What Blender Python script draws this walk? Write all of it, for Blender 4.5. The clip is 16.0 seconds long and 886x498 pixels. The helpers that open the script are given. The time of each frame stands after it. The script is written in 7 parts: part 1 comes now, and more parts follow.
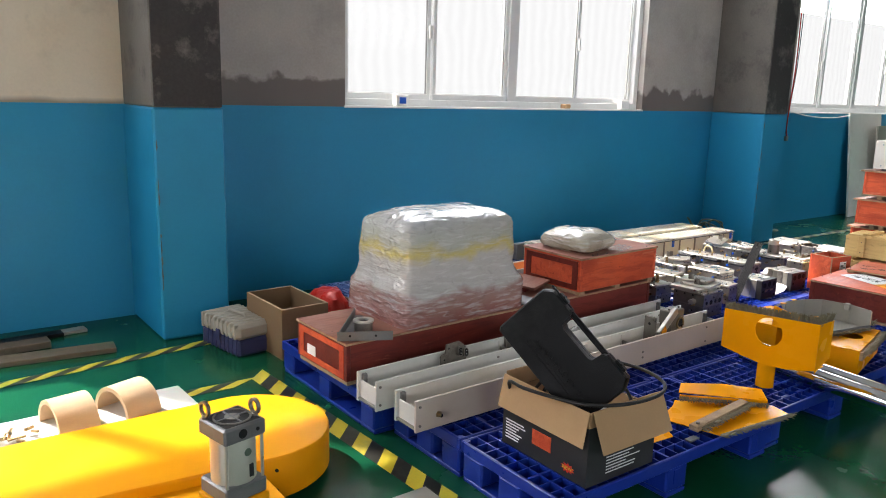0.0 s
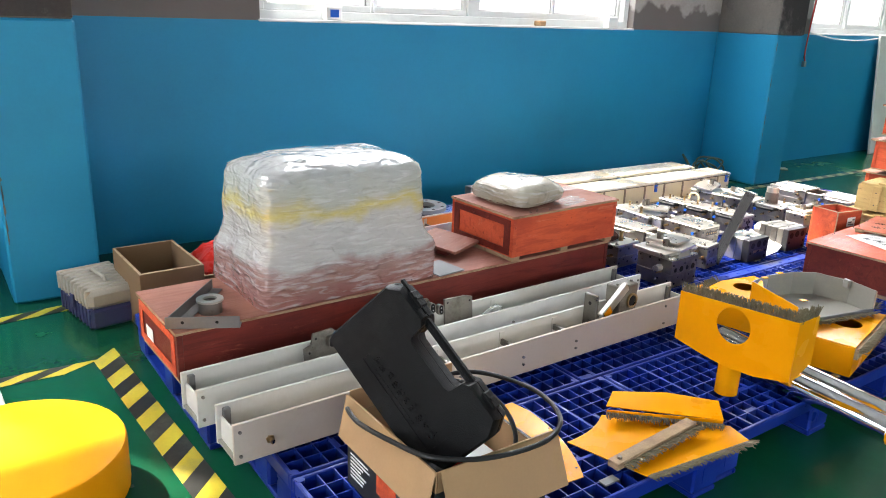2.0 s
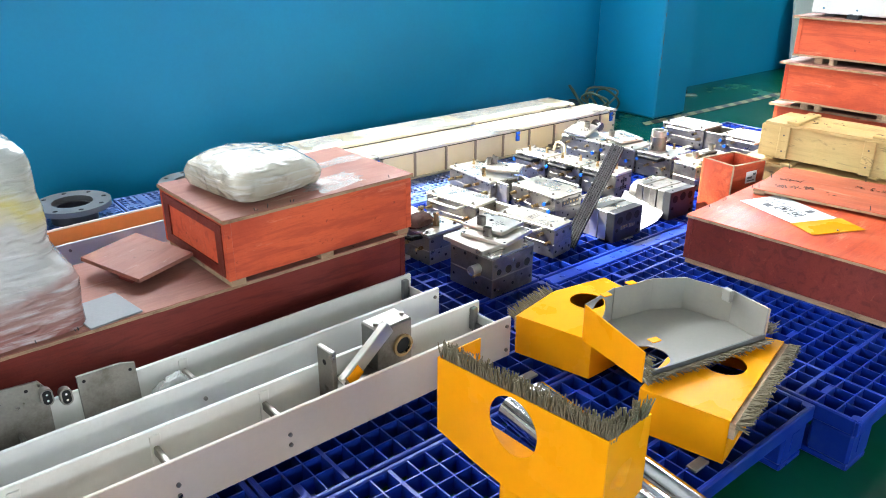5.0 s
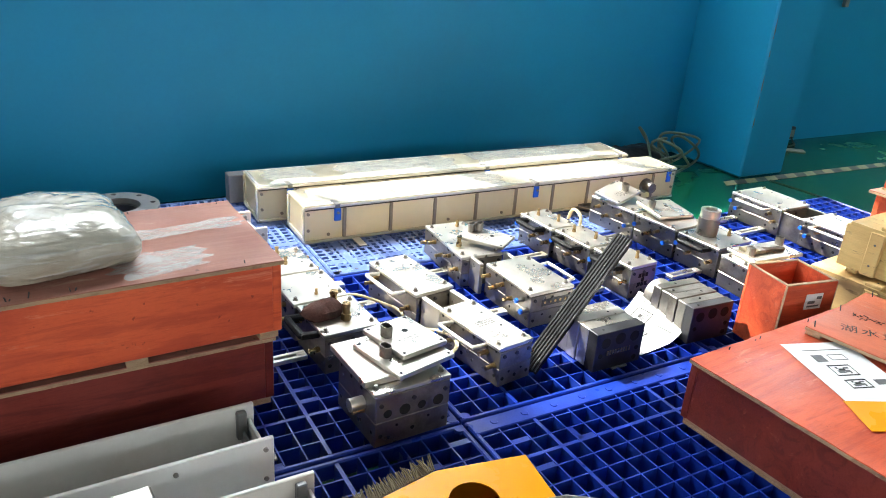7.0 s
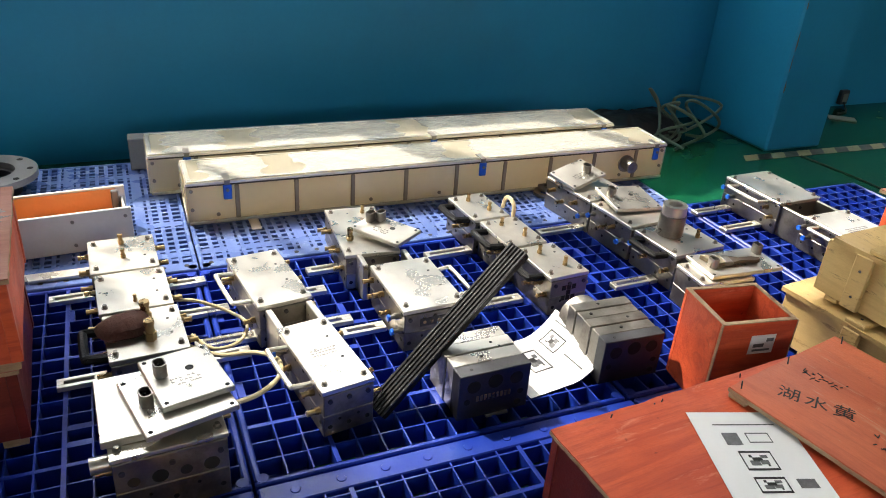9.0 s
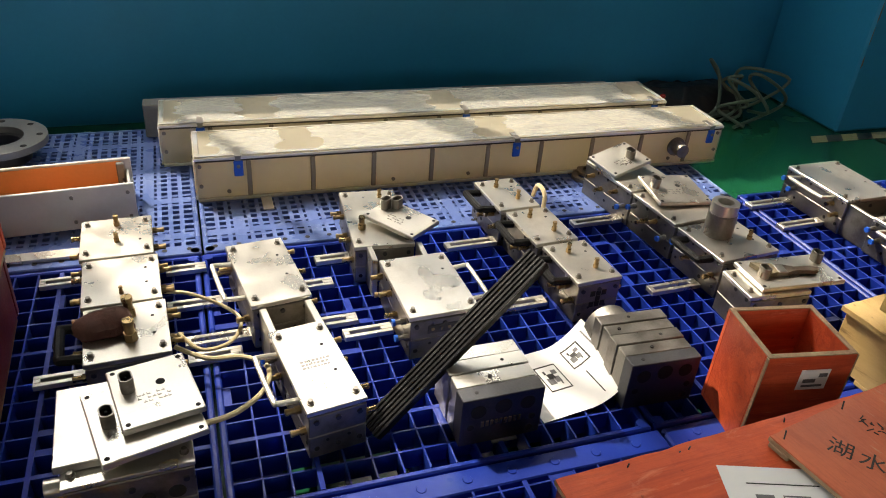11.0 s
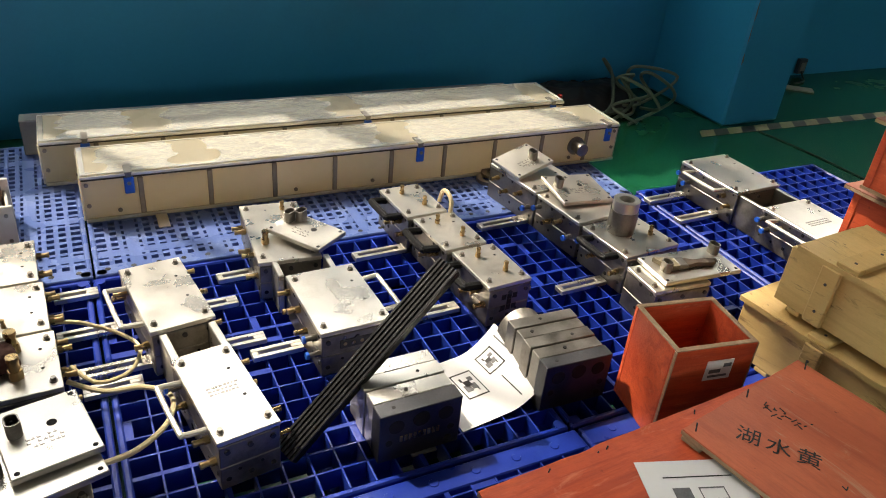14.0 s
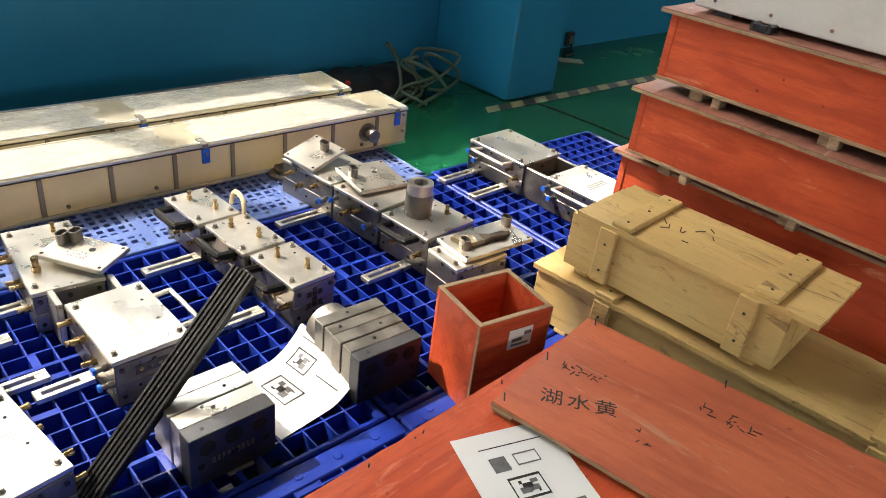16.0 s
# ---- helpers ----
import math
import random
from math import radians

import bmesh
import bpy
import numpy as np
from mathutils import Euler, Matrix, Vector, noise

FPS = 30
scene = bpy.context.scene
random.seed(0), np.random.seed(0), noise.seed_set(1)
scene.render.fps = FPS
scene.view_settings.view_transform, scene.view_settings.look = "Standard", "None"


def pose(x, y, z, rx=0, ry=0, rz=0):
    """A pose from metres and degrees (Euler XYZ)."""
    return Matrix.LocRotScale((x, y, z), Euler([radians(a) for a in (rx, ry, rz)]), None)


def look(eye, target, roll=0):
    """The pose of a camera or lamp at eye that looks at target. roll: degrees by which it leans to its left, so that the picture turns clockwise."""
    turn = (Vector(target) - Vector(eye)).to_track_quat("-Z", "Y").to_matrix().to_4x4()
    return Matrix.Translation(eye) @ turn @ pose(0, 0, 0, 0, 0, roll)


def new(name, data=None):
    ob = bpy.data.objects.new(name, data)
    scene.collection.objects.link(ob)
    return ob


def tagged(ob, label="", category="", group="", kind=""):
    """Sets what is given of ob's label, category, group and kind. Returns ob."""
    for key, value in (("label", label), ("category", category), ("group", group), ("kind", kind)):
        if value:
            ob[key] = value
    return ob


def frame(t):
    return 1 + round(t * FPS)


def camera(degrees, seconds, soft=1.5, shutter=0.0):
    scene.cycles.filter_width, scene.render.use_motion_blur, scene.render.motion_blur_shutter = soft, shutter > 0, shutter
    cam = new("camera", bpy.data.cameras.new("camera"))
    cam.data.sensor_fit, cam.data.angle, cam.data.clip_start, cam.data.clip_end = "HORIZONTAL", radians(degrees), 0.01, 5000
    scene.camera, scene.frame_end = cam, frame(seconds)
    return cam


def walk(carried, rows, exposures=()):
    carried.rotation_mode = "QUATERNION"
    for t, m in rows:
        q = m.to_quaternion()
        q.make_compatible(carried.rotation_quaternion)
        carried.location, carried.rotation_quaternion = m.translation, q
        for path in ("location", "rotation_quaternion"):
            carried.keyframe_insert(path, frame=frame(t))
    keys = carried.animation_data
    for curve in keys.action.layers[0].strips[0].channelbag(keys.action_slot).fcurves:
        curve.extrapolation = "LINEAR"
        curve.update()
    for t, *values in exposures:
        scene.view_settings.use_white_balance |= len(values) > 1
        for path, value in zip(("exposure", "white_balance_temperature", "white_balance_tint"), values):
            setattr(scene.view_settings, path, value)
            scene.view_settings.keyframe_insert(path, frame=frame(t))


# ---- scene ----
cam = camera(60.8, 16.0, 1.0)
PATH = [
    (0, (0.369, 0.0, 1.529), (1.537, 1.573, 1.124), 1.6),
    (0.5, (0.644, 0.031, 1.529), (1.766, 1.636, 1.124), 3.1),
    (1, (0.883, 0.151, 1.513), (2.027, 1.711, 1.009), 2.5),
    (1.5, (1.106, 0.3, 1.51), (2.27, 1.817, 0.925), 2.0),
    (2, (1.345, 0.383, 1.509), (2.447, 1.939, 0.906), 2.2),
    (2.5, (1.589, 0.434, 1.482), (2.683, 1.954, 0.778), 2.2),
    (3, (1.804, 0.562, 1.459), (2.923, 2.0, 0.634), 2.9),
    (3.5, (1.979, 0.67, 1.448), (2.982, 2.136, 0.529), 1.4),
    (4, (2.234, 0.706, 1.455), (3.206, 2.252, 0.641), 2.7),
    (4.5, (2.458, 0.779, 1.431), (3.534, 2.235, 0.581), 2.1),
    (5, (2.732, 0.93, 1.403), (3.907, 2.349, 0.627), 0.4),
    (5.2, (2.835, 0.987, 1.39), (4.007, 2.393, 0.584), 0.3),
    (7.5, (3.985, 1.337, 1.412), (4.877, 2.944, 0.624), 4.8),
    (8, (4.197, 1.398, 1.408), (5.08, 2.971, 0.546), 4.6),
    (10.3, (4.71, 1.605, 1.418), (5.274, 3.237, 0.409), 5.0),
    (10.5, (4.7, 1.63, 1.42), (5.285, 3.235, 0.38), 5.3),
    (11, (4.71, 1.675, 1.419), (5.31, 3.271, 0.373), 4.7),
    (11.5, (4.711, 1.694, 1.418), (5.308, 3.281, 0.357), 4.7),
    (12, (4.703, 1.703, 1.421), (5.283, 3.305, 0.373), 4.6),
    (12.5, (4.71, 1.705, 1.419), (5.296, 3.309, 0.377), 4.3),
    (13, (4.715, 1.71, 1.421), (5.385, 3.284, 0.386), 4.8),
    (13.5, (4.706, 1.714, 1.418), (5.435, 3.264, 0.386), 5.4),
    (14, (4.72, 1.712, 1.419), (5.547, 3.219, 0.396), 6.0),
    (14.5, (4.741, 1.711, 1.42), (5.679, 3.154, 0.4), 6.2),
    (15, (4.753, 1.714, 1.428), (5.79, 3.082, 0.402), 6.7),
    (15.5, (4.759, 1.718, 1.431), (5.899, 3.006, 0.411), 7.2),
    (16, (4.766, 1.713, 1.43), (5.989, 2.935, 0.423), 7.4),
]
EXPOSURES = [(0, 0.32, 6500, 14), (1.5, 0.63, 6450, 13), (2.0, 0.92, 6400, 12), (2.5, 1.04, 6350, 11), (5, 1.25, 6000, 8), (7.5, 0.52, 6300, 8), (8.2, 0.3, 6400, 9), (10.3, -0.58, 7200, 12), (12.5, -0.66, 7350, 12), (14, -0.58, 7250, 12), (16, -0.06, 7100, 12)]
walk(cam, [(t, look(eye, target, roll)) for t, eye, target, roll in PATH], exposures=EXPOSURES)


# ---- world and light ----
world = bpy.data.worlds.new("world")
scene.world = world
world.use_nodes = True
wn = world.node_tree.nodes
sky = wn.new("ShaderNodeTexSky")
sky.sky_type, sky.sun_disc = "NISHITA", False
sky.sun_elevation, sky.sun_rotation = radians(50), radians(-28)
wn["Background"].inputs[1].default_value = 0.1
world.node_tree.links.new(sky.outputs[0], wn["Background"].inputs[0])

sun = new("sun", bpy.data.lights.new("sun", "SUN"))
sun.data.energy, sun.data.angle, sun.data.color = 8.6, radians(1.2), (1.0, 0.93, 0.82)
sun.matrix_world = look((0, 0, 0), (0.61, -1.03, -1.41))


# sky light entering the upper part of each window; the south ones are added fill
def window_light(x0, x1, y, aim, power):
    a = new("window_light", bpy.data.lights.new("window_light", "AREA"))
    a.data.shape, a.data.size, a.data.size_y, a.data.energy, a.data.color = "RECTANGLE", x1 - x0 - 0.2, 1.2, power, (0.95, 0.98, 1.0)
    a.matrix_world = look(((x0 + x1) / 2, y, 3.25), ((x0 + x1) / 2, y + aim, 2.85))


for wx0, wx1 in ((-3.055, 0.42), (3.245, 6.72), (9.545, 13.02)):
    window_light(wx0, wx1, 5.36, -1, 130)
    # fill lamp from the south, behind an invented, unseen window
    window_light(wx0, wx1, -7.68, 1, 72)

# fill light from the west, placed in an invented, unseen gate opening
west_fill = new("west_fill", bpy.data.lights.new("west_fill", "AREA"))
west_fill.data.shape, west_fill.data.size, west_fill.data.size_y, west_fill.data.energy, west_fill.data.color = "RECTANGLE", 4.0, 3.2, 160, (0.97, 0.98, 1.0)
west_fill.matrix_world = look((-6.3, -1.5, 1.9), (0, -0.3, 1.6))


# ---- materials ----
def mat(name, col, rough=0.5, metal=0.0, var=0.15, scale=6.0, fine=90.0, bump=0.08, stain=None, amount=0.0, rvar=0.1, stretch=(1, 1, 1), coat=0.0):
    m = bpy.data.materials.new(name)
    m.use_nodes = True
    n, l = m.node_tree.nodes, m.node_tree.links
    b = n["Principled BSDF"]
    tc, info, add, mp = n.new("ShaderNodeTexCoord"), n.new("ShaderNodeObjectInfo"), n.new("ShaderNodeVectorMath"), n.new("ShaderNodeMapping")
    mul = n.new("ShaderNodeMath")
    mul.operation, mul.inputs[1].default_value = "MULTIPLY", 17.0
    l.new(info.outputs["Random"], mul.inputs[0])
    l.new(tc.outputs["Object"], add.inputs[0])
    l.new(mul.outputs[0], add.inputs[1])
    mp.inputs["Scale"].default_value = stretch
    l.new(add.outputs[0], mp.inputs[0])
    big, small = n.new("ShaderNodeTexNoise"), n.new("ShaderNodeTexNoise")
    big.inputs["Scale"].default_value, big.inputs["Detail"].default_value = scale, 5
    small.inputs["Scale"].default_value, small.inputs["Detail"].default_value = fine, 3
    for t in (big, small):
        l.new(mp.outputs[0], t.inputs[0])
    mix = n.new("ShaderNodeMix")
    mix.data_type = "RGBA"
    mix.inputs["A"].default_value = (*[max(0, c * (1 - 1.6 * var)) for c in col], 1)
    mix.inputs["B"].default_value = (*[min(1, c * (1 + 1.2 * var)) for c in col], 1)
    blend = n.new("ShaderNodeMath")
    blend.operation = "MULTIPLY_ADD"
    blend.inputs[1].default_value = 0.35
    half = n.new("ShaderNodeMath")
    half.operation, half.inputs[1].default_value = "MULTIPLY", 0.65
    l.new(big.outputs[0], half.inputs[0])
    l.new(small.outputs[0], blend.inputs[0])
    l.new(half.outputs[0], blend.inputs[2])
    l.new(blend.outputs[0], mix.inputs["Factor"])
    out = mix.outputs["Result"]
    if stain:
        third, ramp, mx = n.new("ShaderNodeTexNoise"), n.new("ShaderNodeValToRGB"), n.new("ShaderNodeMix")
        third.inputs["Scale"].default_value, third.inputs["Detail"].default_value, third.inputs["Roughness"].default_value = scale * 0.6, 8, 0.7
        l.new(add.outputs[0], third.inputs[0])
        ramp.color_ramp.elements[0].position, ramp.color_ramp.elements[1].position = 0.52, 0.68
        ramp.color_ramp.elements[1].color = (amount, amount, amount, 1)
        l.new(third.outputs[0], ramp.inputs[0])
        mx.data_type = "RGBA"
        mx.inputs["B"].default_value = (*stain, 1)
        l.new(ramp.outputs[0], mx.inputs["Factor"])
        l.new(out, mx.inputs["A"])
        out = mx.outputs["Result"]
    l.new(out, b.inputs["Base Color"])
    rr = n.new("ShaderNodeMapRange")
    rr.inputs["To Min"].default_value, rr.inputs["To Max"].default_value = max(0.02, rough - rvar), min(1, rough + rvar)
    rr.inputs["From Min"].default_value, rr.inputs["From Max"].default_value = 0.3, 0.7
    l.new(big.outputs[0], rr.inputs[0])
    l.new(rr.outputs[0], b.inputs["Roughness"])
    b.inputs["Metallic"].default_value = metal
    b.inputs["Specular IOR Level"].default_value = 0.35
    b.inputs["Coat Weight"].default_value = coat
    b.inputs["Coat Roughness"].default_value = 0.1
    if bump:
        bp = n.new("ShaderNodeBump")
        bp.inputs["Strength"].default_value, bp.inputs["Distance"].default_value = min(1, bump * 3), 0.004
        l.new(blend.outputs[0], bp.inputs["Height"])
        l.new(bp.outputs[0], b.inputs["Normal"])
    return m


def glow(name, col, strength, col2=None, stripes=0.0):
    m = bpy.data.materials.new(name)
    m.use_nodes = True
    n, l = m.node_tree.nodes, m.node_tree.links
    n.remove(n["Principled BSDF"])
    e, tc, w, mix, nz = n.new("ShaderNodeEmission"), n.new("ShaderNodeTexCoord"), n.new("ShaderNodeTexWave"), n.new("ShaderNodeMix"), n.new("ShaderNodeTexNoise")
    w.inputs["Scale"].default_value, w.inputs["Distortion"].default_value = stripes, 3.5
    l.new(tc.outputs["Object"], w.inputs[0])
    mix.data_type = "RGBA"
    mix.inputs["A"].default_value, mix.inputs["B"].default_value = (*col, 1), (*(col2 or col), 1)
    l.new(w.outputs["Fac"], mix.inputs["Factor"])
    l.new(mix.outputs["Result"], e.inputs[0])
    e.inputs[1].default_value = strength
    l.new(e.outputs[0], n["Material Output"].inputs[0])
    return m


def glass(name):
    m = bpy.data.materials.new(name)
    m.use_nodes = True
    b = m.node_tree.nodes["Principled BSDF"]
    b.inputs["Base Color"].default_value = (0.95, 0.97, 0.96, 1)
    b.inputs["Transmission Weight"].default_value, b.inputs["Roughness"].default_value, b.inputs["IOR"].default_value = 1.0, 0.03, 1.1
    return m


def banded(name, low, high, z, ragged, rough=0.85, var=0.25, scale=3.0):
    """Plaster with a damp, ragged stain up to about the height z (object coordinates)."""
    m = mat(name, high, rough, 0, var, scale, 60, 0.15, tuple(c * 0.6 for c in high), 0.6)
    n, l = m.node_tree.nodes, m.node_tree.links
    b = n["Principled BSDF"]
    old = b.inputs["Base Color"].links[0].from_socket
    tc, sep, nz, ramp, mx, ma = n.new("ShaderNodeTexCoord"), n.new("ShaderNodeSeparateXYZ"), n.new("ShaderNodeTexNoise"), n.new("ShaderNodeValToRGB"), n.new("ShaderNodeMix"), n.new("ShaderNodeMath")
    l.new(tc.outputs["Object"], sep.inputs[0])
    nz.inputs["Scale"].default_value, nz.inputs["Detail"].default_value = 4.5, 8
    l.new(tc.outputs["Object"], nz.inputs[0])
    ma.operation, ma.inputs[1].default_value = "MULTIPLY_ADD", -ragged
    l.new(nz.outputs[0], ma.inputs[0])
    l.new(sep.outputs[2], ma.inputs[2])
    ramp.color_ramp.elements[0].position, ramp.color_ramp.elements[1].position = 0.48, 0.52
    sh = n.new("ShaderNodeMapRange")
    sh.inputs["From Min"].default_value, sh.inputs["From Max"].default_value = z - ragged * 0.5 - 0.4, z - ragged * 0.5 + 0.4
    l.new(ma.outputs[0], sh.inputs[0])
    l.new(sh.outputs[0], ramp.inputs[0])
    mx.data_type = "RGBA"
    mx.inputs["A"].default_value = (*low, 1)
    l.new(ramp.outputs[0], mx.inputs["Factor"])
    l.new(old, mx.inputs["B"])
    l.new(mx.outputs["Result"], b.inputs["Base Color"])
    return m


def veneer(name, col, dark, pale, rough=0.5, along=(1, 9, 9), dirt=0.5, scuff=(0.6, 0.72)):
    """Stained plywood: soft patches, long wavy figure, fine grain, scuffs and dark spots; along: frequency on each axis."""
    m = mat(name, col, rough, 0, 0.12, 5, 140, 0.1, dark, dirt, 0.14)
    n, l = m.node_tree.nodes, m.node_tree.links
    bs = n["Principled BSDF"]
    out = bs.inputs["Base Color"].links[0].from_socket
    tc, info, add, big = n.new("ShaderNodeTexCoord"), n.new("ShaderNodeObjectInfo"), n.new("ShaderNodeVectorMath"), n.new("ShaderNodeMath")
    big.operation, big.inputs[1].default_value = "MULTIPLY", 23.0
    l.new(info.outputs["Random"], big.inputs[0])
    l.new(tc.outputs["Object"], add.inputs[0])
    l.new(big.outputs[0], add.inputs[1])

    def layer(src, scale, freq, lo, hi, amount, colour, distortion=0.0, rough_=0.6):
        mp, tx, ramp, mx = n.new("ShaderNodeMapping"), n.new("ShaderNodeTexNoise"), n.new("ShaderNodeMapRange"), n.new("ShaderNodeMix")
        mp.inputs["Scale"].default_value = scale
        l.new(add.outputs[0], mp.inputs[0])
        l.new(mp.outputs[0], tx.inputs[0])
        tx.inputs["Scale"].default_value, tx.inputs["Detail"].default_value = freq, 6
        tx.inputs["Distortion"].default_value, tx.inputs["Roughness"].default_value = distortion, rough_
        ramp.inputs["From Min"].default_value, ramp.inputs["From Max"].default_value, ramp.inputs["To Max"].default_value = lo, hi, amount
        l.new(tx.outputs[0], ramp.inputs[0])
        mx.data_type = "RGBA"
        mx.inputs["B"].default_value = (*colour, 1)
        l.new(ramp.outputs[0], mx.inputs["Factor"])
        l.new(src, mx.inputs["A"])
        return mx.outputs["Result"], tx

    soft = tuple(0.35 + 0.65 * v / 9 for v in along)
    out, _ = layer(out, soft, 3.4, 0.45, 0.68, 0.55, dark, 0.8, 0.45)
    out, _ = layer(out, soft, 2.3, 0.52, 0.74, 0.5, tuple(min(1, c * 1.25 + 0.015) for c in col), 0.5, 0.4)
    out, _ = layer(out, along, 2.0, 0.5, 0.62, 0.42, dark, 1.6, 0.55)
    out, grain = layer(out, tuple(v * 4 for v in along), 5.0, 0.48, 0.66, 0.3, dark, 0.2, 0.7)
    out, _ = layer(out, tuple(1 + v for v in along), 1.9, scuff[0], scuff[1], 0.75, pale, 0.9, 0.75)
    out, _ = layer(out, (1, 1, 1), 34, 0.7, 0.74, 0.7, tuple(c * 0.5 for c in dark), 0.0, 0.5)
    l.new(out, bs.inputs["Base Color"])
    bp = n.new("ShaderNodeBump")
    bp.inputs["Strength"].default_value, bp.inputs["Distance"].default_value = 0.3, 0.002
    l.new(grain.outputs[0], bp.inputs["Height"])
    l.new(bs.inputs["Normal"].links[0].from_socket, bp.inputs["Normal"])
    l.new(bp.outputs[0], bs.inputs["Normal"])
    return m


M_BLUE = mat("blue wall paint", (0.01, 0.235, 0.43), 0.5, 0, 0.1, 1.5, 60, 0.05, (0.012, 0.18, 0.33), 0.35)
M_PLASTER = banded("bare grey plaster", (0.16, 0.14, 0.13), (0.42, 0.39, 0.36), 1.6, 0.35)
M_BEIGE = banded("cream plaster", (0.3, 0.25, 0.2), (0.66, 0.58, 0.47), 1.43, 0.03, var=0.12)
M_SOOT = mat("blackened concrete", (0.045, 0.04, 0.04), 0.7, 0, 0.5, 5, 60, 0.2, (0.2, 0.18, 0.16), 0.9)
M_CONC = mat("mottled grey concrete", (0.15, 0.135, 0.12), 0.85, 0, 0.3, 5, 70, 0.25, (0.07, 0.065, 0.06), 0.9)
M_FLOOR = mat("green epoxy floor", (0.005, 0.084, 0.036), 0.2, 0, 0.15, 2.5, 40, 0.02, (0.014, 0.07, 0.04), 0.6, 0.09)
M_WHITE = mat("white window plastic", (0.68, 0.69, 0.68), 0.35, 0, 0.05, 6, 80, 0.02)
M_CEIL = mat("grey ceiling", (0.3, 0.3, 0.3), 0.9, 0, 0.1)
M_GLASS = glass("clear glass")
M_DAY = glow("bright daylight outside", (1.0, 1.0, 0.99), 0.82, (0.945, 0.945, 0.935), 1.9)
M_PAL = mat("cobalt blue pallet plastic", (0.007, 0.028, 0.265), 0.36, 0, 0.15, 9, 120, 0.04, (0.03, 0.07, 0.3), 0.4)
M_PAL.node_tree.nodes["Principled BSDF"].inputs["Specular IOR Level"].default_value = 0.25
# paler than M_PAL: window sheen on the back row is mixed into the colour
M_PAL_SHEEN = mat("blue pallet plastic with window sheen in colour", (0.085, 0.135, 0.34), 0.28, 0, 0.2, 9, 120, 0.04, (0.2, 0.26, 0.42), 0.6)
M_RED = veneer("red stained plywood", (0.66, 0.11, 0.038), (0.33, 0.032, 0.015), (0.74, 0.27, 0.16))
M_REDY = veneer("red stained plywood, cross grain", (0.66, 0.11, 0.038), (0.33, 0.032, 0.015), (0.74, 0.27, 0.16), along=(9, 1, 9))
# the same red plywood with the shade of crate sides put into its colour
M_RED_SHADED = veneer("red stained plywood, darkened for shade", (0.18, 0.026, 0.017), (0.07, 0.011, 0.009), (0.34, 0.09, 0.06), 0.42)
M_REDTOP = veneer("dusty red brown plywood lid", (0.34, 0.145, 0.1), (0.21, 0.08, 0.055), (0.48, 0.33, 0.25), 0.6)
M_EDGE = mat("bare plywood edge", (0.42, 0.29, 0.175), 0.8, 0, 0.45, 20, 150, 0.3, (0.16, 0.09, 0.055), 0.8, stretch=(1, 1, 8))
M_TAN = veneer("ochre painted softwood", (0.66, 0.47, 0.19), (0.5, 0.33, 0.12), (0.2, 0.12, 0.05), 0.6, (9, 1, 9), 0.5, (0.56, 0.64))
M_BOARD = veneer("weathered red brown plywood", (0.58, 0.15, 0.07), (0.33, 0.075, 0.04), (0.55, 0.33, 0.22), 0.55, (9, 1, 9), 0.4)
M_OLDWOOD = mat("dark weathered wood", (0.12, 0.09, 0.065), 0.85, 0, 0.35, 6, 90, 0.15, (0.05, 0.04, 0.03), 0.8, stretch=(1, 6, 6))
M_OFFW = mat("off white painted steel", (0.66, 0.65, 0.61), 0.38, 0, 0.07, 5, 90, 0.03, (0.5, 0.46, 0.4), 0.4)
# warm beige for one trough's front side; the others stay off white
M_BEIGE_SIDE = mat("beige tinted steel", (0.56, 0.47, 0.39), 0.4, 0, 0.07, 2, 90, 0.03, (0.62, 0.57, 0.51), 0.6)
M_ORANGE = mat("orange primer", (0.75, 0.3, 0.1), 0.6, 0, 0.1)
M_GREYIN = mat("pale grey enamel", (0.29, 0.275, 0.24), 0.45, 0, 0.1, 5, 90, 0.03, (0.36, 0.33, 0.25), 0.6)
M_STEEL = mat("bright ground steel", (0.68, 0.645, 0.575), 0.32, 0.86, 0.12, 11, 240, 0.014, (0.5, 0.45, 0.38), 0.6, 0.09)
# base also darkened for the dim surroundings that block sides reflect
M_STEELD = mat("dull oily steel, darkened", (0.29, 0.27, 0.24), 0.4, 0.93, 0.3, 14, 160, 0.02, (0.15, 0.125, 0.1), 0.8, 0.14)
M_DARKST = mat("dark machined steel", (0.1, 0.1, 0.105), 0.5, 1.0, 0.3, 14, 160, 0.05)
M_CHROME = mat("polished stainless tube", (0.75, 0.75, 0.75), 0.09, 1.0, 0.04, 10, 200, 0.01, rvar=0.04)
M_BRASS = mat("brass", (0.48, 0.34, 0.17), 0.3, 1.0, 0.2, 30, 200, 0.03)
M_BLACK = mat("black moulded plastic", (0.0075, 0.0075, 0.008), 0.5, 0, 0.2, 10, 260, 0.25, (0.022, 0.022, 0.022), 0.5)
M_BLACK.node_tree.nodes["Principled BSDF"].inputs["Specular IOR Level"].default_value = 0.14
M_ANOD = mat("black anodised aluminium", (0.022, 0.022, 0.024), 0.36, 0, 0.15, 12, 200, 0.02)
M_ANOD.node_tree.nodes["Principled BSDF"].inputs["Specular IOR Level"].default_value = 0.6
M_RUBBER = mat("black rubber", (0.015, 0.015, 0.015), 0.45, 0, 0.2, 20, 150, 0.05)
# holes are flat discs; the shade inside them is this near-black colour
M_HOLE = mat("black for hole shade and marks", (0.012, 0.012, 0.012), 0.8, 0, 0.1, bump=0)
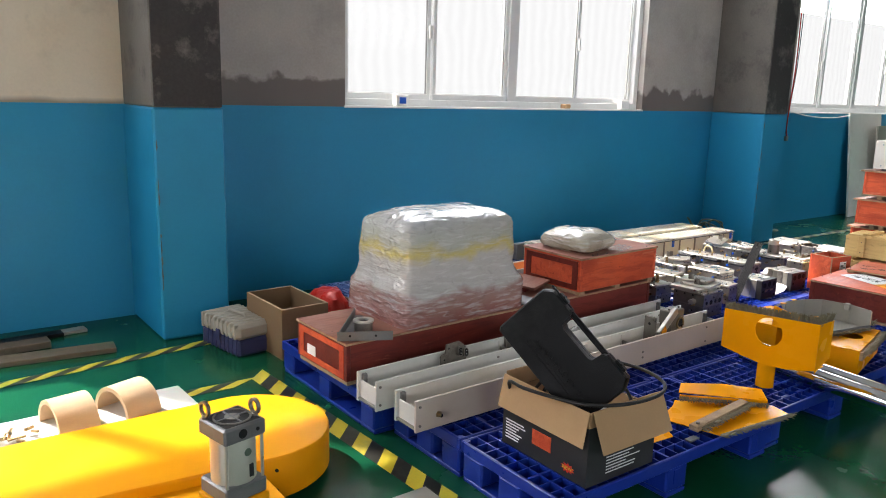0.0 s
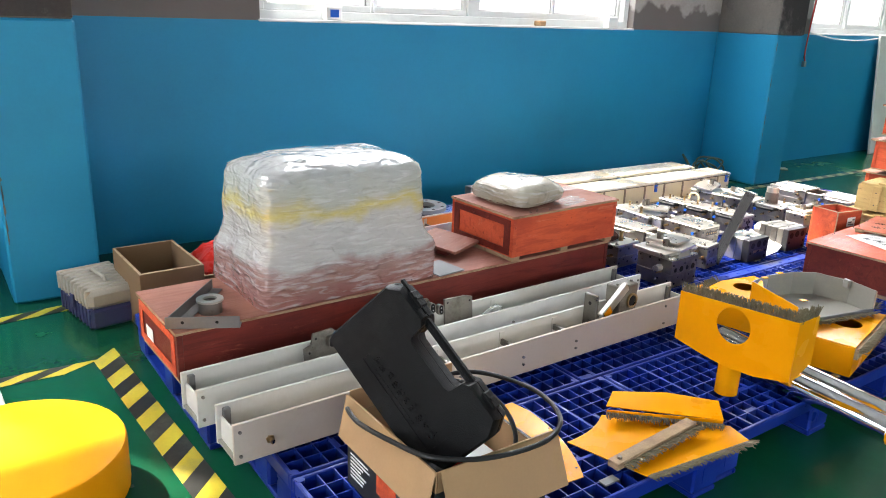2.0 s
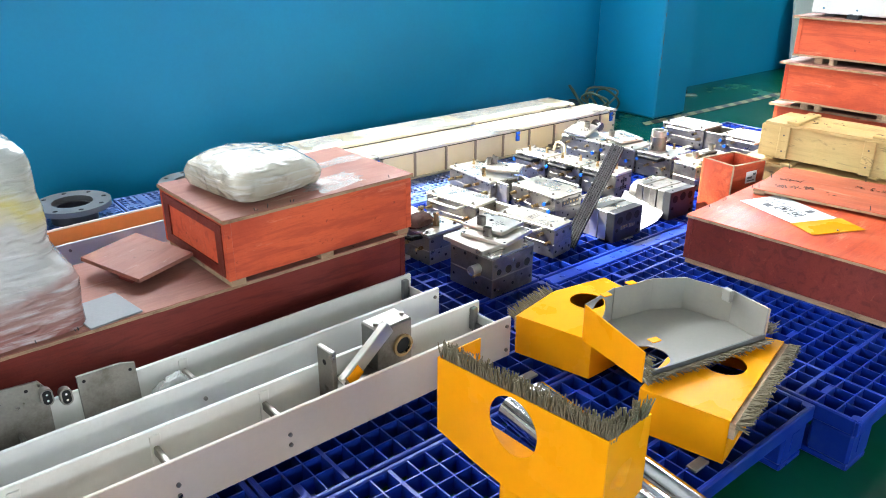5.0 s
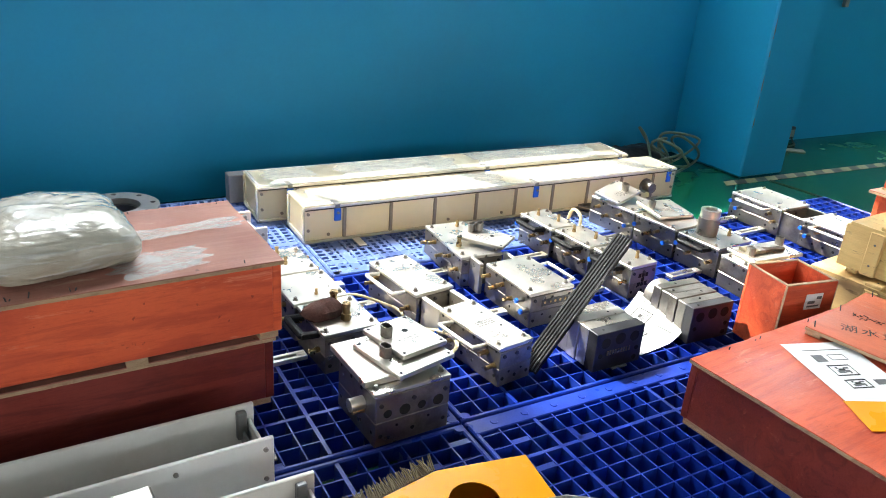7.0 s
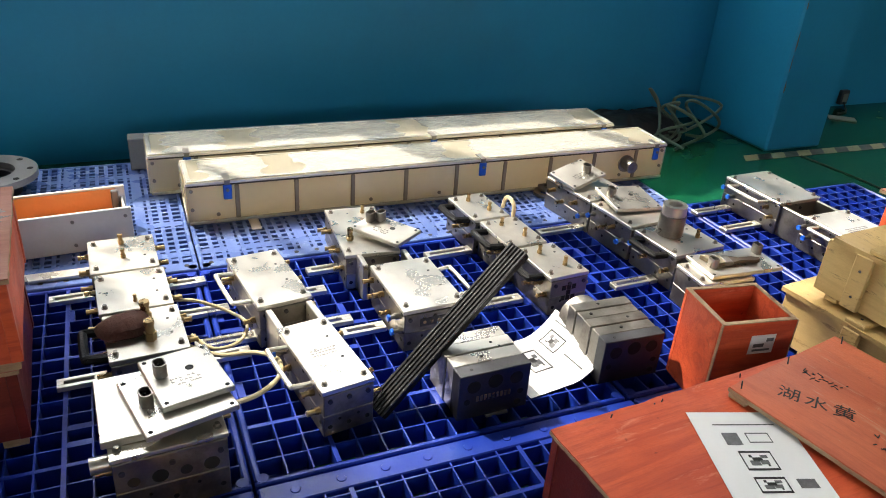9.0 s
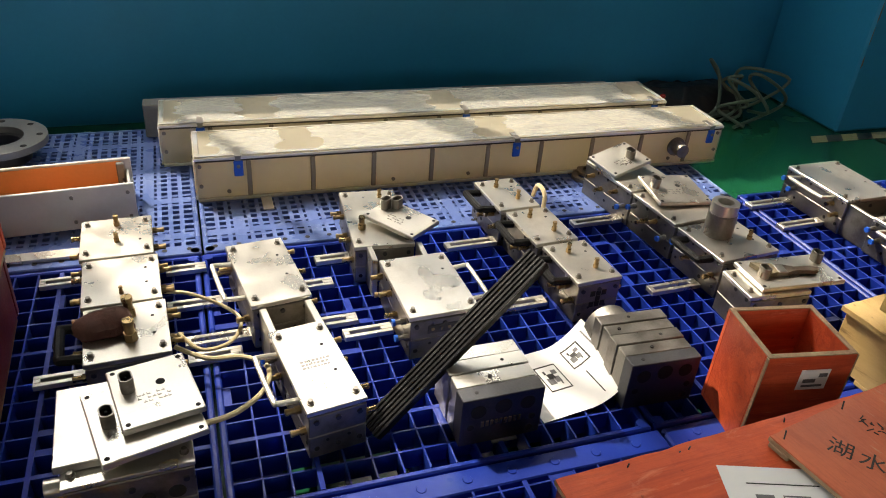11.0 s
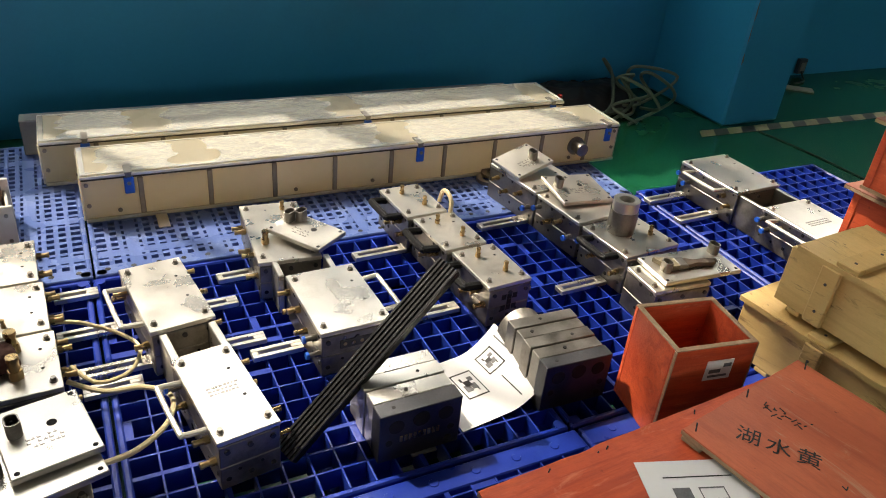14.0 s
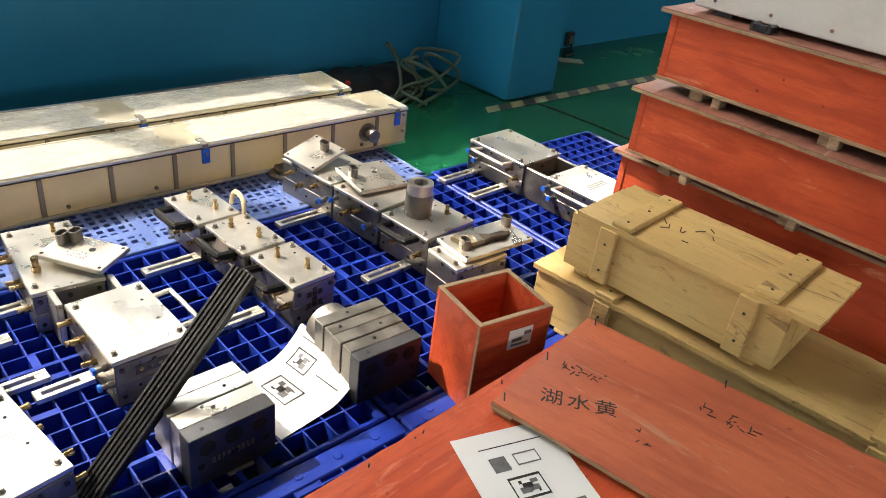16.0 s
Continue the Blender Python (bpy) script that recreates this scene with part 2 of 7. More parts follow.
M_YEL = mat("yellow orange sheet steel paint", (0.86, 0.33, 0.001), 0.27, 0, 0.05, 5, 120, 0.02, (0.7, 0.3, 0.01), 0.4)
M_YEL.node_tree.nodes["Principled BSDF"].inputs["Specular IOR Level"].default_value = 0.12
M_YELM = mat("warm yellow machine paint", (0.82, 0.325, 0.001), 0.4, 0, 0.05, 4, 120, 0.02)
M_YELM.node_tree.nodes["Principled BSDF"].inputs["Specular IOR Level"].default_value = 0.15
M_BRIS = mat("grey tan bristle", (0.21, 0.175, 0.11), 0.8, 0, 0.4, 60, 300, 0.3)
M_CARD = mat("brown cardboard", (0.42, 0.26, 0.13), 0.75, 0, 0.1, 6, 120, 0.06, (0.34, 0.2, 0.1), 0.4)
M_FIBRE = mat("brown fibreboard", (0.2, 0.125, 0.065), 0.75, 0, 0.15, 6, 120, 0.06)
M_SEAM = mat("gap shade", (0.05, 0.045, 0.035), 0.7, 0, 0.2, bump=0)
M_TAPEF = mat("faded floor tape", (0.32, 0.29, 0.16), 0.6, 0, 0.25, 10, 80, 0.05, (0.1, 0.13, 0.09), 0.8)
M_CARDP = mat("black printed cardboard", (0.03, 0.03, 0.032), 0.45, 0, 0.2, 8, 120, 0.04)
M_PAPER = mat("white paper", (0.8, 0.8, 0.79), 0.7, 0, 0.03, 6, 90, 0.01)
M_INK = mat("grey print", (0.16, 0.16, 0.165), 0.7, 0, 0.5, 60, 200, 0)
M_BLACKINK = mat("black print", (0.03, 0.03, 0.03), 0.7, 0, 0.2, bump=0)
M_TAPEY = mat("worn yellow floor tape", (0.62, 0.5, 0.04), 0.45, 0, 0.15, 10, 80, 0.05, (0.3, 0.28, 0.1), 0.6)
M_TAPEK = mat("worn black floor tape", (0.025, 0.025, 0.022), 0.45, 0, 0.3, 10, 80, 0.05, (0.08, 0.09, 0.07), 0.6)
M_BLUEFIT = mat("blue plastic fitting", (0.015, 0.12, 0.6), 0.35, 0, 0.1)
M_PLY = mat("pale beech plywood", (0.55, 0.4, 0.25), 0.6, 0, 0.15, 5, 70, 0.08, stretch=(1, 1, 5))
M_GREYP = mat("grey tool box plastic", (0.34, 0.31, 0.26), 0.5, 0, 0.12, 8, 120, 0.08)
M_NAVY = mat("navy tool box plastic", (0.04, 0.045, 0.12), 0.5, 0, 0.15, 8, 120, 0.08)
M_REDBAG = mat("red plastic bag", (0.6, 0.03, 0.02), 0.3, 0, 0.2, 12, 80, 0.3)
M_ROCK = mat("rust brown clay lump", (0.075, 0.03, 0.022), 0.9, 0, 0.5, 30, 150, 0.6)
M_GREYB = mat("grey painted angle steel", (0.2, 0.2, 0.2), 0.4, 0.4, 0.2, 10, 120, 0.05)
M_HOSE = mat("cream plastic hose", (0.6, 0.5, 0.3), 0.35, 0, 0.1)
M_GHOSE = mat("dull green hose", (0.09, 0.13, 0.095), 0.45, 0, 0.2)
M_ALU = mat("anodised aluminium", (0.74, 0.71, 0.63), 0.42, 0.75, 0.06, 8, 150, 0.02)
M_BOXF = mat("film covered cream plastic", (0.5, 0.46, 0.37), 0.22, 0.0, 0.16, 6, 40, 0.1, (0.72, 0.69, 0.6), 0.8, 0.14, coat=0.5)
M_CLING = bpy.data.materials.new("loose clear film")
M_CLING.use_nodes = True
cn, cl_ = M_CLING.node_tree.nodes, M_CLING.node_tree.links
ctr_, cmx, cnz, cbp, ctc = cn.new("ShaderNodeBsdfTransparent"), cn.new("ShaderNodeMixShader"), cn.new("ShaderNodeTexNoise"), cn.new("ShaderNodeBump"), cn.new("ShaderNodeTexCoord")
cn["Principled BSDF"].inputs["Base Color"].default_value = (0.8, 0.82, 0.78, 1)
cn["Principled BSDF"].inputs["Roughness"].default_value = 0.12
cnz.inputs["Scale"].default_value, cnz.inputs["Detail"].default_value, cnz.inputs["Distortion"].default_value = 26, 6, 1.5
cbp.inputs["Strength"].default_value, cbp.inputs["Distance"].default_value = 0.8, 0.012
cl_.new(ctc.outputs["Object"], cnz.inputs[0])
cl_.new(cnz.outputs[0], cbp.inputs["Height"])
cl_.new(cbp.outputs[0], cn["Principled BSDF"].inputs["Normal"])
cmx.inputs[0].default_value = 0.34
cl_.new(ctr_.outputs[0], cmx.inputs[1])
cl_.new(cn["Principled BSDF"].outputs[0], cmx.inputs[2])
cl_.new(cmx.outputs[0], cn["Material Output"].inputs[0])
M_BOXT = mat("frosted cream plastic sheet", (0.52, 0.51, 0.43), 0.2, 0.0, 0.18, 6, 40, 0.1, (0.6, 0.59, 0.52), 0.4, 0.14, coat=0.3)
tn, tl = M_BOXT.node_tree.nodes, M_BOXT.node_tree.links
trans, tmix = tn.new("ShaderNodeBsdfTranslucent"), tn.new("ShaderNodeMixShader")
trans.inputs[0].default_value = (1.0, 0.92, 0.76, 1)
tmix.inputs[0].default_value = 0.55
tl.new(tn["Principled BSDF"].outputs[0], tmix.inputs[1])
tl.new(trans.outputs[0], tmix.inputs[2])
tl.new(tmix.outputs[0], tn["Material Output"].inputs[0])
for node in [q for q in M_BOXF.node_tree.nodes if q.type == "BSDF_PRINCIPLED"]:
    node.inputs["Subsurface Weight"].default_value, node.inputs["Subsurface Scale"].default_value = 0.55, 0.09
    node.inputs["Subsurface Radius"].default_value = (1.0, 0.65, 0.3)


# ---- mesh tools ----
class Mesh:
    def __init__(self):
        self.v, self.f = [], []

    def add(self, vs, fs, m=None):
        o = len(self.v)
        self.v += [tuple(m @ Vector(p)) if m is not None else tuple(p) for p in vs]
        self.f += [tuple(i + o for i in f) for f in fs]
        return self

    def box(self, x0, x1, y0, y1, z0, z1, m=None):
        vs = [(x, y, z) for x in (x0, x1) for y in (y0, y1) for z in (z0, z1)]
        return self.add(vs, [(0, 1, 3, 2), (4, 6, 7, 5), (0, 4, 5, 1), (2, 3, 7, 6), (0, 2, 6, 4), (1, 5, 7, 3)], m)

    def cbox(self, x0, x1, y0, y1, z0, z1, c=0.004, m=None):
        """A box with chamfered edges."""
        lim = ((x0, x1), (y0, y1), (z0, z1))
        vs, idx = [], {}
        signs = [(a, b, d) for a in (0, 1) for b in (0, 1) for d in (0, 1)]
        for s in signs:
            for k in range(3):
                p = [lim[i][s[i]] + (0 if i == k else (c if s[i] == 0 else -c)) for i in range(3)]
                idx[s, k] = len(vs)
                vs.append(p)
        fs = []
        for k in range(3):
            a, b = [i for i in range(3) if i != k]
            for e in (0, 1):
                loop = []
                for u, w in ((0, 0), (1, 0), (1, 1), (0, 1)):
                    s = [0, 0, 0]
                    s[k], s[a], s[b] = e, u, w
                    loop.append(idx[tuple(s), k])
                fs.append(loop)
            for u in (0, 1):
                for w in (0, 1):
                    s0, s1 = [0, 0, 0], [0, 0, 0]
                    s0[a] = s1[a] = u
                    s0[b] = s1[b] = w
                    s0[k], s1[k] = 0, 1
                    fs.append((idx[tuple(s0), a], idx[tuple(s1), a], idx[tuple(s1), b], idx[tuple(s0), b]))
        fs += [[idx[s, k] for k in range(3)] for s in signs]
        return self.add(vs, fs, m)

    def cyl(self, a, b, r, r2=None, n=16, m=None):
        a, b = Vector(a), Vector(b)
        d = (b - a).normalized()
        u = d.orthogonal().normalized()
        w = d.cross(u)
        r2 = r if r2 is None else r2
        vs = []
        for p, q in ((a, r), (b, r2)):
            vs += [p + (u * math.cos(2 * math.pi * i / n) + w * math.sin(2 * math.pi * i / n)) * q for i in range(n)]
        fs = [(i, (i + 1) % n, n + (i + 1) % n, n + i) for i in range(n)] + [tuple(range(n)), tuple(range(n, 2 * n))]
        return self.add(vs, fs, m)

    def ring(self, a, b, ri, ro, n=28, m=None, arc=1.0):
        a, b = Vector(a), Vector(b)
        d = (b - a).normalized()
        u = Vector((1, 0, 0)) if abs(d.x) < 0.9 else Vector((0, 1, 0))
        u = (u - d * u.dot(d)).normalized()
        w = d.cross(u)
        vs, k = [], n if arc >= 1 else n + 1
        for i in range(k):
            t = 2 * math.pi * arc * i / n
            e = u * math.cos(t) + w * math.sin(t)
            vs += [a + e * ri, a + e * ro, b + e * ro, b + e * ri]
        fs = []
        for i in range(n):
            j = (i + 1) % k
            fs += [(4 * i + c, 4 * i + (c + 1) % 4, 4 * j + (c + 1) % 4, 4 * j + c) for c in range(4)]
        if arc < 1:
            fs += [(0, 1, 2, 3), tuple(4 * n + c for c in range(4))]
        return self.add(vs, fs, m)

    def tube(self, pts, r, n=8, m=None, steps=6):
        """A round tube along a smooth curve through pts."""
        p = [Vector(q) for q in pts]
        line = []
        for i in range(len(p) - 1):
            a, b, c, d = p[max(i - 1, 0)], p[i], p[i + 1], p[min(i + 2, len(p) - 1)]
            for s in range(steps):
                t = s / steps
                line.append(0.5 * ((2 * b) + (c - a) * t + (2 * a - 5 * b + 4 * c - d) * t * t + (3 * b - a - 3 * c + d) * t ** 3))
        line.append(p[-1])
        vs, fs, u = [], [], None
        for i, q in enumerate(line):
            d = (line[min(i + 1, len(line) - 1)] - line[max(i - 1, 0)]).normalized()
            u = d.orthogonal().normalized() if u is None else (u - d * u.dot(d)).normalized()
            w = d.cross(u)
            vs += [q + (u * math.cos(2 * math.pi * k / n) + w * math.sin(2 * math.pi * k / n)) * r for k in range(n)]
        for i in range(len(line) - 1):
            fs += [(i * n + k, i * n + (k + 1) % n, (i + 1) * n + (k + 1) % n, (i + 1) * n + k) for k in range(n)]
        fs += [tuple(range(n)), tuple(range((len(line) - 1) * n, len(line) * n))]
        return self.add(vs, fs, m)

    def prism(self, poly, z0, z1, m=None):
        n = len(poly)
        vs = [(x, y, z0) for x, y in poly] + [(x, y, z1) for x, y in poly]
        return self.add(vs, [(i, (i + 1) % n, n + (i + 1) % n, n + i) for i in range(n)] + [tuple(range(n)), tuple(range(n, 2 * n))], m)

    def board(self, x0, x1, y0, y1, z0, z1, seed=1, amp=0.002, inset=0.0, step=0.02):
        """A flat board with slightly chipped, uneven edges."""
        poly = []
        for (ax, ay), (bx, by) in (((x0, y0), (x1, y0)), ((x1, y0), (x1, y1)), ((x1, y1), (x0, y1)), ((x0, y1), (x0, y0))):
            k = max(2, int(math.hypot(bx - ax, by - ay) / step))
            dx, dy = (bx - ax) / math.hypot(bx - ax, by - ay), (by - ay) / math.hypot(bx - ax, by - ay)
            for i in range(k):
                u = i / k
                px, py = ax + (bx - ax) * u, ay + (by - ay) * u
                w = noise.noise(Vector((px * 31 + seed, py * 31, seed * 2.3))) * amp + max(0.0, noise.noise(Vector((px * 11, py * 11 + seed, 5.0))) - 0.3) * amp * 5
                w = max(-amp, w) + inset
                poly.append((px - dy * w + (dx * inset if i == 0 else 0), py + dx * w + (dy * inset if i == 0 else 0)))
        return self.prism(poly, z0, z1)

    def holed(self, poly, cx, cy, r, z0, z1, m=None, n=40):
        """A flat plate with a round hole; the plate's outline is seen whole from the hole's centre."""
        ang = [2 * math.pi * i / n for i in range(n)] + [math.atan2(y - cy, x - cx) % (2 * math.pi) for x, y in poly]
        ang = sorted(set(round(a, 5) for a in ang))
        outer = []
        for a in ang:
            dx, dy, best = math.cos(a), math.sin(a), 1e9
            for (x0, y0), (x1, y1) in zip(poly, poly[1:] + poly[:1]):
                ex, ey = x1 - x0, y1 - y0
                det = dx * -ey + ex * dy
                if abs(det) > 1e-12:
                    t = ((x0 - cx) * -ey + ex * (y0 - cy)) / det
                    s = (dx * (y0 - cy) - dy * (x0 - cx)) / det
                    if t > 0 and -1e-4 <= s <= 1.0001:
                        best = min(best, t)
            outer.append((cx + dx * best, cy + dy * best))
        inner = [(cx + r * math.cos(a), cy + r * math.sin(a)) for a in ang]
        k = len(ang)
        vs = [(x, y, z) for z in (z0, z1) for ringp in (inner, outer) for x, y in ringp]
        fs = []
        for i in range(k):
            j = (i + 1) % k
            fs += [(i, j, k + j, k + i), (2 * k + i, 2 * k + j, 3 * k + j, 3 * k + i), (i, j, 2 * k + j, 2 * k + i), (k + i, k + j, 3 * k + j, 3 * k + i)]
        return self.add(vs, fs, m)

    def data(self, name, material, smooth=True):
        me = bpy.data.meshes.new(name)
        me.from_pydata(self.v, [], self.f)
        bm = bmesh.new()
        bm.from_mesh(me)
        bmesh.ops.recalc_face_normals(bm, faces=bm.faces)
        bm.to_mesh(me)
        bm.free()
        if smooth:
            me.polygons.foreach_set("use_smooth", [True] * len(me.polygons))
            me.set_sharp_from_angle(angle=radians(32))
        me.materials.append(material)
        return me


def part(name, mesh, material, parent, label="", m=None):
    """One mesh object under a thing or a part."""
    ob = new(name, mesh.data(name, material) if isinstance(mesh, Mesh) else mesh)
    ob.parent = parent
    if m is not None:
        ob.matrix_basis = m
    return tagged(ob, label)


def thing(name, at, label, category, group="", kind=""):
    """An empty at a thing's base; at is a pose or a place."""
    ob = new(name)
    ob.empty_display_size = 0.05
    ob.matrix_basis = at if isinstance(at, Matrix) else pose(*at)
    return tagged(ob, label, category, group, kind)


def solid(name, mesh, material, label, category, group="", kind="", at=None):
    """A thing that is one mesh."""
    ob = new(name, mesh.data(name, material))
    if at is not None:
        ob.matrix_basis = at
    return tagged(ob, label, category, group, kind)


# ---- the hall ----
W, T, TOP, SILL, HEAD = 5.18, 0.24, 4.8, 1.41, 4.0
X0, X1, Y0 = -6.0, 17.0, -7.5
WINS = ((-3.055, 0.42), (3.245, 6.72), (9.545, 13.02))
solid("floor", Mesh().box(X0, X1, Y0, W, -0.12, 0), M_FLOOR, "glossy green epoxy workshop floor, scuffed and dusty", "floor", kind="structure")
solid("ceiling", Mesh().box(X0 - T, X1 + T, Y0 - T, W + T, TOP, TOP + 0.2), M_CEIL, "plain pale grey ceiling slab", "ceiling", kind="structure")


def long_wall(name, y0, y1, base, upper, label):
    w = thing(name, (0, 0, 0), label, "wall", kind="structure")
    part("lower_wall", Mesh().box(X0, X1, y0, y1, -0.1, SILL - 0.005), base, w, "lower wall painted sky blue")
    edges = [X0] + [v for a in WINS for v in a] + [X1]
    for i in range(0, len(edges), 2):
        cuts = [edges[i], 1.85, edges[i + 1]] if edges[i] < 1.85 < edges[i + 1] else [edges[i], edges[i + 1]]
        for p0, p1 in zip(cuts, cuts[1:]):
            part("pier", Mesh().box(p0, p1, y0, y1, SILL - 0.005, HEAD), M_BEIGE if p1 < 1.9 else upper, w, "bare stained plaster pier")
    part("lintel", Mesh().box(X0, X1, y0, y1, HEAD, TOP), upper, w)
    return w


long_wall("wall_north", W, W + T, M_BLUE, M_PLASTER, "long workshop wall, sky blue below and bare stained plaster above")
# the openings in this unseen wall are added for the south fill lamps
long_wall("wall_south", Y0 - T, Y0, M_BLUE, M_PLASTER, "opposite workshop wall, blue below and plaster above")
# the gap in this wall is added to let the west fill in
w = thing("wall_west", (0, 0, 0), "plain end wall with an unseen gate opening added for fill light, blue below and plaster above", "wall", kind="structure")
for y0, y1 in ((Y0, -3.7), (0.7, W)):
    part("lower_wall", Mesh().box(X0 - T, X0, y0, y1, -0.1, SILL - 0.005), M_BLUE, w)
    part("upper_wall", Mesh().box(X0 - T, X0, y0, y1, SILL - 0.005, 3.6), M_PLASTER, w)
part("lintel", Mesh().box(X0 - T, X0, Y0, W, 3.6, TOP), M_PLASTER, w)
for name, a, b in (("wall_east", X1, X1 + T),):
    w = thing(name, (0, 0, 0), "plain end wall, blue below and plaster above", "wall", kind="structure")
    part("lower_wall", Mesh().box(a, b, Y0, W, -0.1, SILL - 0.005), M_BLUE, w)
    part("upper_wall", Mesh().box(a, b, Y0, W, SILL - 0.005, TOP), M_PLASTER, w)


def column(name, x0, x1):
    c = thing(name, (0, 0, 0), "square concrete column, sky blue below and blackened bare concrete above", "column", kind="structure")
    low, up = Mesh(), Mesh()
    low.cbox(x0, x1, 4.53, W, 0, SILL - 0.008, 0.012)
    up.cbox(x0 + 0.004, x1 - 0.004, 4.534, W, SILL - 0.008, TOP, 0.01)
    part("painted_base", low, M_BLUE, c, "sky blue painted lower column")
    part("shaft", up, M_CONC, c, "mottled grey bare concrete shaft")
    part("soot_coat", Mesh().box(x0 + 0.01, x1 - 0.01, 4.526, 4.5345, SILL, TOP), M_SOOT, c, "black coated scratched front")
    return c


def chips(c, x, seed):
    """Flaked paint patches along a column's corner."""
    rng = random.Random(seed)
    for k in range(9):
        z = rng.uniform(0.35, SILL - 0.06)
        h, w = rng.uniform(0.012, 0.06), rng.uniform(0.004, 0.009)
        part("paint_chip", Mesh().prism([(0, -h), (w, -h * 0.4), (w * 0.6, h * 0.5), (w * 0.2, h), (-w * 0.3, h * 0.3), (-w * 0.2, -h * 0.6)], 0, 0.0012, Matrix.Translation((x + 0.013, 4.5298, z)) @ pose(0, 0, 0, 90, 0, 0)), M_CONC, c, "flaked paint showing concrete")


chips(column("column_1", 1.63, 2.05), 1.63, 3)
chips(column("column_2", 7.93, 8.36), 7.93, 5)


def window(name, x0, x1, y, inward):
    """A white sliding window with four sashes, set in the middle of the wall."""
    w = thing(name, (x0, y, SILL), "white plastic sliding window with four frosted bright panes", "window", kind="structure")
    L, H = x1 - x0, HEAD - SILL
    fr = Mesh()
    fr.cbox(0, L, -0.05, 0.05, 0, 0.06, 0.004).cbox(0, L, -0.05, 0.05, H - 0.06, H, 0.004)
    fr.cbox(0, 0.06, -0.05, 0.05, 0.06, H - 0.06, 0.004).cbox(L - 0.06, L, -0.05, 0.05, 0.06, H - 0.06, 0.004)
    fr.cbox(L / 2 - 0.045, L / 2 + 0.045, -0.055, 0.055, 0.06, H - 0.06, 0.004)
    part("window_frame", fr, M_WHITE, w)
    q = (L - 0.21) / 4
    for i in range(4):
        a = 0.06 + i * q + (0.09 if i > 1 else 0)
        s = Mesh()
        dy = 0.018 if i in (0, 3) else -0.018
        for u0, u1, v0, v1 in ((a, a + q, 0.06, 0.105), (a, a + q, H - 0.105, H - 0.06), (a, a + 0.035, 0.105, H - 0.105), (a + q - 0.035, a + q, 0.105, H - 0.105)):
            s.cbox(u0, u1, dy - 0.016, dy + 0.016, v0, v1, 0.003)
        sash = part("sash", s, M_WHITE, w)
        part("gasket", Mesh().box(a + 0.033, a + 0.04, dy - 0.006, dy + 0.006, 0.1, H - 0.1).box(a + q - 0.04, a + q - 0.033, dy - 0.006, dy + 0.006, 0.1, H - 0.1).box(a + 0.04, a + q - 0.04, dy - 0.006, dy + 0.006, 0.1, 0.108), M_GREYB, sash, "grey rubber gasket")
        g = part("pane", Mesh().box(a + 0.03, a + q - 0.03, dy - 0.003, dy + 0.003, 0.1, H - 0.1), M_GLASS, sash)
        g.visible_shadow = False
        if i in (0, 2):
            part("latch", Mesh().cbox(a + q - 0.028, a + q - 0.008, dy + inward * 0.03 - 0.012, dy + inward * 0.03 + 0.012, 0.55, 0.66, 0.004), M_WHITE, sash)
    si = Mesh().cbox(-0.01, L + 0.01, min(inward * 0.13, inward * 0.05), max(inward * 0.13, inward * 0.05), -0.012, 0.004, 0.003)
    part("window_sill", si, M_WHITE, w, "thin white dusty sill board")


for i, (a, b) in enumerate(WINS):
    window("window_%d" % (i + 1), a, b, W + T / 2, -1)
    # unseen south window, invented to carry the fill light
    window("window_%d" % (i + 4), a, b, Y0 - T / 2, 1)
solid("backdrop", Mesh().box(X0 - 4, X1 + 4, W + 2.2, W + 2.25, -0.5, 3.2), M_DAY, "bright hazy pale facade outside the windows", "backdrop", kind="structure")
solid("backdrop", Mesh().box(X0 - 4, X1 + 4, Y0 - 2.25, Y0 - 2.2, -0.5, 3.2), M_DAY, "added bright backdrop outside the invented opposite windows", "backdrop", kind="structure")

# ---- pallets ----
DECK = 0.175


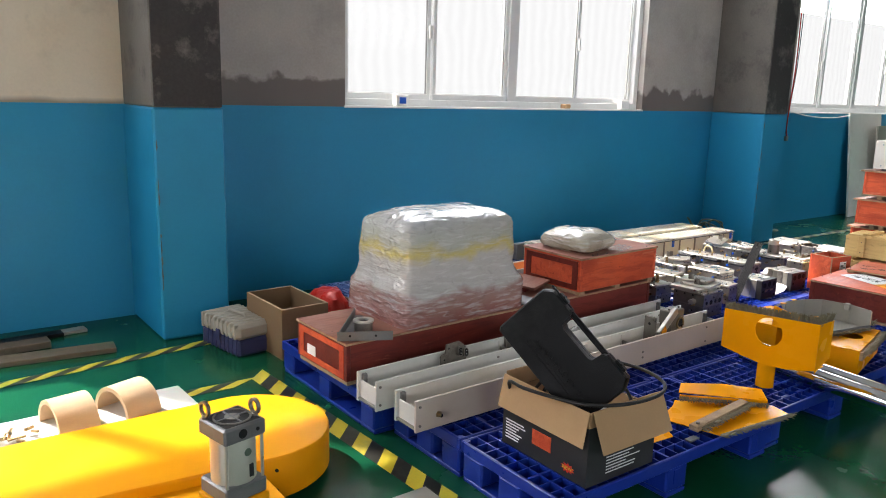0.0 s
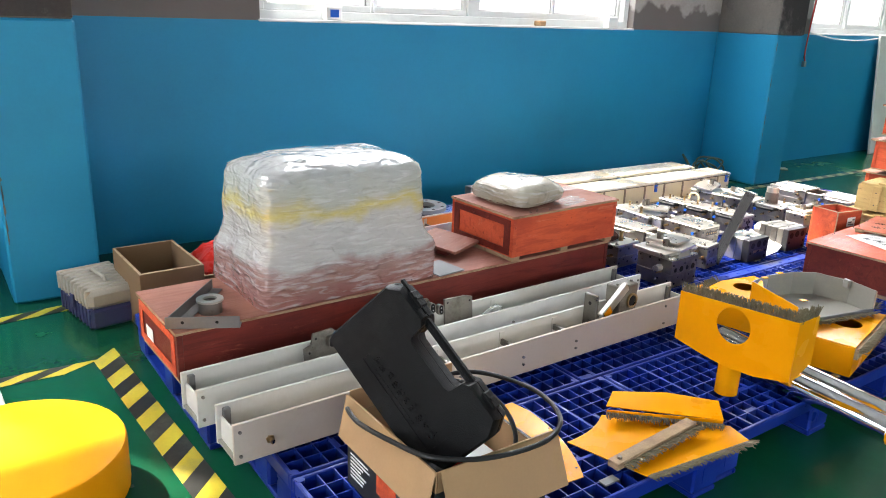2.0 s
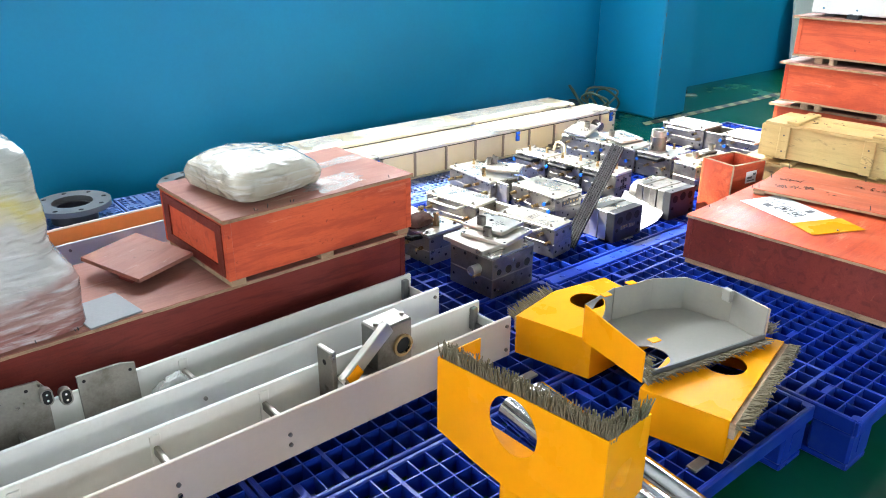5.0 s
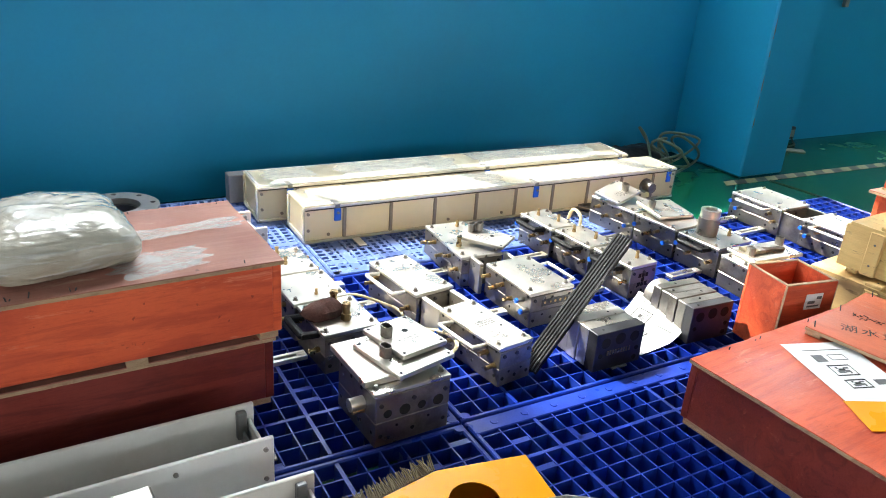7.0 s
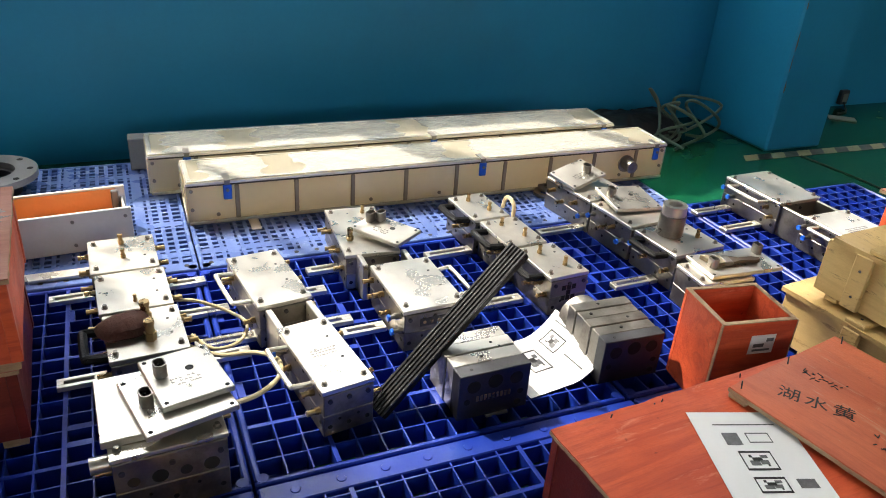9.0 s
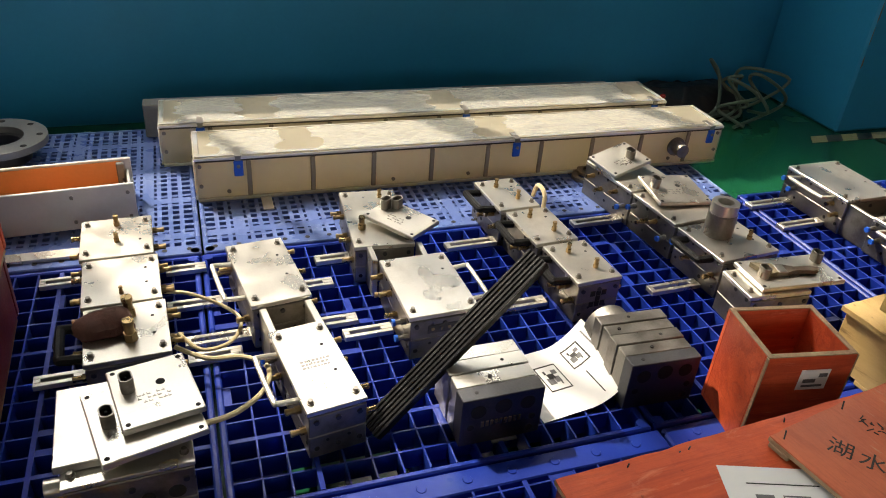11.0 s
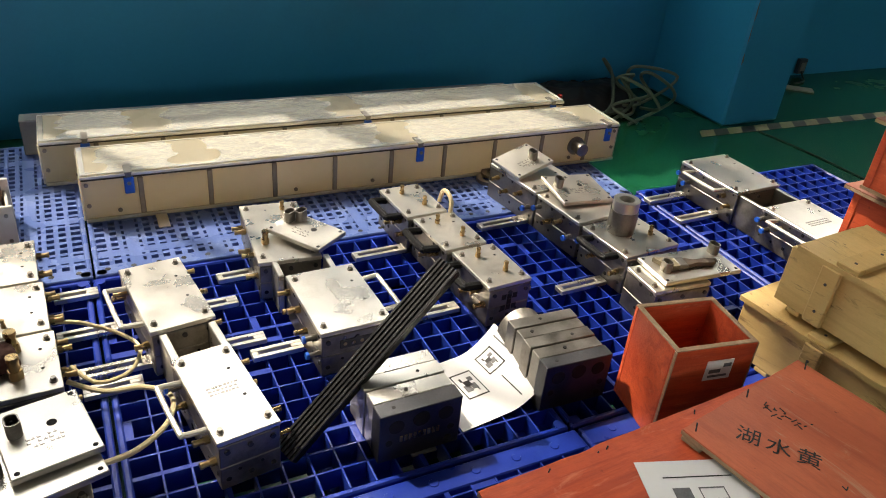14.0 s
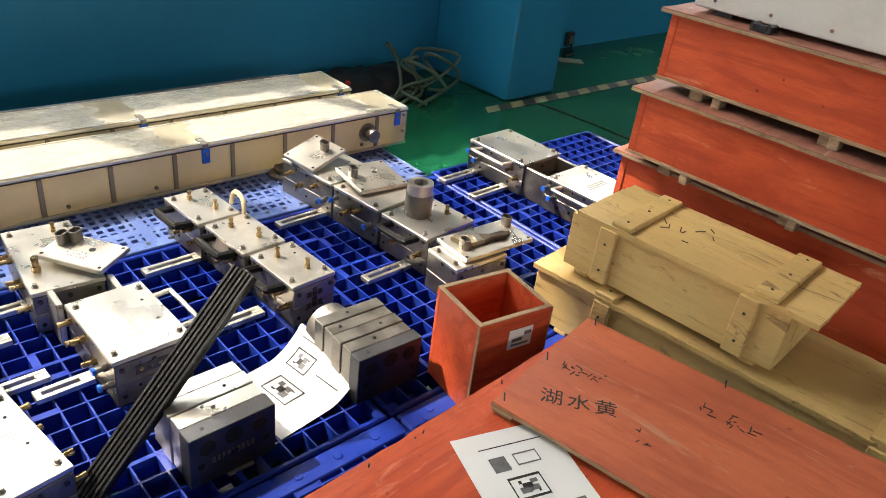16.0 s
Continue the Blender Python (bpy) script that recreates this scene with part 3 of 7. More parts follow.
def pallet(x0, x1, y0, y1, pitch, rib, material, label, strip=0.0):
    """A moulded plastic pallet: an open grid deck on nine feet."""
    p = thing("plastic_pallet", (x0, y0, 0), label, "pallet", "blue plastic pallets")
    L, D = x1 - x0, y1 - y0
    d = Mesh()
    e = 0.016
    for a, b, c, f in ((0, L, 0, e), (0, L, D - e, D), (0, e, e, D - e), (L - e, L, e, D - e)):
        d.cbox(a, b, c, f, DECK - 0.05, DECK, 0.004)
    nx, ny = max(2, round((L - 2 * e) / pitch)), max(2, round((D - 2 * e) / pitch))
    for i in range(1, nx):
        x = e + (L - 2 * e) * i / nx
        w = rib * (2.6 if i % 7 == 3 else 1) / 2
        d.box(x - w, x + w, e, D - e, DECK - 0.055, DECK - 0.0015)
    for j in range(1, ny):
        y = e + (D - 2 * e) * j / ny
        w = rib * (2.6 if j % 7 == 3 else 1) / 2
        d.box(e, L - e, y - w, y + w, DECK - 0.055, DECK - 0.002)
    if strip:
        d.cbox(0.002, L - 0.002, D - strip, D - 0.001, DECK - 0.02, DECK + 0.0015, 0.003)
        for k in range(9):
            d.cyl((L * (0.08 + 0.105 * k), D - strip * 0.5, DECK + 0.001), (L * (0.08 + 0.105 * k), D - strip * 0.5, DECK + 0.0035), 0.012, 0.01, 10)
    if rib > 0.01:
        d.cbox(0.002, L - 0.002, 0.001, 0.055, DECK - 0.02, DECK + 0.001, 0.003)
    cell = (L - 2 * e) / nx
    celly = (D - 2 * e) / ny
    rng = random.Random(int(100 * (x0 + 7 * y0)))
    for k in range(int(nx * ny * 0.08)):
        i, j = rng.randrange(nx), rng.randrange(ny)
        long = rng.random() < 0.5
        w, h = (cell * 0.98, celly * 0.3) if long else (cell * 0.3, celly * 0.98)
        d.box(e + i * cell, e + i * cell + w, e + j * celly, e + j * celly + h, DECK - 0.02, DECK - 0.003)
    part("deck", d, material, p)
    if rib > 0.01:
        for k in range(14):
            part("drain_hole", Mesh().cyl((L * (k + 0.5) / 14, 0.03, DECK + 0.0008), (L * (k + 0.5) / 14, 0.03, DECK + 0.0016), 0.008, n=10), M_HOLE, p)
    for i in range(3):
        for j in range(3):
            cx, cy = (0.07, L / 2, L - 0.07)[i], (0.07, D / 2, D - 0.07)[j]
            f = Mesh().cbox(cx - 0.065, cx + 0.065, cy - 0.06, cy + 0.06, 0.02, DECK - 0.05, 0.008)
            f.box(cx - 0.02, cx + 0.02, cy - 0.062, cy + 0.062, 0.05, 0.11)
            part("foot", f, material, p)
    for i in range(3):
        cx = (0.07, L / 2, L - 0.07)[i]
        part("skid", Mesh().cbox(cx - 0.06, cx + 0.06, 0.01, D - 0.01, 0, 0.02, 0.004), material, p)
    for k in range(4):
        cx, cy = (0.018, L - 0.018)[k % 2], (0.018, D - 0.018)[k // 2]
        part("corner_pad", Mesh().cyl((cx, cy, DECK - 0.01), (cx, cy, DECK + 0.001), 0.014, n=12), material, p)
    part("stamp_plate", Mesh().cbox(L * 0.6, L * 0.6 + 0.06, 0.05, 0.08, DECK - 0.006, DECK + 0.001, 0.001), M_GREYB, p, "small embossed grey plate")
    return p


LBL_A = "cobalt blue plastic grid pallet with open square cells"
LBL_B = "blue plastic pallet with small square holes, paled by painted window sheen"
for x0, x1, y0, y1 in ((2.11, 3.4, 1.62, 2.19), (3.406, 4.693, 1.64, 2.19), (2.11, 3.3, 2.196, 2.708), (3.306, 4.693, 2.196, 2.708), (2.025, 3.3, 2.716, 3.69), (3.306, 4.693, 2.716, 3.69),
                       (4.7, 5.67, 1.52, 2.708), (5.677, 6.66, 1.52, 2.708), (4.7, 5.66, 2.716, 3.69), (5.667, 6.64, 2.716, 3.69), (6.648, 7.64, 2.716, 3.72), (6.668, 7.64, 1.52, 2.708)):
    pallet(x0, x1, y0, y1, 0.058, 0.0042, M_PAL, LBL_A, 0.06 if x0 > 4.6 and y0 < 2 else 0.0)
for x0, x1 in ((2.75, 3.715), (3.721, 4.703), (4.709, 5.687), (5.693, 6.62)):
    pallet(x0, x1, 3.7, 4.68, 0.034, 0.014, M_PAL_SHEEN, LBL_B)


# ---- crates ----
def rim(m, x0, x1, y0, y1, z0, z1, t):
    return m.box(x0, x1, y0, y0 + t, z0, z1).box(x0, x1, y1 - t, y1, z0, z1).box(x0, x0 + t, y0 + t, y1 - t, z0, z1).box(x1 - t, x1, y0 + t, y1 - t, z0, z1)


def crate(at, L, D, H, label, group="", lid=0.012, over=0.008, side=None, top=None, feet=0.02, name="plywood_crate", cross=False):
    """A closed plywood case: sides, corner battens, a lid board with bare edges and low runners."""
    c = thing(name, at, label, "crate", group)
    side, top = side or M_RED, top or M_REDTOP
    part("body", Mesh().cbox(0, L, 0, D, feet, H - lid, 0.003), side, c)
    sd = L * 3 + D + at.translation.z * 5
    t = Mesh().board(-over, L + over, -over, D + over, H - lid, H - 0.003, sd)
    part("lid_edge", t, M_EDGE, c, "bare plywood edge of the lid")
    part("lid", Mesh().board(-over, L + over, -over, D + over, H - 0.003, H, sd, 0.002, 0.0008), top, c)
    if cross:
        part("bottom_board", Mesh().board(-0.006, L + 0.006, -0.006, D + 0.006, feet, feet + 0.009, sd + 4), M_EDGE, c, "bare edge of the bottom board")
    for k in range(3):
        if cross:
            y = D * (0.12, 0.52, 0.88)[k]
            part("runner", Mesh().box(0.012, L - 0.012, y - 0.02, y + 0.02, 0, feet - 0.0005), M_EDGE, c)
            continue
        x = (0.03, L / 2, L - 0.03)[k]
        part("runner", Mesh().box(x - 0.025, x + 0.025, 0.005, D - 0.005, 0, feet), M_EDGE, c)
    for x in (0, L):
        for y in (0, D):
            a, b = (-0.003, 0.02) if x == 0 else (L - 0.02, L + 0.003)
            e, f = (-0.003, 0.02) if y == 0 else (D - 0.02, D + 0.003)
            part("corner_batten", Mesh().cbox(a, b, e, f, feet + 0.002, H - lid - 0.001, 0.002), side, c)
    n = Mesh()
    rng = random.Random(int(L * 1000 + D * 77))
    for k in range(10):
        x, y = rng.uniform(0.03, L - 0.03), rng.choice((0.01, D - 0.01))
        n.cyl((x, y, H - 0.002), (x + rng.uniform(-0.004, 0.004), y, H + rng.uniform(0.001, 0.014)), 0.0016, n=6)
    part("nails", n, M_DARKST, c, "bent nails along the lid")
    return c


# the long low crate and what stands on it
CRATE_TOP = 0.386
long_crate = crate(pose(2.0, 2.92, DECK, 0, 0, 2.0), 2.26, 0.47, CRATE_TOP - DECK, "long low red plywood crate, sides darkened for shade, dusty lid, on blue pallets", side=M_RED_SHADED)
part("end_frame", Mesh().box(-0.006, -0.0032, 0.02, 0.06, 0.03, 0.19).box(-0.006, -0.0032, 0.41, 0.45, 0.03, 0.19).box(-0.006, -0.0032, 0.06, 0.41, 0.03, 0.06).box(-0.006, -0.0032, 0.06, 0.41, 0.16, 0.19), M_RED, long_crate, "raised frame on the crate end")
part("shipping_label", Mesh().box(-0.005, -0.003, 0.29, 0.37, 0.06, 0.11), M_PAPER, long_crate, "white shipping label")
crate2 = crate(pose(3.565, 2.955, CRATE_TOP, 0, 0, 2.5), 0.715, 0.46, 0.61 - CRATE_TOP, "red plywood crate with taped lid on the long crate")
fr = Mesh().box(-0.006, -0.001, 0.02, 0.06, 0.03, 0.2).box(-0.006, -0.001, 0.4, 0.44, 0.03, 0.2).box(-0.006, -0.001, 0.06, 0.4, 0.03, 0.06).box(-0.006, -0.001, 0.06, 0.4, 0.17, 0.2)
part("end_frame", fr, M_RED_SHADED, crate2, "raised frame on the crate end")


def film(name, tint, zones):
    """Crinkled clear stretch film over tinted contents, crease glints painted in; zones: (height, colour)."""
    m = bpy.data.materials.new(name)
    m.use_nodes = True
    n, l = m.node_tree.nodes, m.node_tree.links
    b = n["Principled BSDF"]
    tc, sep, ramp, nz, ma, mr = n.new("ShaderNodeTexCoord"), n.new("ShaderNodeSeparateXYZ"), n.new("ShaderNodeValToRGB"), n.new("ShaderNodeTexNoise"), n.new("ShaderNodeMath"), n.new("ShaderNodeMapRange")
    l.new(tc.outputs["Object"], sep.inputs[0])
    nz.inputs["Scale"].default_value, nz.inputs["Detail"].default_value = 5, 4
    l.new(tc.outputs["Object"], nz.inputs[0])
    ma.operation, ma.inputs[1].default_value = "MULTIPLY_ADD", 0.2
    l.new(nz.outputs[0], ma.inputs[0])
    l.new(sep.outputs[2], ma.inputs[2])
    mr.inputs["From Min"].default_value, mr.inputs["From Max"].default_value = 0.1, 0.1 + tint
    l.new(ma.outputs[0], mr.inputs[0])
    l.new(mr.outputs[0], ramp.inputs[0])
    while len(ramp.color_ramp.elements) < len(zones):
        ramp.color_ramp.elements.new(0.5)
    for e, (p, c) in zip(ramp.color_ramp.elements, zones):
        e.position, e.color = p, (*c, 1)
    mp, wr = n.new("ShaderNodeMapping"), n.new("ShaderNodeTexNoise")
    mp.inputs["Scale"].default_value, mp.inputs["Rotation"].default_value = (9, 9, 60), (0.16, 0.12, 0)
    l.new(tc.outputs["Object"], mp.inputs[0])
    wr.inputs["Scale"].default_value, wr.inputs["Detail"].default_value, wr.inputs["Distortion"].default_value = 1.0, 6, 0.5
    l.new(mp.outputs[0], wr.inputs[0])
    mx = n.new("ShaderNodeMix")
    mx.data_type = "RGBA"
    mx.inputs["B"].default_value = (0.7, 0.7, 0.7, 1)
    wrmp = n.new("ShaderNodeMapRange")
    wrmp.inputs["From Min"].default_value, wrmp.inputs["From Max"].default_value, wrmp.inputs["To Max"].default_value = 0.5, 0.75, 0.55
    l.new(wr.outputs[0], wrmp.inputs[0])
    l.new(wrmp.outputs[0], mx.inputs["Factor"])
    l.new(ramp.outputs[0], mx.inputs["A"])
    # bright glints along the creases, painted into the base colour as white ridges
    cre, cmr, cmp_, cmx2 = n.new("ShaderNodeTexNoise"), n.new("ShaderNodeMapRange"), n.new("ShaderNodeMapping"), n.new("ShaderNodeMix")
    cre.noise_type = "RIDGED_MULTIFRACTAL"
    cre.inputs["Scale"].default_value, cre.inputs["Detail"].default_value, cre.inputs["Distortion"].default_value = 8, 3, 1.2
    cmp_.inputs["Scale"].default_value, cmp_.inputs["Rotation"].default_value = (1, 1, 3.2), (0.35, 0.4, 0.1)
    l.new(tc.outputs["Object"], cmp_.inputs[0])
    l.new(cmp_.outputs[0], cre.inputs[0])
    cmr.inputs["From Min"].default_value, cmr.inputs["From Max"].default_value, cmr.inputs["To Max"].default_value = 0.72, 0.95, 0.55
    l.new(cre.outputs[0], cmr.inputs[0])
    cmx2.data_type = "RGBA"
    cmx2.inputs["B"].default_value = (0.82, 0.82, 0.8, 1)
    l.new(cmr.outputs[0], cmx2.inputs["Factor"])
    l.new(mx.outputs["Result"], cmx2.inputs["A"])
    l.new(cmx2.outputs["Result"], b.inputs["Base Color"])
    vo = n.new("ShaderNodeTexNoise")
    vo.noise_type = "RIDGED_MULTIFRACTAL"
    vo.inputs["Scale"].default_value, vo.inputs["Detail"].default_value, vo.inputs["Distortion"].default_value = 15, 5, 0.7
    mp3 = n.new("ShaderNodeMapping")
    mp3.inputs["Scale"].default_value, mp3.inputs["Rotation"].default_value = (1, 1, 1.7), (0.5, 0.6, 0.2)
    l.new(tc.outputs["Object"], mp3.inputs[0])
    l.new(mp3.outputs[0], vo.inputs[0])
    b1, b2 = n.new("ShaderNodeBump"), n.new("ShaderNodeBump")
    b1.inputs["Strength"].default_value, b1.inputs["Distance"].default_value = 0.8, 0.009
    b2.inputs["Strength"].default_value, b2.inputs["Distance"].default_value = 1.0, 0.011
    l.new(wr.outputs[0], b1.inputs["Height"])
    l.new(vo.outputs[0], b2.inputs["Height"])
    l.new(b1.outputs[0], b2.inputs["Normal"])
    l.new(b2.outputs[0], b.inputs["Normal"])
    b.inputs["Roughness"].default_value, b.inputs["Coat Weight"].default_value, b.inputs["Coat Roughness"].default_value = 0.2, 0.7, 0.08
    l.new(b2.outputs[0], b.inputs["Coat Normal"])
    return m


def bulge(profile, L, D, corner, seed, rough=0.012, around=96, bow=0.0):
    """A soft wrapped body: rounded rectangles lofted over (height, inset) pairs, closed on top, with crinkles."""
    ms = Mesh()
    k = len(profile)
    for zi, (z, inset) in enumerate(profile):
        a, d = L / 2 - inset, D / 2 - inset
        r = min(corner + inset * 0.6, a * 0.9, d * 0.9)
        for i in range(around):
            t = 2 * math.pi * i / around
            c, s = math.cos(t), math.sin(t)
            q = 2 + 13 * (1 - r / min(a, d))
            rad = (abs(c / a) ** q + abs(s / d) ** q) ** (-1 / q)
            x, y = c * rad, s * rad
            w = noise.noise(Vector((x * 9 + seed, y * 9, z * 14))) * rough + abs(noise.noise(Vector((x * 34 + seed, y * 34, z * 46)))) * rough * 0.45
            ms.v.append((x + c * w + bow * (z ** 2), y + s * w, z + (w * 0.8 if zi > k * 0.6 else 0)))
    for zi in range(k - 1):
        for i in range(around):
            j = (i + 1) % around
            ms.f.append((zi * around + i, zi * around + j, (zi + 1) * around + j, (zi + 1) * around + i))
    ms.f.append(tuple(range(around)))
    ms.f.append(tuple(range((k - 1) * around, k * around)))
    return ms


F1 = film("stretch film over packed machine", 0.52, [(0.0, (0.3, 0.12, 0.1)), (0.26, (0.34, 0.21, 0.19)), (0.34, (0.46, 0.44, 0.42)), (0.58, (0.5, 0.49, 0.46)), (0.67, (0.56, 0.48, 0.17)), (0.78, (0.44, 0.45, 0.38)), (1.0, (0.46, 0.47, 0.46))])
prof = [(0.0, 0.0), (0.02, 0.0), (0.06, 0.002), (0.1, 0.003), (0.14, 0.002), (0.165, 0.006), (0.19, 0.022), (0.22, 0.035), (0.26, 0.042), (0.3, 0.04), (0.34, 0.042), (0.38, 0.044), (0.42, 0.046), (0.46, 0.05), (0.487, 0.058), (0.508, 0.074), (0.524, 0.1), (0.535, 0.135), (0.541, 0.18), (0.545, 0.22), (0.547, 0.25)]
wrap = thing("wrapped_machine", pose(2.735, 3.235, CRATE_TOP, 0, 0, 3.0), "machine on a crate base shrouded in crinkled clear stretch film", "wrapped machine")
part("stretch_film", bulge(prof, 0.83, 0.56, 0.035, 3.0, 0.0095, 220), F1, wrap)
part("skid_board", Mesh().box(-0.4, 0.4, -0.25, -0.18, -0.001, 0.012).box(-0.4, 0.4, 0.18, 0.25, -0.001, 0.012), M_EDGE, wrap)


def cling(x0, x1, y0, y1, z, seed):
    """A loose crumpled patch of clear film with a torn outline."""
    ms, nx, ny = Mesh(), max(8, int((x1 - x0) / 0.012)), 14
    for i in range(nx + 1):
        for j in range(ny + 1):
            u, v = i / nx, j / ny
            e = noise.noise(Vector((v * 5 + seed, seed * 1.7, 0.3))) * 0.05 * (1 if i > nx / 2 else -1)
            x, y = x0 + (x1 - x0) * u + e * abs(2 * u - 1), y0 + (y1 - y0) * v
            h = max(0.0, noise.noise(Vector((x * 9 + seed, y * 26, 1.0)))) * 0.012 + abs(noise.noise(Vector((x * 45, y * 60 + seed, 2.0)))) * 0.004
            ms.v.append((x, y, z + h))
    for i in range(nx):
        for j in range(ny):
            a = i * (ny + 1) + j
            ms.f.append((a, a + ny + 1, a + ny + 2, a + 1))
    return ms


F2 = film("stretch film over bundle", 0.3, [(0.0, (0.34, 0.29, 0.21)), (0.3, (0.44, 0.41, 0.33)), (1.0, (0.45, 0.45, 0.41))])
prof = [(0.0, 0.03), (0.015, 0.008), (0.035, 0.0), (0.06, 0.0), (0.085, 0.01), (0.105, 0.03), (0.118, 0.06), (0.125, 0.1), (0.127, 0.14)]
b2 = thing("wrapped_bundle", pose(3.785, 3.2, 0.61, 0, 0, 8), "low rounded bundle wrapped in crinkled clear film on the red crate", "wrapped bundle")
part("stretch_film", bulge(prof, 0.34, 0.36, 0.1, 9.0, 0.014, 120), F2, b2)
part("clear_tape", cling(0.14, 0.48, -0.02, 0.05, 0.0006, 3), M_CLING, b2, "crinkled clear packing tape")
part("loose_film", cling(0.1, 0.3, -0.235, -0.1, 0.0006, 5), M_CLING, b2, "crumpled loose end of clear film")


# ---- troughs ----
def trough(at, L, Wd, H, label, ribs=(0.25, 0.5, 0.75), side=None):
    """An open sheet-steel channel with end plates, cross bars and bolt heads."""
    t = thing("steel_trough", at, label, "trough", "white steel troughs")
    s = 0.012
    part("front_side", Mesh().cbox(0, L, 0, s, 0, H, 0.002), side or M_OFFW, t)
    part("back_side", Mesh().cbox(0, L, Wd - s, Wd, 0, H, 0.002), M_OFFW, t)
    part("bottom", Mesh().box(0.001, L - 0.001, s, Wd - s, 0.01, 0.018), M_GREYIN, t)
    for x in (0.012, L - 0.018):
        part("end_plate", Mesh().cbox(x, x + 0.008, s, Wd - s, 0.018, H * 0.72, 0.002), M_OFFW, t)
    for x in (0.03, L - 0.034):
        part("end_bracket", Mesh().cbox(x, x + 0.006, s, Wd - s, 0.03, H * 0.55, 0.002).cbox(x - 0.012, x + 0.012, Wd - s - 0.018, Wd - s, 0.05, H * 0.93, 0.003), M_GREYB, t)
    for f in ribs:
        part("cross_bar", Mesh().cbox(L * f, L * f + 0.014, s, Wd - s, H * 0.5, H * 0.68, 0.003), M_STEELD, t)
        part("rib_angle", Mesh().cbox(L * f - 0.006, L * f + 0.02, Wd - s - 0.004, Wd - s, 0.02, H * 0.9, 0.001), M_OFFW, t)
        for z in (0.3, 0.52):
            part("bolt", Mesh().cyl((L * f, -0.005, H * z), (L * f, 0.001, H * z), 0.0055, 0.006, 10), M_STEELD, t)
    for x in (0.02, 0.32 * L, 0.9 * L, L - 0.02):
        for z in (0.2, 0.8):
            part("bolt", Mesh().cyl((x, -0.005, H * z), (x, 0.001, H * z), 0.0055, 0.006, 10), M_STEELD, t)
    part("threaded_stud", Mesh().cyl((0.115, -0.022, H * 0.42), (0.115, 0.002, H * 0.42), 0.008, n=12).cyl((0.115, -0.006, H * 0.42), (0.115, 0.0, H * 0.42), 0.014, n=6), M_BRASS, t)
    return t


LT = "long open white painted steel trough lying on blue pallets"
trough(pose(1.965, 2.6, DECK, 0, 0, 2.0), 2.2, 0.16, 0.137, LT, (0.385, 0.622))
trough(pose(1.99, 2.335, DECK, 0, 0, 1.2), 2.22, 0.155, 0.137, LT, (0.383, 0.52, 0.649), side=M_BEIGE_SIDE)
tr3 = trough(pose(2.75, 3.8, DECK, 0, 0, 4.0), 1.78, 0.2, 0.137, "older white steel trough with orange primed inside behind the crates", (0.3, 0.6))

part("orange_lining", Mesh().box(0.03, 1.75, 0.185, 0.1875, 0.02, 0.13).box(0.03, 1.75, 0.0125, 0.015, 0.02, 0.13), M_ORANGE, tr3, "orange primed inside")

# clamps and castings lying in the troughs
def socket(parent, x, y, z):
    """An oval plug socket facing south: a bright rim, a dark core and two pins."""
    rimm, core = Mesh(), Mesh()
    n, ring_ = 24, []
    for k in range(n):
        c, q = math.cos(2 * math.pi * k / n), math.sin(2 * math.pi * k / n)
        ring_.append((c, q, 0.008 if q > 0 else -0.008))
    for r, y0, y1, m in ((0.0145, y - 0.022, y, rimm), (0.0105, y - 0.0226, y - 0.018, core)):
        m.v += [(x + r * c, yy, z + r * q + o) for yy in (y0, y1) for c, q, o in ring_]
        m.f += [(k, (k + 1) % n, n + (k + 1) % n, n + k) for k in range(n)] + [tuple(range(n)), tuple(range(n, 2 * n))]
    ob = part("plug_socket", rimm, M_STEELD, parent, "oval cable plug socket")
    part("core", core, M_HOLE, ob)
    for o in (-0.008, 0.008):
        part("pin", Mesh().cyl((x, y - 0.0245, z + o), (x, y - 0.0226, z + o), 0.003, n=8), M_CHROME, ob)


def plate_bracket(at, poly, label, sockets=(), holes=(), flange_=0.0):
    """A notched steel plate standing on edge in the trough, with screw holes and plug sockets."""
    c = thing("steel_bracket", at, label, "bracket")
    part("plate", Mesh().prism(poly, -0.005, 0.005, pose(0, 0, 0, 90, 0, 0)), M_STEELD, c)
    for x, z in holes:
        part("screw_hole", Mesh().cyl((x, -0.0058, z), (x, -0.0045, z), 0.0045, n=10), M_HOLE, c)
    for x, z in sockets:
        socket(c, x, -0.005, z)
    if flange_:
        part("foot_flange", Mesh().cbox(poly[0][0], poly[1][0], -0.05, -0.0055, 0, 0.008, 0.002), M_STEELD, c)
        part("rib", Mesh().cbox(flange_, flange_ + 0.01, -0.045, -0.0055, 0.0085, 0.07, 0.002), M_STEELD, c)
    return c


ZT = DECK + 0.019
plate_bracket(pose(2.40, 2.72, ZT, -6, 0, 3), [(0, 0), (0.15, 0), (0.16, 0.13), (0.12, 0.165), (0.04, 0.16), (0.03, 0.12), (0.0, 0.11)], "dark oily steel bracket with two plug sockets in the trough", ((0.105, 0.12), (0.14, 0.11)), ((0.02, 0.09), (0.05, 0.14)), 0.05)
plate_bracket(pose(2.835, 2.755, ZT, -7, 0, 2), [(0, 0), (0.15, 0), (0.155, 0.16), (0.14, 0.185), (0.005, 0.195), (0.005, 0.165), (0.035, 0.16), (0.035, 0.145), (0.0, 0.14)], "notched oily steel plate with two plug sockets in the trough", ((0.148, 0.145), (0.19, 0.13)), ((0.02, 0.18), (0.11, 0.17), (0.02, 0.05)), 0.07)
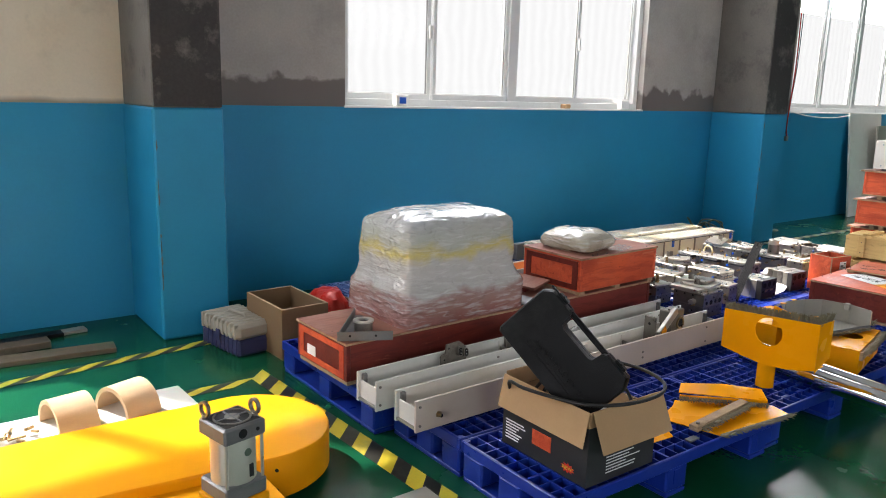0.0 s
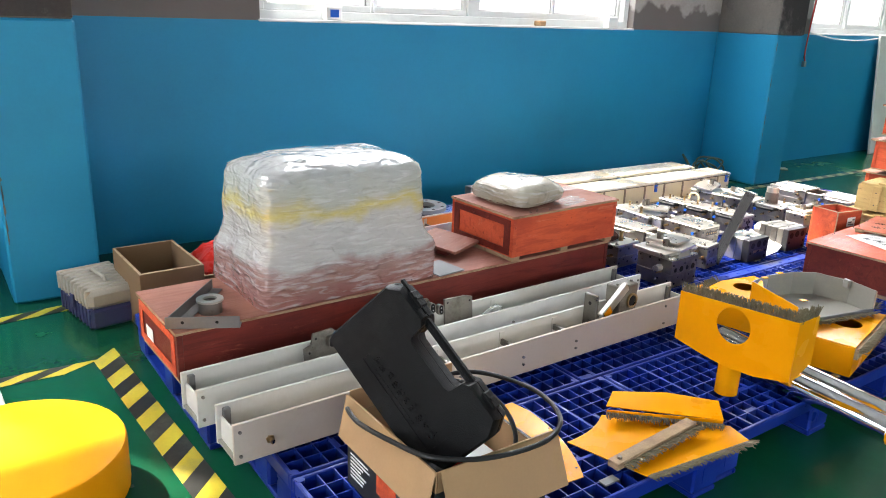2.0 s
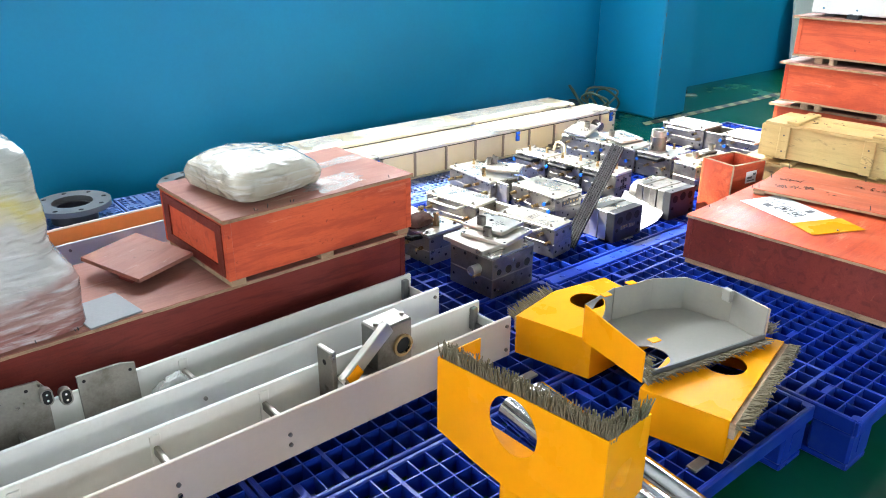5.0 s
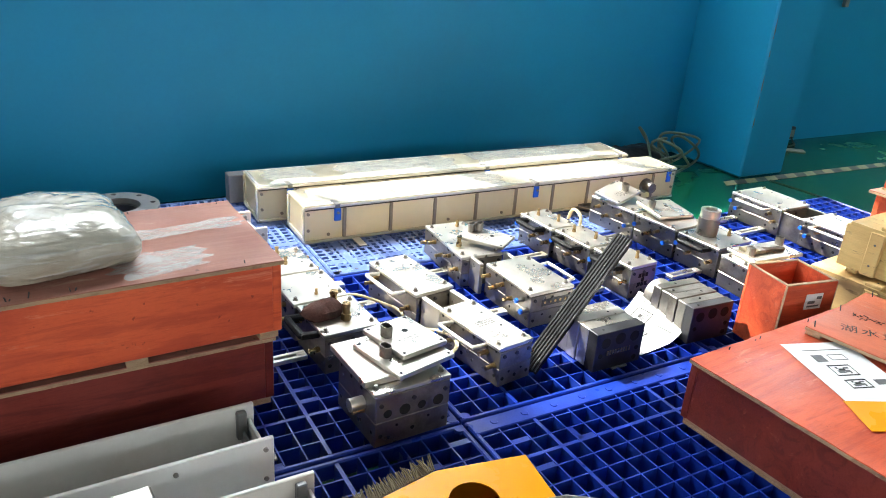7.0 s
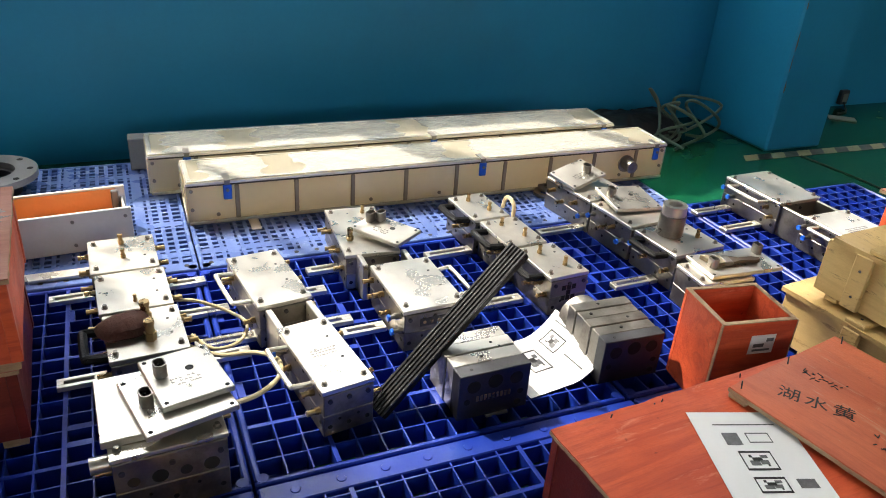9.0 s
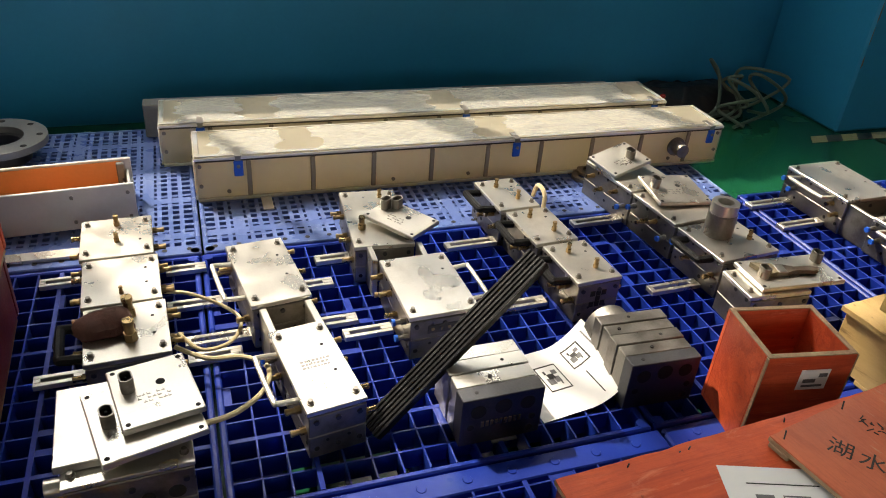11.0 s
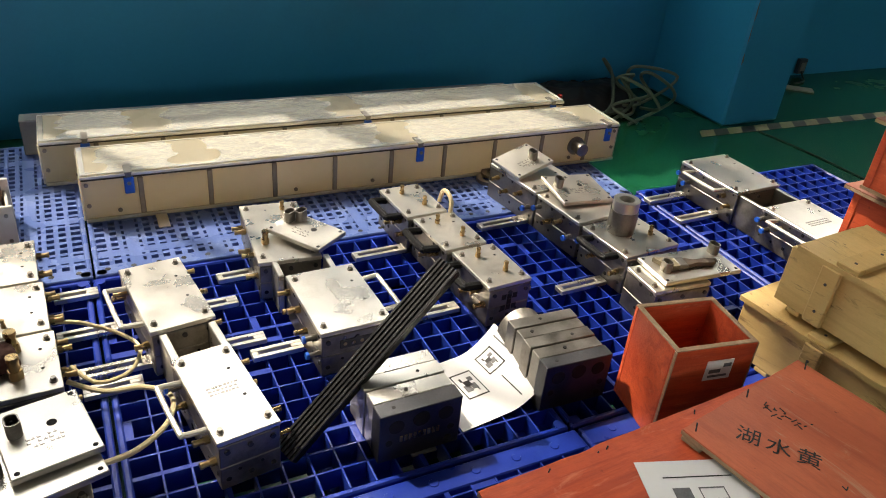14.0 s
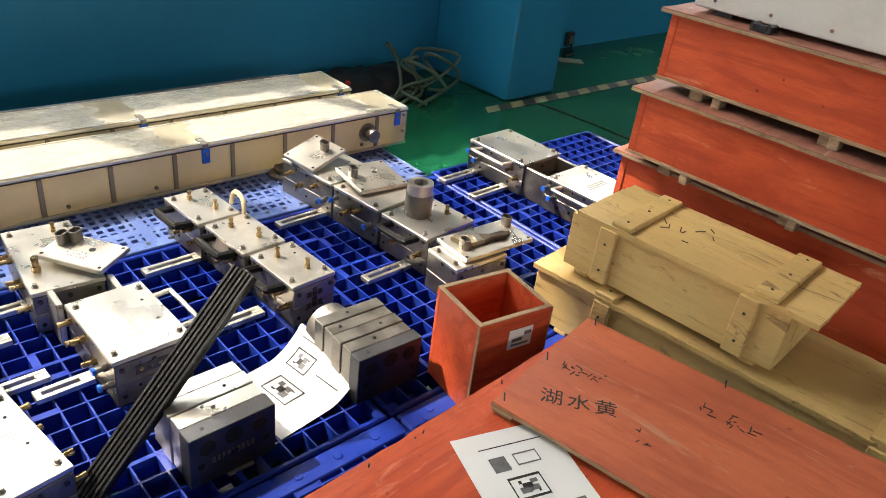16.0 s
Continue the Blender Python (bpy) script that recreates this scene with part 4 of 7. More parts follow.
plate_bracket(pose(3.06, 2.768, ZT, -5, 0, 1), [(0, 0), (0.145, 0), (0.145, 0.15), (0.11, 0.16), (0.0, 0.162)], "scratched square steel plate standing in the trough", (), ((0.015, 0.145), (0.13, 0.135), (0.015, 0.03)))
bag = thing("film_bag", pose(3.27, 2.71, ZT, 0, 0, 8), "crumpled clear film bag lying in the trough", "film bag")
part("film", bulge([(0, 0.012), (0.015, 0.0), (0.05, 0.004), (0.08, 0.012), (0.1, 0.022), (0.112, 0.034)], 0.12, 0.1, 0.02, 71, 0.018, 60), M_CLING, bag)

clamp = thing("steel_clamp", pose(3.6, 2.415, ZT, 0, 0, 4), "oily steel clamp block with a tilted plate across the trough", "clamp")
part("back_plate", Mesh().cbox(0.0, 0.016, 0.015, 0.085, 0.0, 0.19, 0.003), M_STEELD, clamp)
part("bore", Mesh().cyl((-0.0008, 0.05, 0.15), (0.002, 0.05, 0.15), 0.008, n=12), M_HOLE, clamp)
part("block", Mesh().cbox(0.16, 0.285, 0.02, 0.1, 0.06, 0.195, 0.005), M_STEELD, clamp)
part("base", Mesh().cbox(0.02, 0.285, 0.02, 0.1, 0.0, 0.0595, 0.003), M_STEELD, clamp)
part("bore", Mesh().cyl((0.245, 0.0195, 0.12), (0.245, 0.024, 0.12), 0.026, n=24), M_HOLE, clamp)
part("bore_ring", Mesh().ring((0.245, 0.012, 0.12), (0.245, 0.0195, 0.12), 0.026, 0.034, 28), M_BRASS, clamp)
tp = part("tilted_plate", Mesh().cbox(0.0, 0.2, -0.012, 0.012, -0.012, 0.03, 0.003, pose(0.03, 0.005, 0.085, 0, -33, 4)), M_STEEL, clamp, "bright tilted steel plate")
part("yellow_tip", Mesh().cbox(0.012, 0.06, -0.0145, -0.0122, -0.012, 0.025, 0.0005, pose(0.03, 0.005, 0.085, 0, -33, 4)), M_YEL, tp, "yellow painted tip")
for x in (0.175, 0.27):
    part("bolt", Mesh().cyl((x, 0.05, 0.1955), (x, 0.05, 0.204), 0.007, n=6), M_STEELD, clamp)

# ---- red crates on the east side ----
# sides use the red that is darkened for shade
redA = crate(pose(5.33, 1.52, DECK, 0, 0, 3.8), 0.8, 0.95, 0.205, "low wide red plywood crate with orange red lid on pallets", side=M_RED_SHADED, top=M_RED)
sheet = thing("plywood_sheet", pose(5.856, 1.614, 0.394, 0, 0, 11), "loose red plywood board with handwriting, lying askew on the crate", "board")
part("board", Mesh().board(0.001, 0.419, 0.001, 0.849, 0.009, 0.012, 3.0, 0.0025, 0.001), M_BOARD, sheet)
part("ply_edge", Mesh().board(0.001, 0.419, 0.001, 0.849, 0.0, 0.009, 3.0, 0.0025), M_EDGE, sheet, "worn bare plywood edge")
part("batten", Mesh().cbox(0.0, 0.42, 0.8, 0.845, -0.012, 0.0, 0.002), M_EDGE, sheet)


def open_box(at, L, D, H, t, side, edge, label, inside=None, name="open_box"):
    b = thing(name, at, label, "box")
    wl = inside or side
    part("front_board", Mesh().cbox(0, L, 0, t, 0, H, 0.001), side, b)
    part("back_board", Mesh().cbox(0, L, D - t, D, 0, H, 0.001), side, b)
    part("end_board", Mesh().cbox(0, t, t, D - t, 0, H, 0.001), side, b)
    part("end_board", Mesh().cbox(L - t, L, t, D - t, 0, H, 0.001), side, b)
    part("bottom_board", Mesh().box(t, L - t, t, D - t, 0, t), wl, b)
    part("edge_band", rim(Mesh(), 0.0005, L - 0.0005, 0.0005, D - 0.0005, H, H + 0.0025, t), edge, b, "bare top edge")
    return b


small = open_box(pose(5.815, 2.612, DECK, 0, 0, -9), 0.212, 0.18, 0.262, 0.012, M_RED, M_EDGE, "open empty red plywood box with bare edges and a label")
for x in (0, 0.212):
    part("corner_edge", Mesh().box(x - 0.0015, x + 0.0015, -0.0015, 0.006, 0.002, 0.262), M_EDGE, small, "bare vertical plywood edge")
lab = part("label", Mesh().box(0.09, 0.16, -0.002, -0.0005, 0.17, 0.225), M_PAPER, small, "white barcode label")
part("print", Mesh().box(0.1, 0.15, -0.0028, -0.0021, 0.178, 0.184).box(0.1, 0.13, -0.0028, -0.0021, 0.19, 0.2).box(0.135, 0.155, -0.0028, -0.0021, 0.205, 0.215), M_INK, lab)


def tan_crate(at, L, D, H, label, lid_shift=0.0):
    """A softwood case: long side along local y, boarded sides, end battens, lid with two cross battens."""
    c = thing("wooden_case", at, label, "wooden case", "ochre wooden cases")
    t = 0.014
    part("long_side", Mesh().cbox(0, t, 0, L, 0.0, H, 0.002), M_TAN, c)
    part("long_side", Mesh().cbox(D - t, D, 0, L, 0.0, H, 0.002), M_TAN, c)
    part("end_side", Mesh().cbox(t, D - t, 0, t, 0.0, H, 0.002), M_TAN, c)
    part("end_side", Mesh().cbox(t, D - t, L - t, L, 0.0, H, 0.002), M_TAN, c)
    part("bottom_board", Mesh().box(t, D - t, t, L - t, 0.0, t), M_TAN, c)
    for y in (0.16 * L, 0.8 * L):
        part("side_batten", Mesh().cbox(-0.016, -0.0005, y - 0.025, y + 0.025, -0.0, H + 0.005, 0.003), M_TAN, c)
        part("lid_batten", Mesh().cbox(-0.01, D + 0.01, y - 0.03 + lid_shift, y + 0.03 + lid_shift, H + 0.016, H + 0.03, 0.003), M_TAN, c)
    lid = part("lid", Mesh().board(-0.012, D + 0.02, -0.03 + lid_shift, L + 0.01 + lid_shift, H + 0.002, H + 0.016, L * 9, 0.003), M_TAN, c)
    sc = Mesh()
    rng = random.Random(5)
    for k in range(9):
        x, y = D * 0.3 + rng.uniform(0, 0.12), L * (0.45 + 0.03 * k)
        sc.cyl((x, y, H + 0.0164), (x + rng.uniform(-0.03, 0.03), y + rng.uniform(-0.02, 0.02), H + 0.0164), 0.0014, n=5)
    part("scribble", sc, M_BLACKINK, lid, "smudged pencil scribble")
    for y in (0.16 * L, 0.8 * L):
        for x in (0.02, D * 0.5, D - 0.015):
            part("nail", Mesh().cyl((x, y + lid_shift, H + 0.0295), (x, y + lid_shift, H + 0.0312), 0.004, n=8), M_DARKST, lid)
        for z in (0.25, 0.75):
            part("nail", Mesh().cyl((-0.0155, y, H * z), (-0.0175, y, H * z), 0.004, n=8), M_DARKST, c)
    for y in (0.1 * L, 0.9 * L):
        part("foot_batten", Mesh().cbox(0.0, D, y - 0.02, y + 0.02, -0.014, 0.0, 0.002), M_TAN, c)
    return c


tan_crate(pose(6.372, 1.72, DECK + 0.014, 0, 0, 6.2), 1.1, 0.3, 0.155, "ochre painted wooden case with rough lid under another case")
tan_crate(pose(6.33, 2.16, 0.389, 0, 0, 5), 0.597, 0.25, 0.155, "ochre softwood case with cross battens and pencil scribbles", -0.03)

LS = "red stained plywood crate stacked on others, lid board overhanging"
for z0, z1, x, y in ((DECK, 0.55, 6.75, 2.953), (0.55, 0.785, 6.679, 2.897), (0.785, 1.015, 6.709, 2.882)):
    g = crate(pose(x + 0.075, y - 1.05, z0, 0, 0, 3.2), 0.62, 1.05, z1 - z0, LS, "stack of red crates", over=0.026, feet=0.03, cross=True, side=M_REDY)
    for k in range(3):
        part("batten_block", Mesh().cbox(-0.004, 0.04, 0.18 + 0.33 * k, 0.206 + 0.33 * k, 0.0, 0.0295, 0.002), M_EDGE, g)
ebox = thing("control_box", pose(6.815, 2.1, 1.03, 0, 0, 4), "white painted steel control box with screws on the crate stack", "control box")
part("body", Mesh().cbox(0, 0.45, 0, 0.75, 0.0, 0.22, 0.004), M_OFFW, ebox)
for k in range(5):
    for z in (0.025, 0.19):
        part("screw", Mesh().cyl((-0.004, 0.05 + 0.16 * k, z), (0.001, 0.05 + 0.16 * k, z), 0.0048, n=12), M_CHROME, ebox)
for y in (0.06, 0.64):
    part("foot", Mesh().box(0.02, 0.43, y, y + 0.05, -0.0145, -0.0002), M_DARKST, ebox)
part("latch", Mesh().cbox(-0.05, -0.004, 0.5, 0.512, -0.0145, 0.006, 0.002).cbox(-0.05, -0.004, 0.545, 0.557, -0.0145, 0.006, 0.002).cbox(-0.05, -0.038, 0.512, 0.545, -0.0145, 0.006, 0.002), M_DARKST, ebox, "dark forked latch")


# ---- long film-covered boxes ----
M_RIB = mat("grey brown inner rib", (0.26, 0.22, 0.17), 0.5, 0, 0.15)


def long_box(at, L, D, H, label, stub=False):
    b = thing("long_steel_box", at, label, "steel box", "long cream boxes")
    part("front_panel", Mesh().cbox(0, L, 0, 0.006, 0, H - 0.012, 0.001), M_BOXT, b)
    part("back_panel", Mesh().cbox(0, L, D - 0.006, D, 0, H - 0.012, 0.001), M_BOXT, b)
    part("end_panel", Mesh().box(0.0, 0.006, 0.007, D - 0.007, 0, H - 0.012), M_BOXT, b)
    part("end_panel", Mesh().box(L - 0.006, L, 0.007, D - 0.007, 0, H - 0.012), M_BOXT, b)
    part("bottom_panel", Mesh().box(0.007, L - 0.007, 0.007, D - 0.007, 0.001, 0.006), M_BOXF, b)
    part("lid", Mesh().cbox(-0.004, L + 0.004, -0.006, D + 0.004, H - 0.011, H, 0.003), M_BOXT, b, "frosted cream lid under crinkled clear film")
    # solid dark strip in place of the shade in the lid gap
    part("lid_gap", Mesh().box(0.001, L - 0.001, -0.0075, -0.0005, H - 0.016, H - 0.0115), M_SEAM, b, "dark strip painting the shaded gap under the lid")
    part("lid_trim", Mesh().cbox(-0.002, L + 0.002, -0.009, -0.0062, H - 0.01, H - 0.001, 0.001).cbox(-0.002, L + 0.002, D - 0.012, D - 0.004, H + 0.0002, H + 0.003, 0.001), M_ALU, b, "thin metal lid trim")
    part("rail", Mesh().cbox(0.0, L, -0.012, -0.001, 0.0, 0.012, 0.002), M_BOXF, b)
    for k in range(9):
        x = L * (0.08 + 0.105 * k)
        part("rib", Mesh().cbox(x, x + 0.016, -0.009, -0.001, 0.012, H - 0.018, 0.002), M_RIB, b)
    for k in range(7):
        part("screw", Mesh().cyl((L * (0.05 + 0.14 * k), -0.005, 0.03), (L * (0.05 + 0.14 * k), 0.001, 0.03), 0.007, n=10), M_STEELD, b)
    for f in (0.06, 0.55, 0.965):
        la = part("latch", Mesh().cbox(L * f, L * f + 0.03, -0.018, -0.008, H - 0.068, H - 0.012, 0.003), M_BLUEFIT, b, "blue toggle latch")
        part("latch_plate", Mesh().cbox(L * f + 0.004, L * f + 0.026, -0.016, 0.045, H + 0.0005, H + 0.0055, 0.001).cbox(L * f + 0.006, L * f + 0.024, -0.016, -0.0095, H - 0.012, H + 0.001, 0.001).cyl((L * f + 0.015, -0.024, H - 0.03), (L * f + 0.015, -0.02, H - 0.03), 0.006, n=10), M_STEELD, la)
    for x in (-0.006, L):
        rm = Mesh().box(x, x + 0.006, 0.002, 0.02, 0.004, H - 0.014).box(x, x + 0.006, D - 0.02, D - 0.002, 0.004, H - 0.014).box(x, x + 0.006, 0.02, D - 0.02, 0.004, 0.022)
        part("end_frame", rm, M_BOXF, b)
    if stub:
        part("pipe_stub", Mesh().cyl((L * 0.9, -0.006, H * 0.52), (L * 0.9, -0.06, H * 0.52), 0.026, n=24).ring((L * 0.9, -0.012, H * 0.52), (L * 0.9, -0.004, H * 0.52), 0.026, 0.038, 24), M_STEELD, b, "steel pipe stub")
    for k, (u0, u1) in enumerate(((0.03, 0.14), (0.2, 0.5), (0.56, 0.93))):
        part("clear_film", cling(L * u0, L * u1, 0.012, D - 0.016, H + 0.0012, k + 7 * int(stub)), M_CLING, b, "loose crinkled clear film on the lid")
    part("lid_rim", Mesh().cbox(0.0, L, -0.002, 0.014, H + 0.0004, H + 0.004, 0.001).cbox(0.0, 0.016, 0.0145, D - 0.0125, H + 0.0004, H + 0.004, 0.001).cbox(L - 0.016, L, 0.0145, D - 0.0125, H + 0.0004, H + 0.004, 0.001), M_BOXF, b, "pale raised lid rim")
    for x in (0.014, L - 0.016):
        for z in (0.35, 0.8):
            part("screw", Mesh().cyl((x, -0.006, H * z), (x, 0.001, H * z), 0.0065, n=10), M_STEELD, b)
    part("bracket", Mesh().cbox(L * 0.1, L * 0.1 + 0.035, -0.1, 0.02, -0.0005, 0.004, 0.001), M_STEEL, b)
    return b


LL = "long cream steel box with latched lid under clear film"
long_box(pose(4.71, 4.03, DECK, 0, 0, -0.7), 2.03, 0.22, 0.158, LL, True)
long_box(pose(4.605, 4.325, DECK, 0, 0, -0.9), 2.05, 0.24, 0.158, LL)
slat = thing("long_steel_box", pose(4.545, 4.59, DECK, 0, 0, -0.9), "narrow grey steel channel with bolted end behind the boxes", "steel box", "long cream boxes")
part("body", Mesh().cbox(0, 2.0, 0, 0.07, 0, 0.132, 0.003), M_GREYB, slat)
part("top_strip", Mesh().cbox(1.3, 1.9, 0.005, 0.06, 0.132, 0.138, 0.002), M_DARKST, slat, "dark strip on top")

# ---- mould blocks and valve bodies ----
def fitting(parent, x, y, z, dx, dy, dz, material, s=1.0, name="hose_fitting"):
    """A threaded hose nipple with a hexagon and a stem, pointing along (dx, dy, dz)."""
    a, d, s = Vector((x, y, z)), Vector((dx, dy, dz)), s * 1.12
    m = Mesh().cyl(a - d * 0.002, a + d * 0.012 * s, 0.0085 * s, n=6).cyl(a + d * 0.011 * s, a + d * 0.026 * s, 0.0062 * s, n=12).cyl(a + d * 0.0255 * s, a + d * 0.031 * s, 0.0075 * s, 0.007 * s, 12)
    if material is M_BLUEFIT:
        ob = part(name, m, M_STEELD, parent)
        part("release_collar", Mesh().cyl(a + d * 0.0265 * s, a + d * 0.0335 * s, 0.0092 * s, 0.0085 * s, 14), material, ob, "blue release collar")
        return
    part(name, m, material, parent)


def block(at, L, D, H, label, tops=(), left=(), right=(), handle="", seed=1, holes=0, thin=0.012, top_mat=None, blue=()):
    """A ground steel mould block: body, screwed cover plate, hose fittings and an optional bow handle. Origin at the base's centre."""
    b = thing("mould_block", at, label, "mould block", "steel mould blocks")
    x, y = L / 2, D / 2
    cut = H * 0.46
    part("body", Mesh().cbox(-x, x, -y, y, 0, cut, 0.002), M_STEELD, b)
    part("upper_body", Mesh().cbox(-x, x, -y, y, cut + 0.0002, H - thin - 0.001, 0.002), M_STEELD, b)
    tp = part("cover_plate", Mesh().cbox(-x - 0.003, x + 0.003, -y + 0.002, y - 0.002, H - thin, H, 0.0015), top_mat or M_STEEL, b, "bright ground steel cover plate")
    for sx in (-1, 1):
        for sy in (-1, 1):
            part("screw", Mesh().cyl((sx * (x - 0.014), sy * (y - 0.03), H - 0.001), (sx * (x - 0.014), sy * (y - 0.03), H + 0.002), 0.0085, n=12).cyl((sx * (x - 0.014), sy * (y - 0.03), H + 0.0019), (sx * (x - 0.014), sy * (y - 0.03), H + 0.01), 0.0055, n=10), M_STEELD, tp)
    rng = random.Random(seed * 7)
    for k in range(max(3, int(D / 0.045))):
        fy = -y + 0.02 + k * (D - 0.04) / max(2, int(D / 0.045) - 1)
        for z in (0.24, 0.86):
            if rng.random() < 0.75:
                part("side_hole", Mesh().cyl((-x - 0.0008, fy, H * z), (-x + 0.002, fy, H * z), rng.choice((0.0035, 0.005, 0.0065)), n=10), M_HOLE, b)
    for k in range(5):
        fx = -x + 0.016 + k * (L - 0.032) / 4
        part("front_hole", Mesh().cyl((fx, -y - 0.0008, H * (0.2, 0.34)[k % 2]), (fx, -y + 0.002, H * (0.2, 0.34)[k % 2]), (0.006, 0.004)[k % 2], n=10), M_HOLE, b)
        if k % 2 == 0:
            part("cap_bolt", Mesh().cyl((fx, -y - 0.004, H * 0.78), (fx, -y + 0.001, H * 0.78), 0.006, 0.0065, 10), M_DARKST, b)
    for sy in (-0.12, 0.2):
        part("dowel_hole", Mesh().cyl((x - 0.03, sy * D, H - 0.0005), (x - 0.03, sy * D, H + 0.0006), 0.004, n=10), M_HOLE, tp)
    for fx, fy, s in tops:
        fitting(b, fx * L, fy * D, H, 0, 0, 1, M_BRASS, s)
    for k, f in enumerate(left):
        fitting(b, -x, f * D, H * (0.72 if k % 2 else 0.5), -1, 0, 0, M_BLUEFIT if k in blue else M_BRASS, 0.95)
    for k, f in enumerate(right):
        fitting(b, x, f * D, H * (0.72 if k % 2 else 0.5), 1, 0, 0, M_BRASS, 0.95)
    for k in range(holes):
        hx = -x + L * (k + 0.7) / (holes + 0.4)
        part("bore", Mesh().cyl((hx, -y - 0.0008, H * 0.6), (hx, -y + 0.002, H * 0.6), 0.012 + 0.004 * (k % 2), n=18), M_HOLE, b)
    for side, mt in ((handle, M_ALU),):
        if side:
            s = -1 if "l" in side else 1
            mt = M_BLACK if "b" in side else M_ALU
            part("handle", Mesh().tube([(s * x, -D * 0.27, H * 0.86), (s * (x + 0.045), -D * 0.27, H * 0.9), (s * (x + 0.052), -D * 0.22, H * 0.9), (s * (x + 0.052), D * 0.22, H * 0.9), (s * (x + 0.045), D * 0.27, H * 0.9), (s * x, D * 0.27, H * 0.86)], 0.0065 if mt is M_ALU else 0.0115, 8), mt, b, "bent bow handle")
    if seed not in (22, 52, 24):
        return b
    eng = Mesh()
    rng = random.Random(seed)
    for r in range(3):
        u = -0.25 * L
        while u < 0.25 * L:
            w = rng.uniform(0.003, 0.008)
            eng.box(u, u + w, -0.012 + r * 0.011, -0.007 + r * 0.011, H + 0.0002, H + 0.0008)
            u += w + 0.003
    part("engraving", eng, M_STEELD, tp, "stamped marks")
    return b


BH = 0.13
LB_ = "ground steel mould block with brass hose fittings on a pallet"
for k in range(3):
    tops = ((0, 0.3, 0.9), (0, -0.12, 0.8)) if k == 0 else (((0, -0.3, 0.6),) if k == 1 else ((0.05, 0.25, 1.6), (0.05, -0.18, 1.6)))
    block(pose(4.487 + 0.017 * k, 3.618 - 0.216 * k, DECK, 0, 0, 1.8 + 0.7 * k), 0.178, 0.212, BH, LB_, tops, (-0.3, -0.1, 0.12, 0.35), (-0.35, -0.1, 0.15, 0.36), "lb" if k == 2 else "", 11 + k)
block(pose(4.86, 3.372, DECK, 0, 0, 7.5), 0.148, 0.3, BH, "long bright steel mould block with bow handle and fittings", (), (-0.35, 0.3, 0.4), (-0.3, 0.05, 0.2, 0.4), "l", 21)
br = thing("steel_bridge", pose(4.893, 3.17, DECK, 0, 0, 7.5), "open steel frame joining two mould blocks", "steel frame")
part("side_bar", Mesh().cbox(-0.066, -0.048, -0.05, 0.05, 0, 0.122, 0.002), M_STEEL, br)
part("side_bar", Mesh().cbox(0.048, 0.066, -0.05, 0.05, 0, 0.122, 0.002), M_STEEL, br)
part("floor_plate", Mesh().box(-0.048, 0.048, -0.05, 0.05, 0.0, 0.03), M_STEELD, br)
block(pose(4.918, 2.972, DECK, 0, 0, 8.5), 0.128, 0.295, BH, "long bright steel mould block with bow handle and stamped marks", (), (-0.42, -0.3, 0.2, 0.32, 0.42), (-0.4, -0.25, 0.2, 0.35), "l", 22, blue=(3, 4))
b23 = block(pose(5.257, 3.222, DECK, 0, 0, 2), 0.182, 0.275, BH, "wide bright steel mould block with bow handle", (), (-0.45, -0.35, -0.1, 0.1, 0.25, 0.4), (-0.4, 0.38), "r", 23, blue=(0, 1))
strip23 = part("port_strip", Mesh().cbox(-0.045, 0.07, -0.1395, -0.137, 0.075, 0.1, 0.0008), M_DARKST, b23, "dark strip of small ports")
for k in range(5):
    part("port", Mesh().cyl((-0.032 + 0.022 * k, -0.1405, 0.088), (-0.032 + 0.022 * k, -0.139, 0.088), 0.005, n=10), M_BRASS, strip23)
bb = block(pose(5.21, 3.61, DECK, 0, 0, -4), 0.17, 0.34, 0.12, "steel mould block under a loose cover plate", ((-0.3, -0.2, 1.2), (0.2, 0.36, 0.8)), (-0.4, -0.2, 0.0, 0.2, 0.4), (0.3,), "", 24)


br3 = thing("steel_bridge", pose(5.225, 3.43, DECK, 0, 0, -1), "open steel frame behind the wide mould block", "steel frame")
part("side_bar", Mesh().cbox(-0.08, -0.064, -0.062, 0.012, 0, 0.122, 0.002), M_STEEL, br3)
part("side_bar", Mesh().cbox(0.064, 0.08, -0.062, 0.012, 0, 0.122, 0.002), M_STEEL, br3)


